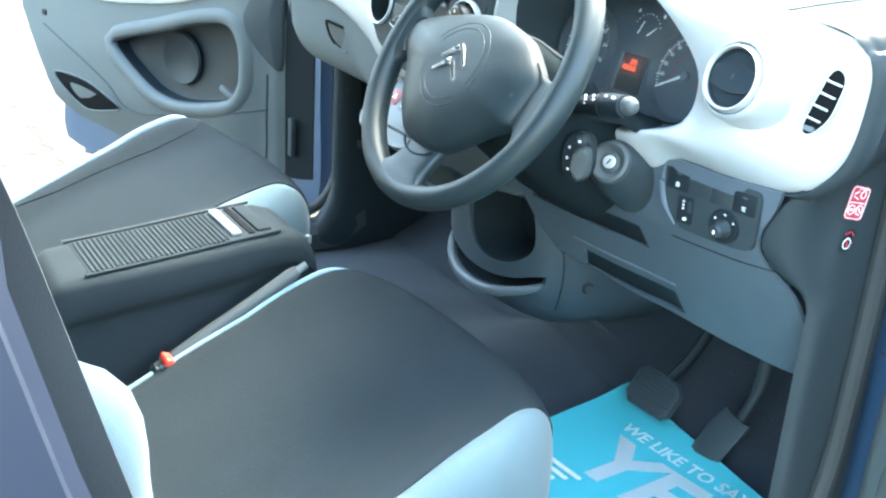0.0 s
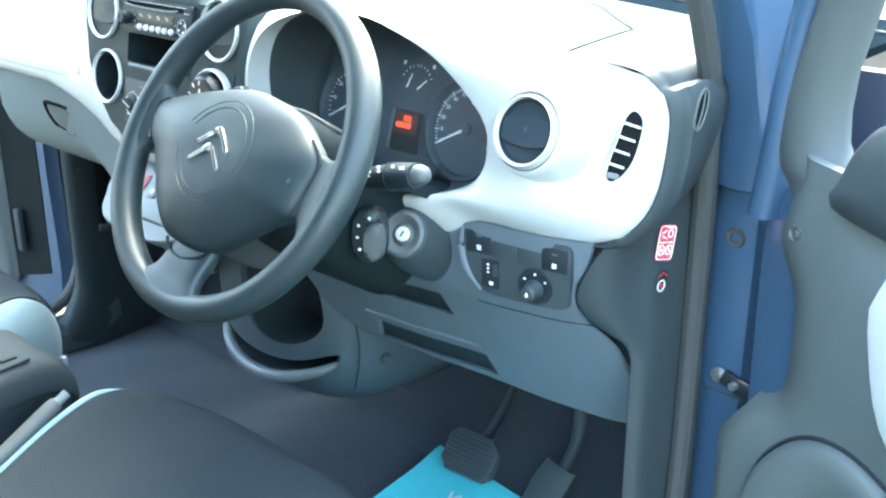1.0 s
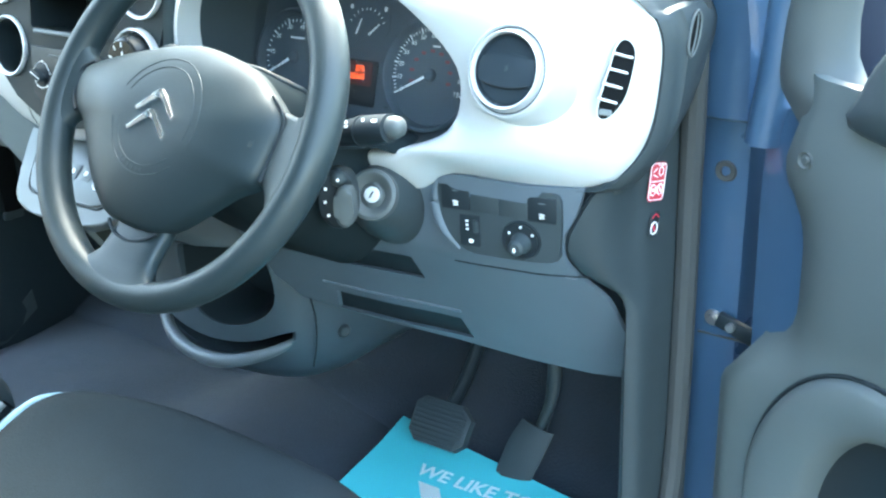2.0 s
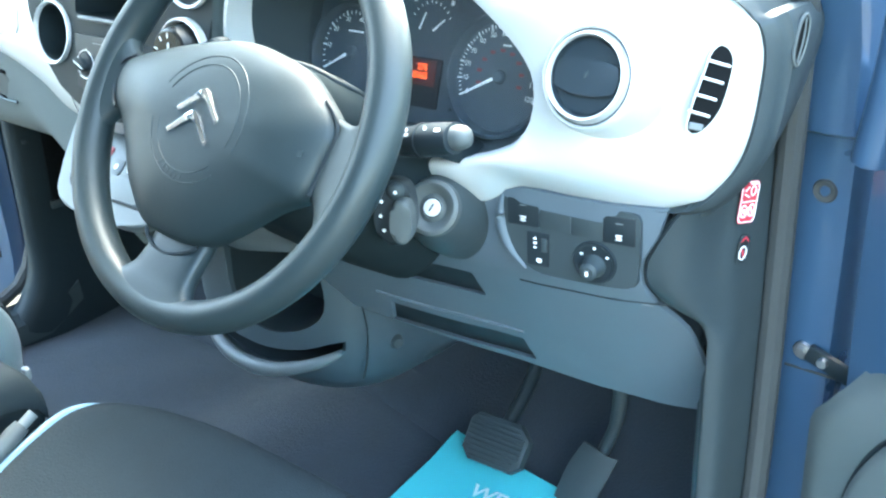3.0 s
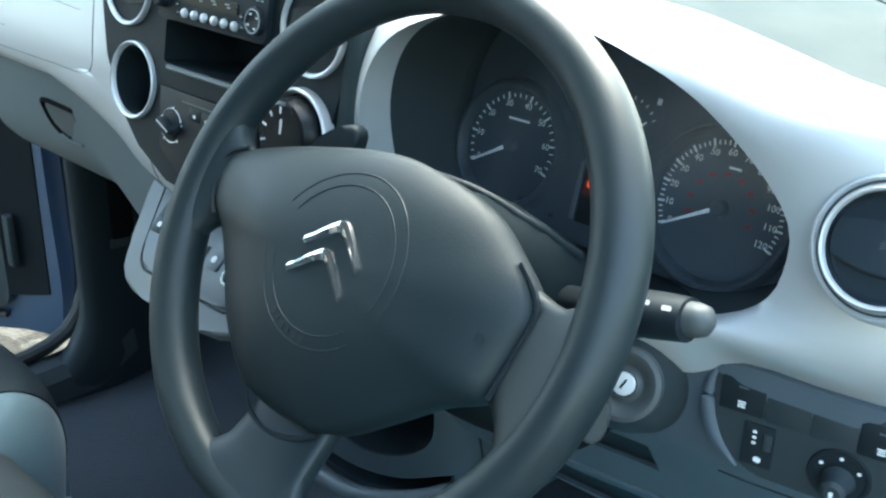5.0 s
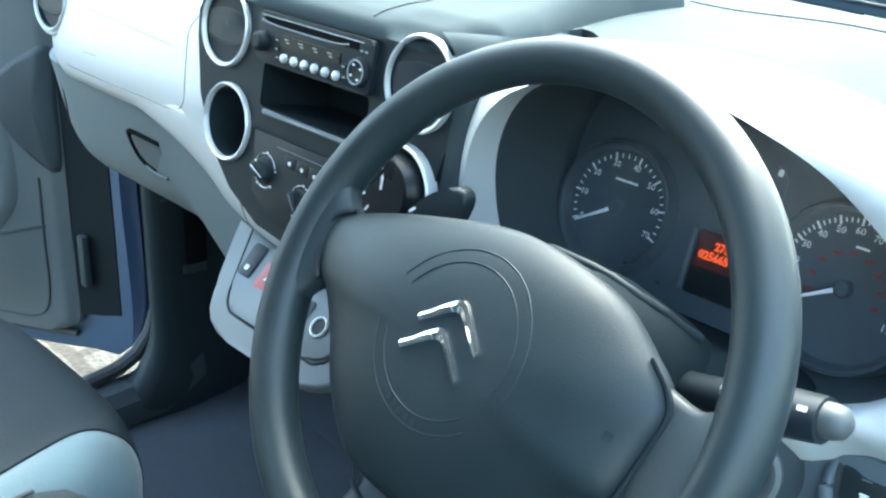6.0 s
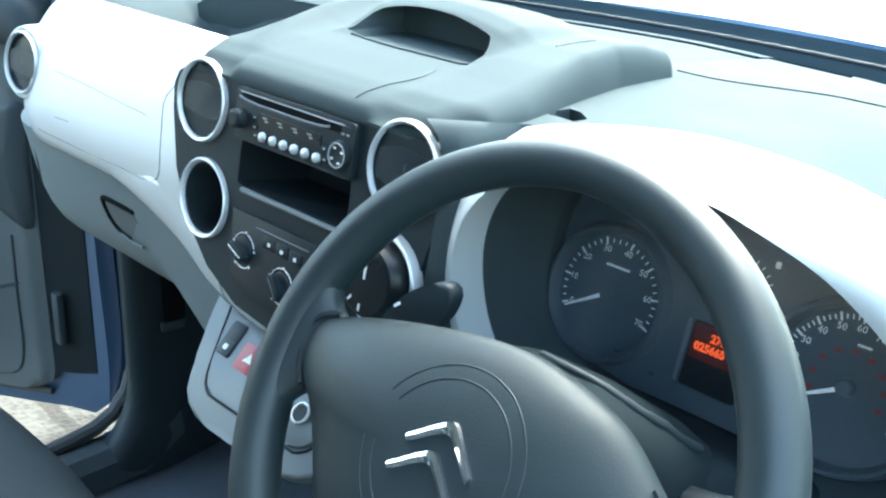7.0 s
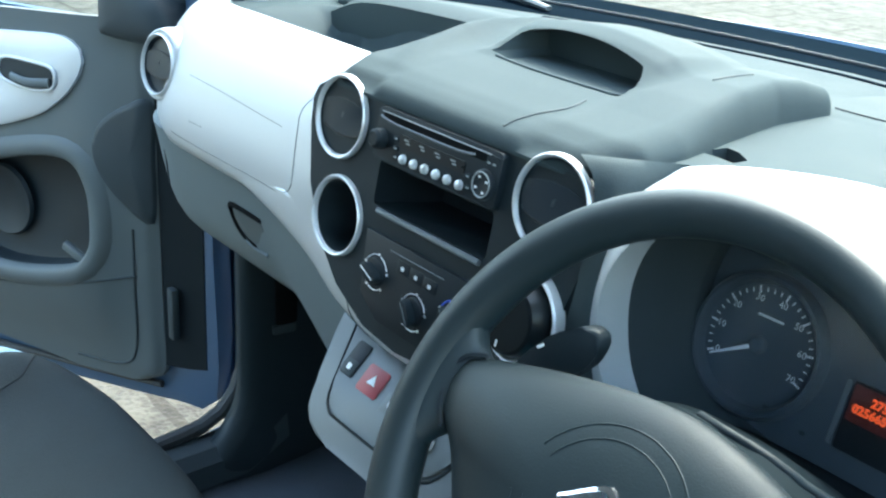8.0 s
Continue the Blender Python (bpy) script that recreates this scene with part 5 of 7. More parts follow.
def heater():
    h = thing("heater_controls", stack_m(0.0, 0.985).translation, "dark heater control panel with two rotary knobs", "heater panel")
    M = lambda x, z, l=0.0: stack_m(x, z, l)
    out = [(-0.065, 0.036), (0.085, 0.036), (0.085, -0.022), (0.05, -0.040), (-0.03, -0.040), (-0.060, -0.022)]
    part("fascia", slab(out, 0.004, 0.0015), BLACK, h, "dark control fascia", M(0.002, 0.983, 0.0))
    for x, z, turn in ((-0.040, 0.985, 158), (0.018, 0.970, 128), (0.066, 0.982, 120)):
        k = part("rotary_knob", lathe([(0, 0.0025), (0.010, 0.0025), (0.0125, 0.0018), (0.0132, 0.0)], 30), BLACK, h, "black rotary knob", M(x, z, 0.004))
        part("grip", slab([q[:2] for q in even([(-0.0125, 0.0, 0), (-0.009, 0.0042, 0), (0.0, 0.0050, 0), (0.009, 0.0042, 0), (0.0125, 0.0, 0), (0.009, -0.0042, 0), (0.0, -0.0050, 0), (-0.009, -0.0042, 0)], 28, True)], 0.0085, 0.0022, 3), STACK, k, "dark grip bar", M(x, z, 0.006) @ Matrix.Rotation(radians(turn), 4, "Z"), angle=60)
        part("grip_line", box(0.020, 0.0012, 0.0006, 0.0002, 1), WHITE if x < 0 else GREYTRIM, k, "pale line on the grip", M(x, z, 0.0147) @ Matrix.Rotation(radians(turn), 4, "Z"))
        for a0, a1 in ((20, 75), (95, 150), (170, 225), (245, 300)):
            part("scale_arc", tube([M(x, z, 0.0043) @ Vector((0.0160 * math.cos(a), 0.0160 * math.sin(a), 0)) for a in np.radians(np.linspace(a0, a1, 8))], 0.0006 if x < 0.05 else 0.0011, 5, up=STACK_N), RING if x < 0.05 else BLUEINK, h, "")
        for a in np.radians([10, 85, 160, 235, 310]):
            part("scale_mark", slab(rounded(0.0030, 0.0024, 0.0008), 0.0003, 0), RING, h, "", M(x + 0.0165 * math.cos(a), z + 0.0165 * math.sin(a), 0.0042))
    for i in range(3):
        b = part("push_switch", slab(rounded(0.0175, 0.011, 0.001), 0.0008, 0.0003), BLACK, h, "dark push switch", M(-0.004 + 0.0185 * i, 1.0015 - 0.001 * i, 0.004))
        part("symbol", slab(rounded(0.0040, 0.0034, 0.001), 0.0003, 0), WHITE, b, "white symbol", M(-0.004 + 0.0185 * i, 1.0005 - 0.001 * i, 0.0048))
    part("trim_line", box(0.074, 0.001, 0.001, 0.0003, 1), GREYTRIM, h, "thin pale line", M(0.012, 1.0105, 0.0045))


heater()


# ---- instrument cluster ----
CL_N = (0, -0.96, 0.28)


def cl_m(x, v, lift=0.0):
    """On the instrument face: v metres up the face from the dial centres."""
    p = Vector((x, 0.519, 1.0115)) + v * Vector((0, 0.28, 0.96)) + lift * Vector(CL_N)
    return axes(p, CL_N)


def cluster():
    c = thing("instrument_cluster", (0.36, 0.52, 0.96), "dark instrument cluster with two dials and orange display", "instrument cluster")
    rows = about(RIM, (0.37, 1.04), 96, 0.0)
    outl = [((x - 0.37) * 0.985, (z - 1.04) * 1.0 + 0.030) for x, _, z in rows]
    part("backplate", slab(outl, 0.004, 0.0), DIAL, c, "matt black instrument face", cl_m(0.37, 0, -0.006))

    def dial(name, x, v, r, start, sweep, n_major, texts, label, minor=4, tsize=0.0075, needle=0.0, nlen=0.046, inner=False, tr=0.74):
        d = part(name, lathe([(0, 0.0), (r - 0.001, 0.0), (r, 0.002), (r + 0.0015, 0.008), (r + 0.003, 0.0095), (r + 0.0055, 0.0090), (r + 0.0085, 0.003), (r + 0.009, 0)], 64), DIAL, c, label, cl_m(x, v, -0.0015))
        for i in range(n_major * minor + 1):
            a = radians(start - sweep * i / (n_major * minor))
            big = i % minor == 0
            part("tick", slab(rounded(0.0060 if big else 0.0034, 0.0016 if big else 0.0010, 0.0003), 0.0003, 0), WHITE, d, "", cl_m(x, v, -0.0008) @ Matrix.Translation(((r - 0.006) * math.cos(a), (r - 0.006) * math.sin(a), 0)) @ Matrix.Rotation(a, 4, "Z"))
        for i, t in enumerate(texts):
            if not t:
                continue
            a = radians(start - sweep * i / n_major)
            part("numeral", lettering(t, tsize, cl_m(x, v, -0.0006) @ Matrix.Translation((r * tr * math.cos(a), r * tr * math.sin(a), 0)), 0.0001), WHITE, d, "white numeral")
        a = radians(needle)
        nm = cl_m(x, v, 0.003) @ Matrix.Rotation(a, 4, "Z")
        part("needle", slab([(0.006, -0.0016), (nlen, -0.0007), (nlen, 0.0007), (0.006, 0.0016)], 0.001, 0.0003), WHITE, d, "white needle", nm)
        part("needle_cap", lathe([(0, 0.005), (0.005, 0.0045), (0.0065, 0.003), (0.007, 0)], 24), DIAL, d, "black needle cap", cl_m(x, v, -0.001))
        if inner:
            for i in range(9):
                q = radians(start - 8 - (sweep - 16) * i / 8)
                part("inner_numeral", slab(rounded(0.0055, 0.003, 0.0005), 0.0002, 0), DIMRED, d, "", cl_m(x, v, -0.0008) @ Matrix.Translation((r * 0.47 * math.cos(q), r * 0.47 * math.sin(q), 0)))
        return d

    t = dial("rev_counter", 0.2635, 0.0, 0.0475, 207, 229, 7, ["0", "10", "20", "30", "40", "50", "60", "70"], "round black rev counter", needle=211, nlen=0.040)
    part("unit_mark", slab(rounded(0.022, 0.002, 0.0005), 0.0002, 0), WHITE, t, "small unit legend", cl_m(0.266, 0.022, -0.0006))
    s = dial("speedometer", 0.459, 0.0, 0.0535, 207, 231, 12, ["0", "10", "20", "30", "40", "50", "60", "70", "80", "90", "100", "110", "120"], "round black speedometer", needle=209, nlen=0.046, inner=True, minor=4, tsize=0.0072, tr=0.76)
    part("unit_mark", slab(rounded(0.010, 0.0018, 0.0005), 0.0002, 0), WHITE, s, "small unit legend", cl_m(0.463, 0.03, -0.0006))
    f = part("fuel_gauge", slab(rounded(0.062, 0.036, 0.012), 0.001, 0), DIAL, c, "small twin fuel and temperature gauge", cl_m(0.366, 0.049, -0.002))
    for sx in (-1, 1):
        for i in range(5):
            a = radians(90 + sx * (-62 + 14 * i))
            part("tick", slab(rounded(0.003, 0.0009, 0.0003), 0.0002, 0), WHITE, f, "", cl_m(0.366, 0.036, -0.0007) @ Matrix.Translation((0.026 * math.cos(a), 0.026 * math.sin(a), 0)) @ Matrix.Rotation(a, 4, "Z"))
        part("needle", slab([(0.0, -0.0011), (0.018, -0.0006), (0.018, 0.0006), (0.0, 0.0011)], 0.0008, 0), WHITE, f, "white needle", cl_m(0.362 + 0.009 * sx, 0.034, 0.0008) @ Matrix.Rotation(radians(70 if sx < 0 else 42), 4, "Z"))
        part("symbol", slab(rounded(0.004, 0.005, 0.001), 0.0002, 0), WHITE, f, "", cl_m(0.366 + 0.024 * sx, 0.063, -0.0007))
    w = part("display_window", slab(rounded(0.046, 0.050, 0.002), 0.0015, 0), PIANO, c, "dark display window", cl_m(0.3645, -0.018, -0.002))
    part("screen", slab(rounded(0.038, 0.026, 0.001), 0.0006, 0), LCDBG, w, "dark red lit screen", cl_m(0.3620, -0.008, -0.0003))
    part("trip_digits", lettering("275", 0.0086, cl_m(0.3640, -0.0030, 0.0006), 0.0001, 0.0004), LCD, w, "orange lit trip digits")
    part("odometer_digits", lettering("025665", 0.0086, cl_m(0.3590, -0.0115, 0.0006), 0.0001, 0.0004), LCD, w, "orange lit odometer digits")
    part("side_strip", slab(rounded(0.0035, 0.048, 0.001), 0.001, 0), GREYTRIM, w, "grey bar beside the display", cl_m(0.338, -0.018, -0.0004))
    for x, v in ((0.285, -0.040), (0.295, -0.043), (0.318, -0.045), (0.405, -0.040)):
        part("warning_symbol", slab(rounded(0.005, 0.003, 0.001), 0.0002, 0), DARK, c, "", cl_m(x, v, -0.0015))
    lens = part("lens", slab([(x * 0.985, y) for x, y in outl], 0.0015, 0), TINT, c, "clear plastic lens over the instruments", cl_m(0.37, 0, 0.012))
    lens.visible_shadow = False


cluster()


# ---- switch panel, right of the column ----
def switch_panel():
    n = (0.18, -0.98, -0.03)
    o = Vector((0.5655, 0.4795, 0.8835))
    base = axes(o - 0.0035 * Vector(n).normalized(), n)
    M = lambda u, v, l=0.0: base @ Matrix.Translation((u, v, l))
    s = thing("switch_panel", o, "black driver switch panel with mirror and headlamp controls", "switch panel")
    out = [(-0.066, 0.026), (-0.0645, 0.0345), (-0.058, 0.0375), (0.0, 0.0365), (0.060, 0.0345), (0.0665, 0.0315), (0.0685, 0.024), (0.0675, -0.022), (0.058, -0.040), (-0.020, -0.042), (-0.042, -0.036), (-0.060, -0.012)]
    part("plate", slab([q[:2] for q in even([(x, y, 0) for x, y in out], 60, True)], 0.006, 0.002), DARK, s, "dark plate", M(0, 0, -0.004))
    part("side_arch", tube([M(x, y, 0.001) @ Vector((0, 0, 0)) for x, y in [q[:2] for q in even([(-0.066, 0.036, 0), (-0.070, 0.010, 0), (-0.062, -0.018, 0), (-0.044, -0.040, 0)], 20)]], [0.0012 + 0.0030 * math.sin(math.pi * k / 19) for k in range(20)], 8, flat=1.4), KNEE, s, "grey moulded crescent beside the switches", angle=60)
    for i, (u, w) in enumerate(((-0.045, 0.031), (-0.013, 0.030), (0.018, 0.030), (0.049, 0.030))):
        ends = i in (0, 3)
        b = part("switch" if ends else "blank_switch", slab(rounded(w + 0.0004, 0.026, 0.001), 0.0012 if ends else 0.0008, 0.0004), BLACK if ends else DARK, s, "black rocker switch" if ends else "dark blank switch cover", M(u, 0.019 - 0.001 * i, 0.0018))
        if ends:
            for k, bw in enumerate((0.0062, 0.0048, 0.0056)):
                part("symbol", slab(rounded(bw, 0.0011, 0.0004), 0.0003, 0), WHITE, b, "white lamp symbol", M(u, 0.0145 - 0.001 * i - 0.0019 * k, 0.0030))
            part("lamp_line", slab(rounded(0.007, 0.0010, 0.0004), 0.0003, 0), GREYTRIM, b, "", M(u, 0.026 - 0.001 * i, 0.0030))
        part("upper_edge", box(w - 0.004, 0.0006, 0.0006, 0.0002, 1), DARK, b, "thin bar along the upper edge", M(u, 0.0322 - 0.001 * i, 0.0022))
    lv = part("headlamp_leveller", slab(rounded(0.022, 0.034, 0.001), 0.0014, 0.0005), BLACK, s, "black headlamp level control", M(-0.030, -0.016, 0.0018))
    part("thumb_wheel", box(0.006, 0.014, 0.004, 0.0015, 2), DARK, lv, "ribbed thumb wheel", M(-0.0235, -0.011, 0.0034))
    part("symbol", slab(rounded(0.0055, 0.0045, 0.002), 0.0003, 0), WHITE, lv, "white headlamp symbol", M(-0.029, -0.0275, 0.0032))
    for k in range(3):
        part("scale", slab(rounded(0.0030, 0.0022, 0.0006), 0.0003, 0), WHITE, lv, "white scale mark", M(-0.033, -0.0055 - 0.0045 * k, 0.0032))
    d = part("mirror_control", lathe([(0, 0.0012), (0.0175, 0.0012), (0.0185, 0.0022), (0.0205, 0.0022), (0.0215, 0.0)], 40), BLACK, s, "black round mirror control", M(0.026, -0.0195, 0.0018))
    part("knob", lathe([(0, 0.017), (0.0055, 0.017), (0.0085, 0.0145), (0.0095, 0.004), (0.0115, 0)], 28), DARK, d, "grey joystick knob", M(0.0265, -0.0215, 0.005))
    for a in (150, 90, 30):
        part("symbol", slab(rounded(0.0028, 0.0024, 0.001), 0.0003, 0), WHITE, d, "", M(0.026 + 0.0145 * math.cos(radians(a)), -0.0195 + 0.0145 * math.sin(radians(a)), 0.0031))
    part("knob_symbol", slab(rounded(0.003, 0.005, 0.0014), 0.0003, 0), WHITE, d, "white symbol", M(0.0262, -0.0222, 0.0222))
    part("crease_clip", box(0.012, 0.0012, 0.002, 0.0004, 1), GREYTRIM, s, "bright panel edge", M(0.070, -0.066, -0.022))


switch_panel()


def sticker(at, nrm, w, h, label, rings, bars, red=True):
    m = axes(at, nrm, up=(0.05, 0.2, 1))
    s = thing("warning_sticker", at, label, "sticker", group="warning stickers")
    part("sheet", slab(rounded(w, h, 0.005), 0.0006, 0), RED if red else BLACK, s, "", m)
    part("border", tube([m @ Vector((x * 0.92, y * 0.93, 0.0007)) for x, y in rounded(w, h, 0.005)], 0.0006, 5, closed=True, up=nrm), WHITE if red else DARK, s, "printed border")
    for x, y, r in rings:
        part("symbol_ring", tube([m @ Vector((x + r * math.cos(a), y + 1.2 * r * math.sin(a), 0.0007)) for a in np.linspace(0, 2 * math.pi, 24, endpoint=False)], 0.0007, 5, closed=True, up=nrm), WHITE, s, "")
    for x, y, bw, bh, turn in bars:
        part("symbol", slab(rounded(bw, bh, 0.0005), 0.0003, 0), WHITE if red else RED, s, "", m @ Matrix.Translation((x, y, 0.0007)) @ Matrix.Rotation(radians(turn), 4, "Z"))


sticker((0.6880, 0.5885, 0.9125), (0.982, -0.18, 0.03), 0.027, 0.040, "red airbag warning sticker with white symbols on fuse cover", [(-0.0056, -0.0085, 0.0046), (0.0060, -0.0078, 0.0046), (0.0045, 0.0105, 0.0036)], [(-0.0055, 0.012, 0.0078, 0.0015, 35), (-0.0045, 0.006, 0.0085, 0.0014, -20), (-0.0056, -0.0085, 0.0034, 0.0034, 0), (0.006, -0.0078, 0.0016, 0.0068, 30), (0, 0.0005, 0.0205, 0.0011, 2), (0.0034, 0.0168, 0.0115, 0.0011, 0)])
sticker((0.6878, 0.5860, 0.8670), (0.982, -0.18, 0.0), 0.016, 0.028, "small dark sticker with red and white marks on fuse cover", [(0.0, -0.004, 0.0052)], [(-0.003, 0.009, 0.0075, 0.0018, 40), (0.0035, 0.009, 0.0065, 0.0016, -35), (0.0, -0.004, 0.0024, 0.0075, 30)], red=False)
# ---- steering wheel and column ----
WN = Vector((0, -.852, .524))
WM = axes((.355, .272, 1.018), WN)


def wheel():
    w = thing("steering_wheel", (.355, .272, 1.018), "dark grey foam three-spoke car steering wheel", "steering wheel")
    R = 0.1741
    P = lambda u, v, h=0.0: WM @ Vector((u, v, h))
    n = 96
    rows = []
    for k in range(n):
        a = 2 * math.pi * k / n
        fat = 0.0158 + 0.0012 * math.cos(2 * (a - radians(15)))
        rows.append([P((R + fat * math.cos(b)) * math.cos(a), (R + fat * math.cos(b)) * math.sin(a), fat * 1.04 * math.sin(b)) for b in [2 * math.pi * j / 18 for j in range(18)]])
    part("rim", grid(rows, cu=True, cv=True), WHEEL, w, "grained dark foam rim", angle=80)

    def spoke(name, secs, label):
        """A broad saddle that flows into the rim: sections of radius, first and last angle, top height."""
        q = np.array(secs)
        rr = np.linspace(q[0, 0], q[-1, 0], 22)
        rows = []
        for r in rr:
            a0, a1, h = (float(np.interp(r, q[:, 0], q[:, k])) for k in (1, 2, 3))
            mid, half = radians((a0 + a1) / 2), radians((a1 - a0) / 2)
            ring = []
            for b in [2 * math.pi * j / 28 for j in range(28)]:
                cb, sb = math.cos(b), math.sin(b)
                a = mid + half * math.copysign(abs(cb) ** 0.7, cb)
                z = h - 0.011 + 0.011 * math.copysign(abs(sb) ** 0.55, sb)
                ring.append(P(r * math.cos(a), r * math.sin(a), z))
            rows.append(ring)
        part(name, grid(rows, cu=True, cap=True), WHEEL, w, label, angle=70)
    spoke("spoke", [(.105, 166, 190, -.004), (.145, 167, 188, .002), (.153, 165, 190, .0065), (.160, 161, 194, .0108), (.167, 157, 199, .0135), (.174, 153, 204, .0152)], "dark spoke")
    spoke("spoke", [(.095, -22, 9, -.003), (.122, -22, 9, .001), (.138, -22, 6.5, .0055), (.150, -24, 5.5, .009), (.160, -27, 7, .012), (.167, -31, 9.5, .0137), (.174, -36, 13, .0152)], "dark spoke")
    spoke("spoke", [(.085, 246, 284, -.004), (.116, 248, 283, .001), (.132, 250.5, 281, .005), (.148, 251, 279.5, .0085), (.158, 249.5, 281, .0115), (.167, 246.5, 284, .0135), (.174, 242, 289, .0152)], "dark spoke")
    # airbag cover: a domed cushion
    out = [(-.151, .021), (-.146, .028), (-.135, .033), (-.115, .040), (-.075, .051), (-.02, .062), (.022, .063), (.075, .051), (.113, .027), (.126, .016), (.133, .004), (.130, -.016), (.124, -.045), (.118, -.052), (.094, -.064), (.066, -.085), (.034, -.107), (.008, -.114), (-.034, -.112), (-.060, -.104), (-.09, -.078), (-.111, -.048), (-.129, -.025), (-.141, -.015), (-.148, -.007), (-.153, .008)]
    sm = np.array(even([(x, y, 0) for x, y in out], 90, True))[:, :2]
    c = np.array([-0.004, -0.018])
    rows = []
    for t in np.linspace(1, 0.04, 22):
        hgt = 0.004 + 0.026 * (1 - t ** 2.6) ** 0.75 - 0.003 * np.exp(-((np.linalg.norm(c + (sm - c) * t - [0.004, -0.012], axis=1) - 0.0) / 0.045) ** 2)
        rows.append([P(*(c + (q - c) * t), h) for q, h in zip(sm, hgt)])
    first = [P(*(c + (q - c) * 1.0), -0.012) for q in sm]
    cover = part("airbag_cover", grid([first] + rows, cu=True, cap=True), PAD, w, "soft grained dark airbag cover", angle=60)

    def pad_h(u, v):
        d = np.array([u, v]) - c
        ang = math.atan2(d[1], d[0])
        rim = sm - c
        k = int(np.argmin(np.abs(np.angle(np.exp(1j * (np.arctan2(rim[:, 1], rim[:, 0]) - ang))))))
        t = min(1, np.linalg.norm(d) / np.linalg.norm(rim[k]))
        return 0.004 + 0.026 * (1 - t ** 2.6) ** 0.75 - 0.003 * math.exp(-(math.hypot(u - 0.004, v + 0.012) / 0.045) ** 2)
    # two embossed circles, broken at two places
    for r, wd in ((0.0475, 0.0005), (0.056, 0.0006)):
        for a0, a1 in ((-24, 155), (188, 310)):
            pts = []
            for a in np.radians(np.linspace(a0, a1, 40)):
                u, v = r * math.cos(a), -0.011 + r * math.sin(a)
                pts.append(P(u, v, pad_h(u, v)))
            part("embossed_arc", tube(pts, wd, 6, up=WN), PAD, cover, "embossed arc")
    for i in range(6):
        a = radians(236 + 7 * i)
        u, v = 0.0518 * math.cos(a), -0.011 + 0.0518 * math.sin(a)
        part("embossed_mark", slab(rounded(0.0035, 0.004, 0.001), 0.0006, 0), PAD, cover, "", WM @ Matrix.Translation((u, v, pad_h(u, v) - 0.0002)) @ Matrix.Rotation(a + math.pi / 2, 4, "Z"))
    for u, v in ((0.112, -0.018),):
        part("embossed_mark", slab(rounded(0.010, 0.005, 0.001), 0.0006, 0), PAD, cover, "", WM @ Matrix.Translation((u, v, pad_h(u, v) - 0.0003)))
    # gap line where the right, left and lower spokes meet the cover
    for pts, h in (([(.113, .0285), (.128, .017), (.135, .004), (.132, -.016), (.126, -.047)], .0035), ([(-.134, .035), (-.148, .029), (-.154, .020), (-.1555, .008), (-.150, -.008), (-.142, -.017)], .0055), ([(-.048, -.112), (-.042, -.119), (-.030, -.125), (-.012, -.127), (.010, -.121), (.022, -.114)], .003)):
        part("gap", tube([P(u, v, h) for u, v in [q[:2] for q in even([(a, b, 0) for a, b in pts], 24)]], 0.0019, 6, up=WN), BLACK, w, "dark gap beside the cover")
    # emblem: two stacked chrome chevrons
    for name, u, v in (("emblem", 0.0020, 0.0138), ("emblem_chevron", -0.0030, -0.0056)):
        part(name, chevron(), CHROME, cover, "polished chrome chevron emblem", WM @ Matrix.Translation((u, v, pad_h(0.004, -0.012) + 0.0002)) @ Matrix.Rotation(radians(-5), 4, "Z"))


def chevron():
    """One bent bar with a roof-like ridge, pointed at both ends, its apex at the origin."""
    outer = [(-0.0264, -0.0208), (-0.0258, -0.0204), (-0.0200, -0.0156), (-0.0110, -0.0074), (-0.0036, -0.0014), (0.0, 0.0), (0.0036, -0.0014), (0.0110, -0.0074), (0.0200, -0.0156), (0.0258, -0.0204), (0.0264, -0.0208)]
    inner = [(-0.0254, -0.0252), (-0.0244, -0.0258), (-0.0182, -0.0214), (-0.0096, -0.0142), (-0.0030, -0.0098), (0.0, -0.0092), (0.0030, -0.0098), (0.0096, -0.0142), (0.0182, -0.0214), (0.0244, -0.0258), (0.0254, -0.0252)]
    rows = []
    for (a, b), (c, d) in zip(outer, inner):
        rise = 0.0042 if abs(a) < 0.018 else (0.0036 if abs(a) < 0.026 else 0.0012)
        rows.append([(a, b, 0), (a * 0.92 + c * 0.08, b * 0.92 + d * 0.08, rise * 0.7), (a * 0.55 + c * 0.45, b * 0.55 + d * 0.45, rise), (a * 0.08 + c * 0.92, b * 0.08 + d * 0.92, rise * 0.5), (c, d, 0)])
    return grid(rows, cu=True, cap=True)


wheel()


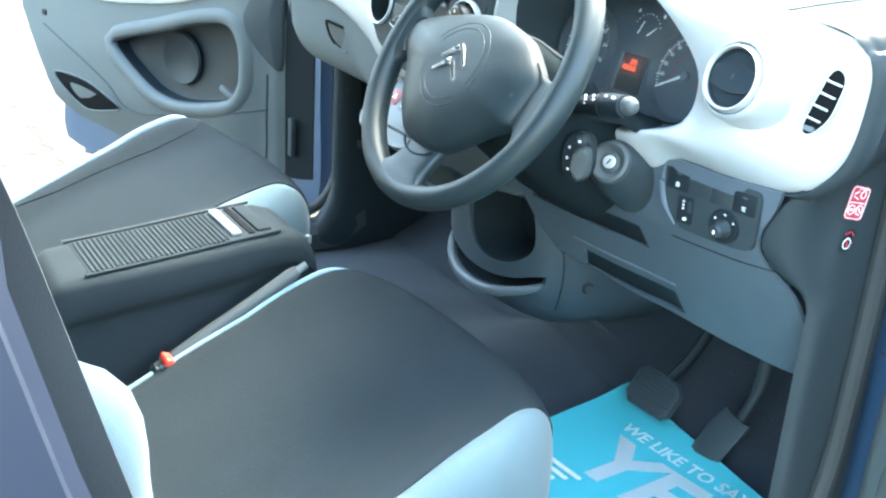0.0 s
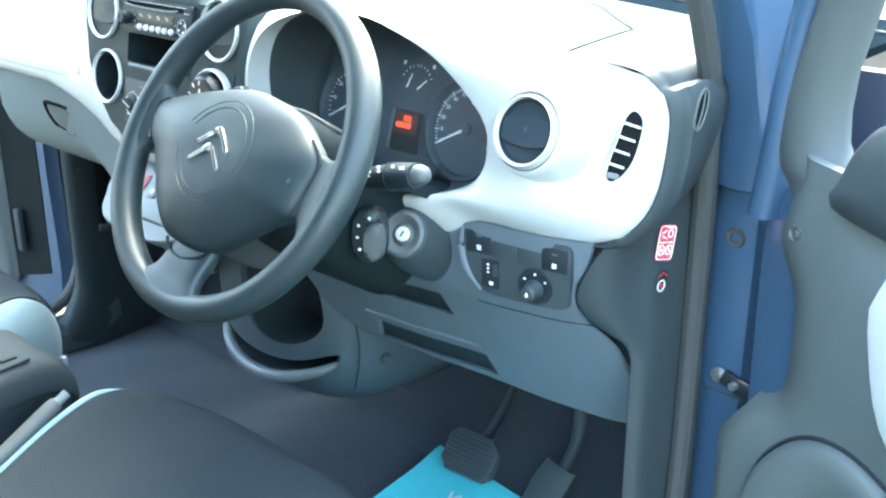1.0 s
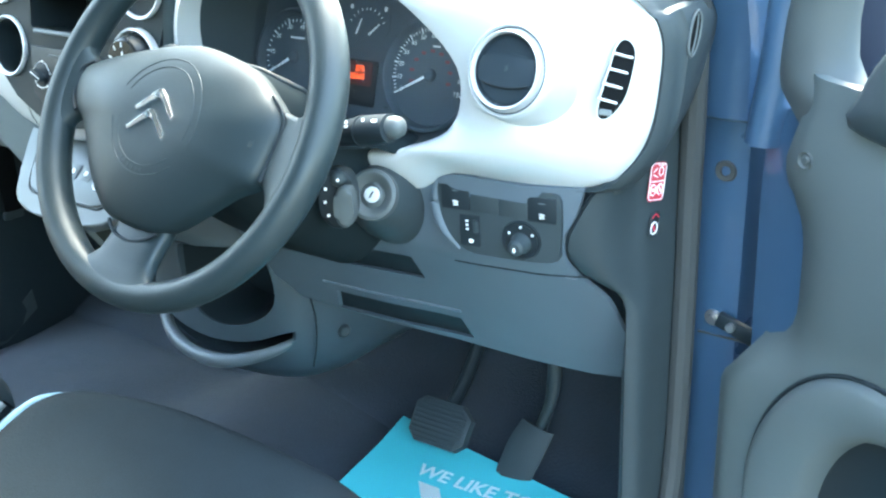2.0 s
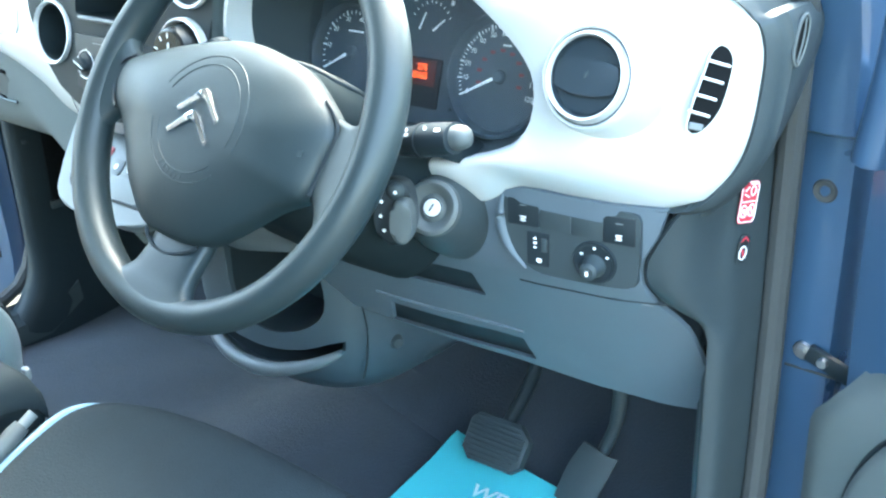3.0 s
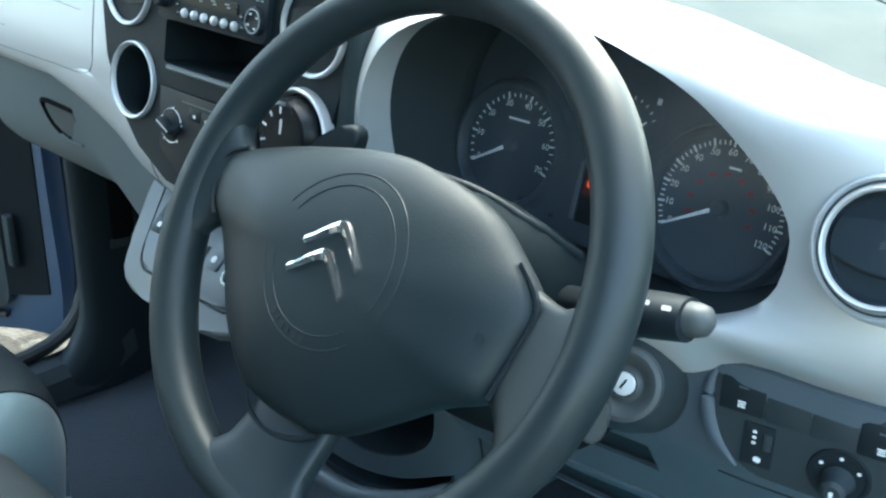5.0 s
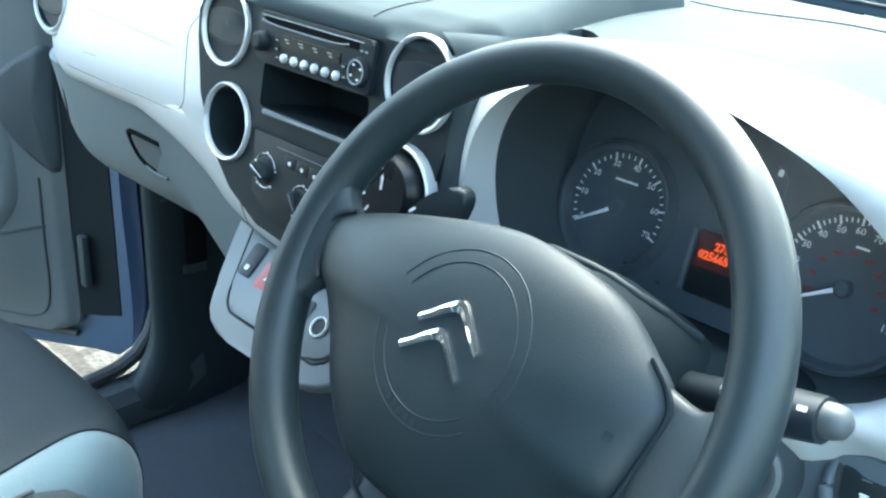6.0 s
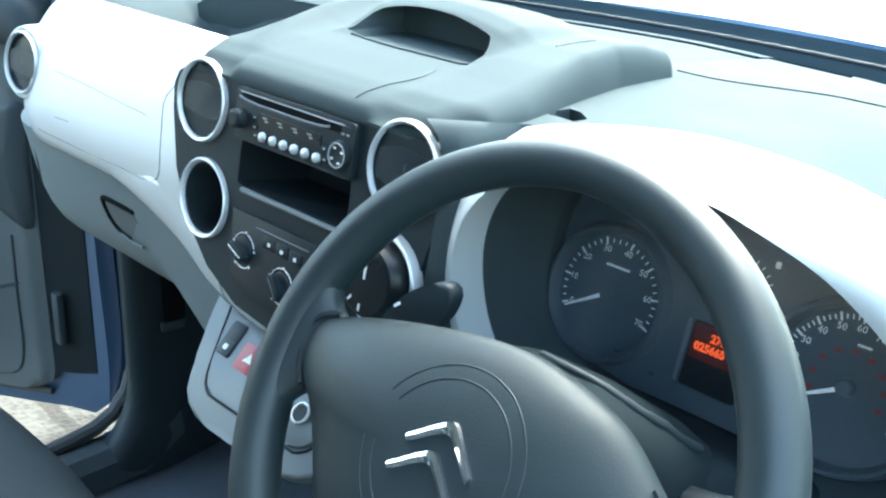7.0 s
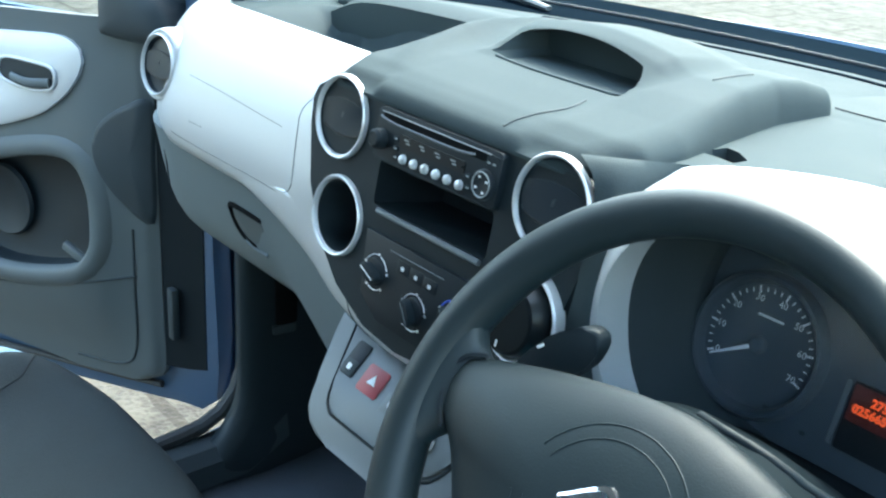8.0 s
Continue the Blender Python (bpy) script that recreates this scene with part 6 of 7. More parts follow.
def column():
    c = thing("steering_column", (.355, .42, .92), "dark plastic steering column shroud with stalks and ignition", "steering column")
    A = lambda u, v, d: Vector((.355, .272, 1.018)) + u * Vector((1, 0, 0)) + v * (WM.to_3x3() @ Vector((0, 1, 0))) - d * WN
    rows = []
    for d, w, t, b in ((0.022, 0.050, 0.042, -0.045), (0.045, 0.072, 0.060, -0.062), (0.075, 0.085, 0.064, -0.072), (0.13, 0.090, 0.060, -0.080), (0.19, 0.088, 0.050, -0.085), (0.25, 0.08, 0.04, -0.085)):
        prof = [(w, 0.0), (w * 0.92, t * 0.7), (w * 0.55, t), (0, t * 1.06), (-w * 0.55, t), (-w * 0.92, t * 0.7), (-w, 0), (-w * 0.95, b * 0.6), (-w * 0.6, b), (0, b * 1.05), (w * 0.6, b), (w * 0.95, b * 0.6)]
        rows.append([A(q[0], q[1], d) for q in even([(u, v, 0) for u, v in prof], 40, True)])
    part("shroud", grid(rows, cu=True, cap=True), COLUMN, c, "dark grey column shroud", angle=50)
    # upper gaiter between shroud and instruments
    rows = []
    for y, z, w in ((0.37, 1.000, 0.085), (0.41, 0.995, 0.11), (0.45, 0.972, 0.135), (0.50, 0.955, 0.15)):
        rows.append(even([(0.355 - w, y + 0.01, z - 0.035), (0.355 - w * 0.8, y, z - 0.006), (0.355, y, z), (0.355 + w * 0.8, y, z - 0.006), (0.355 + w, y + 0.01, z - 0.035)], 24))
    part("upper_cover", thick(grid(rows), 0.004), COLUMN, c, "dark cover between column and instruments", angle=50)
    bpy.context.view_layer.update()
    deps = bpy.context.evaluated_depsgraph_get()
    ridge = []
    for x, y, _ in even([(0.338, 0.350, 0), (0.359, 0.345, 0), (0.378, 0.345, 0), (0.396, 0.349, 0), (0.411, 0.356, 0), (0.423, 0.370, 0), (0.428, 0.395, 0)], 28):
        hit, p, *_ = scene.ray_cast(deps, Vector((x, y, 1.070)), Vector((0, 0, -1)), distance=0.12)
        ridge.append((x, y, (p.z if hit else 1.02) + 0.0002))
    part("cover_ridge", tube(ridge, 0.0032, 10), STACK, c, "moulded ridge across the cover", angle=60)
    # ignition barrel, fitted in a pod beside the shroud
    k = Vector((.464, .409, .914))
    kn = Vector((0.32, -0.85, 0.42)).normalized()
    km = axes(k, kn)
    part("ignition_pod", lathe([(0.0, -0.10), (0.045, -0.10), (0.040, -0.05), (0.032, -0.016), (0.0275, -0.004), (0.026, 0.0)], 36), DARK, c, "dark tapered ignition pod", km @ Matrix.Translation((-0.004, 0, -0.002)), angle=60)
    g = part("ignition_lock", lathe([(0, 0.0), (0.0085, 0.0), (0.0095, 0.0015), (0.0105, 0.001), (0.013, -0.002), (0.0155, -0.001), (0.019, 0.004), (0.0225, 0.005), (0.026, 0.003), (0.0265, -0.006)], 44), RUBGREY, c, "grey rubber ignition surround", km, angle=40)
    part("key_barrel", lathe([(0, 0.0025), (0.0072, 0.0025), (0.0082, 0.0015), (0.0082, -0.001)], 26), RING, g, "bright steel key barrel", km)
    part("keyhole", box(0.0016, 0.0075, 0.001, 0), BLACK, g, "dark key slot", km @ Matrix.Translation((0, 0, 0.0026)) @ Matrix.Rotation(radians(-28), 4, "Z"))

    def stalk(name, pts, rad, label, flat):
        s = part(name, tube(even(pts, 18), list(np.interp(np.linspace(0, 1, 18), [0, 0.45, 0.8, 1], rad)), 16, flat=flat), BLACK, c, label, angle=60)
        return s
    s = stalk("indicator_stalk", [(.40, .375, .972), (.45, .366, .985), (.50, .364, .997), (.531, .364, 1.004)], [0.012, 0.0125, 0.0170, 0.0155], "black indicator and lamp stalk", 0.85)
    tip = axes((.534, .3645, 1.005), (0.97, 0.0, 0.22))
    part("end_button", lathe([(0, 0.012), (0.005, 0.0113), (0.009, 0.008), (0.0105, 0.002), (0.0105, -0.004)], 28), RUBGREY, s, "grey rounded end button", tip, angle=60)
    part("collar", tube([(0.497, 0.3641, 0.9963), (0.500, 0.364, 0.997)], 0.0178, 18, flat=0.85), BLACK, s, "ribbed black collar", angle=40)
    for i, (t, w) in enumerate(((0.474, 0.004), (0.488, 0.004), (0.509, 0.003), (0.522, 0.006))):
        z = np.interp(t, [0.45, 0.50, 0.531], [0.985, 0.997, 1.004])
        for v in ((-0.006, 0.0, 0.006) if i < 3 else (0.003,)):
            part("symbol", slab(rounded(w, 0.0030, 0.0008), 0.0004, 0), WHITE, s, "", axes((t, 0.3645 - 0.0128, z + 0.0085 + v * 0.7), (0.0, -0.83, 0.55)) @ Matrix.Rotation(radians(10), 4, "Z"))
    # a broad flat stalk behind the wheel, towards the passenger
    out = [(.181, .990), (.190, 1.006), (.212, 1.034), (.231, 1.048), (.246, 1.054), (.2555, 1.048), (.251, 1.030), (.237, 1.012), (.226, .990), (.20, .979), (.186, .982)]
    out = [(q[0] - .215, q[1] - 1.015) for q in even([(x, z, 0) for x, z in out], 44, True)]
    l = part("wiper_stalk", slab(out, 0.013, 0.004, 3), STACK, c, "black wiper stalk behind the wheel", axes((.199, .372, 1.011), (0.10, -0.98, 0.17)), angle=60)
    part("stalk_arm", tube(even([(.215, .368, .99), (.26, .376, .982), (.31, .386, .975)], 10), 0.010, 12), BLACK, l, "black stalk arm", angle=60)
    part("symbol", slab(rounded(0.0062, 0.0022, 0.0008), 0.0004, 0), WHITE, l, "white symbol", axes((.199, .3555, 1.0285), (0.1, -0.95, 0.3)) @ Matrix.Rotation(radians(38), 4, "Z"))
    # audio control behind the rim, beside the lock
    sm = axes((.464, .361, .926), (0.42, -0.86, 0.12))
    r = part("audio_control", slab([q[:2] for q in even([(-0.017, 0.020, 0), (-0.006, 0.029, 0), (0.010, 0.026, 0), (0.016, 0.010, 0), (0.016, -0.014, 0), (0.006, -0.029, 0), (-0.010, -0.027, 0), (-0.018, -0.010, 0)], 36, True)], 0.020, 0.005, 3), BLACK, c, "black audio control behind the wheel", sm @ Matrix.Translation((0, 0, -0.012)), angle=60)
    part("paddle", slab([q[:2] for q in even([(-0.007, 0.016, 0), (0.004, 0.019, 0), (0.009, 0.008, 0), (0.009, -0.012, 0), (0.001, -0.021, 0), (-0.008, -0.016, 0), (-0.010, 0.0, 0)], 30, True)], 0.016, 0.005, 4), RUBGREY, r, "grey rounded paddle", sm @ Matrix.Translation((0.010, -0.004, 0.006)), angle=60)
    part("top_wheel", lathe([(0, 0.005), (0.005, 0.0045), (0.0075, 0.002), (0.008, -0.002)], 20), DARK, r, "small dark wheel", sm @ Matrix.Translation((0.002, 0.020, 0.008)), angle=60)
    for u, v in ((-0.011, 0.010), (-0.012, -0.003), (-0.009, -0.016), (0.003, 0.020)):
        part("symbol", slab(rounded(0.0030, 0.0030, 0.001), 0.0004, 0), WHITE, r, "", sm @ Matrix.Translation((u, v, 0.0085 if u < 0 else 0.0135)))
    part("pod_arm", tube(even([(.430, .385, .935), (.452, .375, .930), (.462, .366, .927)], 8), 0.013, 12), BLACK, c, "black arm of the audio control", angle=60)


column()
# ---- seats ----
def seat(side, label, rise, crest, inner):
    cx = side * 0.348
    s = thing("car_seat", (cx, 0.05, 0.36), label, "car seat", group="front seats")
    W = lambda x, y, z: (cx + x, y - 0.075 * min(1.2, abs(x) / 0.265) ** 4 * (min(1.0, max(0.0, (y - 0.08) / 0.2))), z + rise)
    # cushion: y from the back to the front, top height with raised side bolsters, front rolled down
    ys = [-0.17, -0.12, -0.04, 0.06, 0.15, 0.21, 0.255, 0.289, 0.312, 0.320, 0.312]
    top = [0.500, 0.515, 0.550, 0.592, 0.625, 0.643, 0.654, 0.652, 0.632, 0.592, 0.535]

    def smooth(v, f):
        i = int(min(len(v) - 2, math.floor(f)))
        a, b, c, d = (v[min(len(v) - 1, max(0, k))] for k in range(i - 1, i + 3))
        t = f - i
        return b + 0.5 * t * (c - a + t * (2 * a - 5 * b + 4 * c - d + t * (3 * (b - c) + d - a)))

    def z_top(x, i):
        b = math.exp(-((abs(x) - 0.222) / 0.055) ** 2)
        fade = smooth([0.6, 0.7, 0.8, 0.92, 1.0, 0.95, 0.8, 0.5, 0.2, 0.05, 0.0], i)
        return smooth(top, i) + crest * b * fade + 0.006 * (1 - (x / 0.2) ** 2 if abs(x) < 0.2 else 0) - (max(0, abs(x) - 0.222) * 0.35)

    def half_w(i):
        return smooth([0.250, 0.258, 0.262, 0.263, 0.263, 0.263, 0.260, 0.256, 0.250, 0.242, 0.232], i)

    # finer rows
    fi = np.linspace(0, 10, 41)
    yy = [smooth(ys, f) for f in fi]

    def zt(x, f):
        gather = 0.004 * math.exp(-((x - 0.035 + 0.045 * (f - 5.2)) / 0.013) ** 2 - ((f - 5.4) / 0.8) ** 2)
        return z_top(x, f) - gather
    seam = lambda f, e=1: half_w(f) * (np.interp(f, [0, 3, 5, 7, 10], [inner + 0.04, inner + 0.016, inner, inner - 0.02, inner] if side > 0 else [inner - 0.24, inner - 0.15, inner - 0.04, inner + 0.04, inner + 0.08]) if e > 0 else 0.94)
    rows = [[W(x, y, zt(x, f)) for x in np.linspace(-seam(f, -1), seam(f), 35)] for f, y in zip(fi, yy)]
    part("cushion", sheet(rows, (0, -0.012, -0.04)), FABRIC, s, "dark grey cloth seat cushion", angle=60)
    for e in (-1, 1):
        rows = []
        for f, y in zip(fi, yy):
            a, b = seam(f, e), half_w(f)
            zc = zt(e * a, f)
            row = [W(e * a, y, zc)]
            for t in np.linspace(0.15, 1, 10):
                ang = t * math.pi / 2
                row.append(W(e * (a + (b - a + 0.014) * math.sin(ang)), y, zc + 0.006 * math.sin(2 * ang) - (0.075 + 0.02 * t) * (1 - math.cos(ang)) - 0.02 * t * t))
            row += [W(e * (b + 0.006), y, zc - 0.13), W(e * (a - 0.03), y, zc - 0.13), W(e * (a - 0.03), y, zc - 0.03)]
            rows.append(row)
        part("bolster", grid(rows, cu=True, cap=True), BLUECLOTH, s, "light blue cloth side bolster", angle=60)
        part("piping", tube([W(e * seam(f, e), y, zt(e * seam(f, e), f) + 0.001) for f, y in zip(fi, yy)], ([0.0046] * 41 if side > 0 else [float(np.interp(f, [0, 3, 6, 7.5, 9], [0.006, 0.012, 0.012, 0.006, 0.002])) for f in fi]) if e < 0 else 0.0014, 8), PIPING if e < 0 else FABRIC, s, "light blue stitched piping" if e < 0 else "sewn edge")
    # sewn line that sets the outer wing apart
    wing = [(f, float(np.interp(f, [0.3, 2, 4, 5.5, 6.6, 7.3], [0.90, 0.72, 0.64, 0.68, 0.80, 0.93]))) for f in np.linspace(0.3, 7.3, 36)]
    if side < 0:
        part("wing_seam", tube([W(-half_w(f) * k, smooth(ys, f), zt(-half_w(f) * k, f) + 0.0002) for f, k in wing], 0.0013, 6), DEEP, s, "dark sewn seam")
    # base valance
    part("seat_base", box(0.44, 0.40, 0.10, 0.03, 3), BLACK, s, "black plastic seat base", Matrix.Translation((cx, 0.05, 0.438 + rise)) @ Matrix.Rotation(radians(9), 4, "X"))
    for e in (-1, 1):
        part("seat_rail", box(0.03, 0.44, 0.05, 0.006, 2, at=(cx + e * 0.17, 0.04, 0.388)), STEEL, s, "steel seat rail")
    # backrest leaning back
    bm_rows = []
    lean = radians(36)
    B = lambda x, h, d: (cx + x, -0.235 - h * math.sin(lean) - d * math.cos(lean), 0.575 + rise + h * math.cos(lean) - d * math.sin(lean))
    hs = np.linspace(-0.04, 0.62, 24)
    wid = np.interp(hs, [-0.04, 0.1, 0.45, 0.62], [0.19, 0.205, 0.19, 0.15])
    for h, w in zip(hs, wid):
        bm_rows.append([B(x, h, -0.045 * math.exp(-((abs(x) - w) / 0.05) ** 2) - 0.015 * math.cos(x / w * 1.4)) for x in np.linspace(-w, w, 25)])
    part("backrest", sheet(bm_rows, (0, -0.08, -0.05)), FABRIC, s, "dark grey cloth backrest", angle=60)
    for e in (-1, 1):
        rows = []
        for h, w in zip(hs, wid):
            d0 = (-0.062 - 0.088 * math.exp(-((h - 0.17) / 0.11) ** 2)) if e > 0 else 0.0
            rows.append([B(e * (w + 0.052 * math.sin(t * math.pi / 2)), h, d0 - 0.006 * math.sin(t * math.pi) + 0.09 * (1 - math.cos(t * math.pi / 2))) for t in np.linspace(0, 1, 9)] + [B(e * (w + 0.045), h, 0.10), B(e * (w - 0.03), h, 0.10), B(e * (w - 0.03), h, -0.02)])
        part("back_bolster", grid(rows, cu=True, cap=True), BLUECLOTH, s, "light blue cloth backrest bolster", angle=60)
    return s


seat(1, "dark grey cloth driver seat with light blue bolsters", 0.0, 0.018, 0.86)
seat(-1, "dark grey cloth passenger seat with light blue bolsters", 0.035, 0.034, 0.76)


# ---- armrest box between the seats ----
def armrest():
    a = thing("armrest_console", (-0.02, 0.02, 0.36), "dark plastic armrest storage box with ribbed sliding lid", "armrest")
    x0, x1 = -0.100, 0.055
    top = lambda y: float(np.interp(y, [-0.18, -0.145, 0.0, 0.10, 0.165], [0.672, 0.680, 0.692, 0.702, 0.707]))
    rows = []
    for y, drop, k in ((-0.182, 0.040, 0.90), (-0.178, 0.018, 0.95), (-0.168, 0.006, 0.98), (-0.150, 0.0, 1), (0.0, 0.0, 1), (0.10, 0.0, 1), (0.165, 0.001, 0.99), (0.190, 0.008, 0.97), (0.206, 0.022, 0.95), (0.216, 0.042, 0.93)):
        zt = top(y) - drop
        c, h = (x0 + x1) / 2, (x1 - x0) / 2 * k
        arc = 0.020 * max(0.0, (y - 0.08) / 0.13) ** 2
        rows.append(even([(c - h + 0.010, y, 0.40), (c - h + 0.008, y, zt - 0.075), (c - h, y, zt - 0.062), (c - h + 0.002, y, zt - 0.014), (c - h + 0.014, y, zt - 0.001), (c, y, zt), (c + h - 0.014, y, zt - 0.001), (c + h - 0.002, y, zt - 0.014), (c + h, y, zt - 0.052 + arc), (c + h - 0.003, y, zt - 0.060 + arc), (c + h - 0.013, y, zt - 0.070 + arc), (c + h - 0.015, y, 0.52), (c + h - 0.015, y, 0.40)], 64))
    part("body", grid(rows, cu=True, cap=True), LID, a, "dark smooth plastic body", angle=60)
    part("lid_well", slab([(-0.088, -0.118), (0.036, -0.118), (0.036, 0.112), (-0.088, 0.112)], 0.0015, 0), LID, a, "black lid frame", Matrix.Translation((0, 0.0, 0.6900)) @ Matrix.Rotation(radians(4.3), 4, "X"))
    for i in range(29):
        y = -0.112 + 0.0070 * i
        part("rib", box(0.116, 0.0050, 0.0030, 0.0012, 1, at=(-0.026, y, top(y) + 0.0010)), LID, a, "dark lid rib" if i == 0 else "")
    for x in (-0.092, 0.040):
        part("frame_edge", tube([(x, y, top(y) + 0.0012) for y in np.linspace(-0.125, 0.16, 10)], 0.0032, 8, flat=0.8), LID if x > 0 else BLACK, a, "raised edge beside the lid", angle=60)
    part("latch_bar", box(0.104, 0.015, 0.007, 0.003, 2, at=(-0.030, 0.099, top(0.099) + 0.003)), LEGEND, a, "bright silver latch bar")
    # a bar on the lid, its near-black in place of groove shade
    part("front_groove", box(0.112, 0.010, 0.003, 0.001, 1, at=(-0.030, 0.122, top(0.122))), VOID, a, "dark groove before the latch")
    part("front_slat", box(0.108, 0.022, 0.005, 0.0022, 2, at=(-0.030, 0.142, top(0.142) + 0.001)), LID, a, "dark ribbed front slat")
    part("nose_clip", box(0.012, 0.008, 0.014, 0.003, 2, at=(0.026, 0.212, top(0.2) - 0.026)), GREYTRIM, a, "bright clip at the nose")


armrest()


def handbrake():
    h = thing("handbrake", (0.085, 0.18, 0.50), "dark handbrake lever with bright button beside the seat", "handbrake")
    part("lever", tube(even([(0.085, -0.05, 0.54), (0.088, 0.03, 0.587), (0.090, 0.10, 0.625), (0.090, 0.165, 0.661)], 20), list(np.interp(np.linspace(0, 1, 20), [0, 0.5, 0.95, 1], [0.010, 0.010, 0.0105, 0.009])), 12), RUBGREY, h, "dark grip", angle=60)
    part("button", tube([(0.090, 0.165, 0.661), (0.090, 0.180, 0.669)], 0.006, 12), GREYTRIM, h, "pale release button")


handbrake()


def belts():
    b = thing("seat_belt", (0.62, -0.25, 0.6), "dark grey seat belt webbing hanging by the door pillar", "seat belt")
    P = [(0.700, -0.43, 1.30), (0.680, -0.352, 1.08), (0.664, -0.320, 0.98), (0.660, -0.264, 0.77), (0.658, -0.222, 0.62), (0.655, -0.185, 0.46)]
    rows = []
    for p in even(P, 30):
        v = Vector(p)
        rows.append([v + Vector((0.008, 0.0195, 0.005)) * s for s in (-1, -0.5, 0, 0.5, 1)])
    part("webbing", thick(grid(rows), 0.0018), BELT, b, "dark woven webbing")
    k = thing("belt_buckle", (0.12, -0.06, 0.50), "red seat belt buckle button beside the driver cushion", "belt buckle")
    part("stalk", box(0.022, 0.03, 0.105, 0.006, 2), BLACK, k, "black buckle stalk", Matrix.Translation((0.098, -0.06, 0.505)) @ Matrix.Rotation(radians(-22), 4, "X"))
    part("button", box(0.030, 0.014, 0.012, 0.003, 2), BUCKLE, k, "red release button", Matrix.Translation((0.102, -0.036, 0.565)) @ Matrix.Rotation(radians(-22), 4, "X"))


belts()
# ---- doors ----
def door(side, hinge, th, label):
    """An open front door. Local: s metres from the hinge along the door, n metres inwards, z up."""
    d = Vector((side * math.sin(radians(th)), -math.cos(radians(th)), 0))
    inn = Vector((-side * math.cos(radians(th)), -math.sin(radians(th)), 0))
    o = Vector(hinge)
    P = lambda s, z, n=0.0: o + d * s + inn * n + Vector((0, 0, z))
    D = thing("door_1" if side < 0 else "door_2", o + Vector((0, 0, 0.45)), label, "car door", group="front doors", kind="structure")
    drop = lambda s: -0.075 * s
    # the rear edge of the door, slanting back as it rises
    tail = (lambda z: np.interp(z, [0.40, 0.50, 0.75, 0.90], [0.94, 0.955, 1.06, 1.09])) if side < 0 else (lambda z: 1.0)
    # outer painted skin
    rows = []
    for z in np.linspace(0.395, 1.02, 12):
        rows.append([P(s, z + drop(s) * (1 - (z - 0.36) / 0.7), -0.055 - 0.035 * math.sin(math.pi * (z - 0.3) / 0.9)) for s in np.linspace(0.0, float(tail(z)), 14)])
    part("skin", thick(grid(rows), 0.012), PAINT, D, "blue painted outer skin", angle=50)
    # painted inner frame seen round the trim
    ring = [(0.02, 0.42), (0.02, 0.70), (0.02, 0.97), (0.06, 1.0), (0.5, 1.0), (0.97, 1.0), (0.985, 0.85), (0.96, 0.55), (0.90, 0.42), (0.5, 0.40), (0.10, 0.40)]
    if side < 0:
        ring[5:9] = [(1.08, 1.0), (1.085, 0.90), (0.965, 0.57), (0.935, 0.445)]
    lp = [q[:2] for q in even([(s, z, 0) for s, z in ring], 64, True)]
    inner = [(0.5 + (s - 0.5) * 0.90, 0.70 + (z - 0.70) * 0.92) for s, z in lp]
    deep = [(0.5 + (s - 0.5) * 0.5, 0.70 + (z - 0.70) * 0.5) for s, z in lp]
    rows = [[P(s, z + drop(s), -0.055) for s, z in lp], [P(s, z + drop(s), -0.012) for s, z in lp], [P(s, z + drop(s), -0.008) for s, z in inner], [P(s, z + drop(s), -0.026) for s, z in deep]]
    part("inner_frame", thick(grid(rows, cu=True, cap=2), 0.004), PAINT, D, "blue painted door edge", angle=40)
    # trim panel
    lo, hi = 0.438, 1.055 if side < 0 else 1.045
    start = (lambda z: float(np.interp(z, [0.438, 0.443, 0.452, 0.466, 0.485], [0.155, 0.136, 0.122, 0.114, 0.112]))) if side < 0 else (lambda z: float(np.interp(z, [0.45, 0.70, 0.72, 0.755, 0.785, 0.83, 0.90, 0.96, 1.02], [-0.004, -0.004, 0.012, 0.036, 0.047, 0.050, 0.050, 0.060, 0.080])))
    stop = (lambda z: float(np.interp(z, [0.438, 0.47, 0.512, 0.541, 0.581, 0.653, 0.737, 0.821], [0.30, 0.56, 0.725, 0.84, 0.905, 0.945, 0.99, 1.04]))) if side < 0 else (lambda z: 0.95)
    Z = np.linspace(lo, hi, 44)

    def bulge(s, z):
        arm = 0.028 * math.exp(-((z - 0.91) / 0.10) ** 4)
        low = 0.016 * math.exp(-((z - 0.60) / 0.15) ** 4)
        in_ = 1 / (1 + math.exp(-(s - 0.185) * 45)) if side < 0 else 1 / (1 + math.exp(-(s - 0.20) * 22))
        dip = 0.034 * math.exp(-(((s - 0.055) / 0.042) ** 2) - ((z - 0.845) / 0.085) ** 4) if side > 0 else 0.0
        if side < 0:
            u = min(1.0, max(0.0, (z - 0.43) / 0.20))
            arm, low = 0.0, 0.042 * u * u * (3 - 2 * u) - 0.030 * min(1.0, max(0.0, (z - 0.72) / 0.28))
        return 0.014 - dip + (arm + low) * in_ - 0.010 * math.exp(-((s - start(z)) / 0.012) ** 2)
    rows = []
    for z in Z:
        z = float(z)
        rows.append([P(s, z + drop(s) * (1 - 0.3 * (z - lo) / (hi - lo)), bulge(s, z)) for s in [start(z) + (stop(z) - start(z)) * (k / 47) ** 1.3 for k in range(48)]])
    tr = part("trim_panel", sheet(rows, inn * -0.012), DOOR, D, "grey grained plastic door trim", angle=50)
    loc = lambda s, z, n=0.0: P(s, z + drop(s) * (1 - 0.3 * (z - lo) / (hi - lo)), bulge(s, z) + n)

    def loop(pts, k):
        return [q[:2] for q in even([(s, z, 0) for s, z in pts], k, True)]

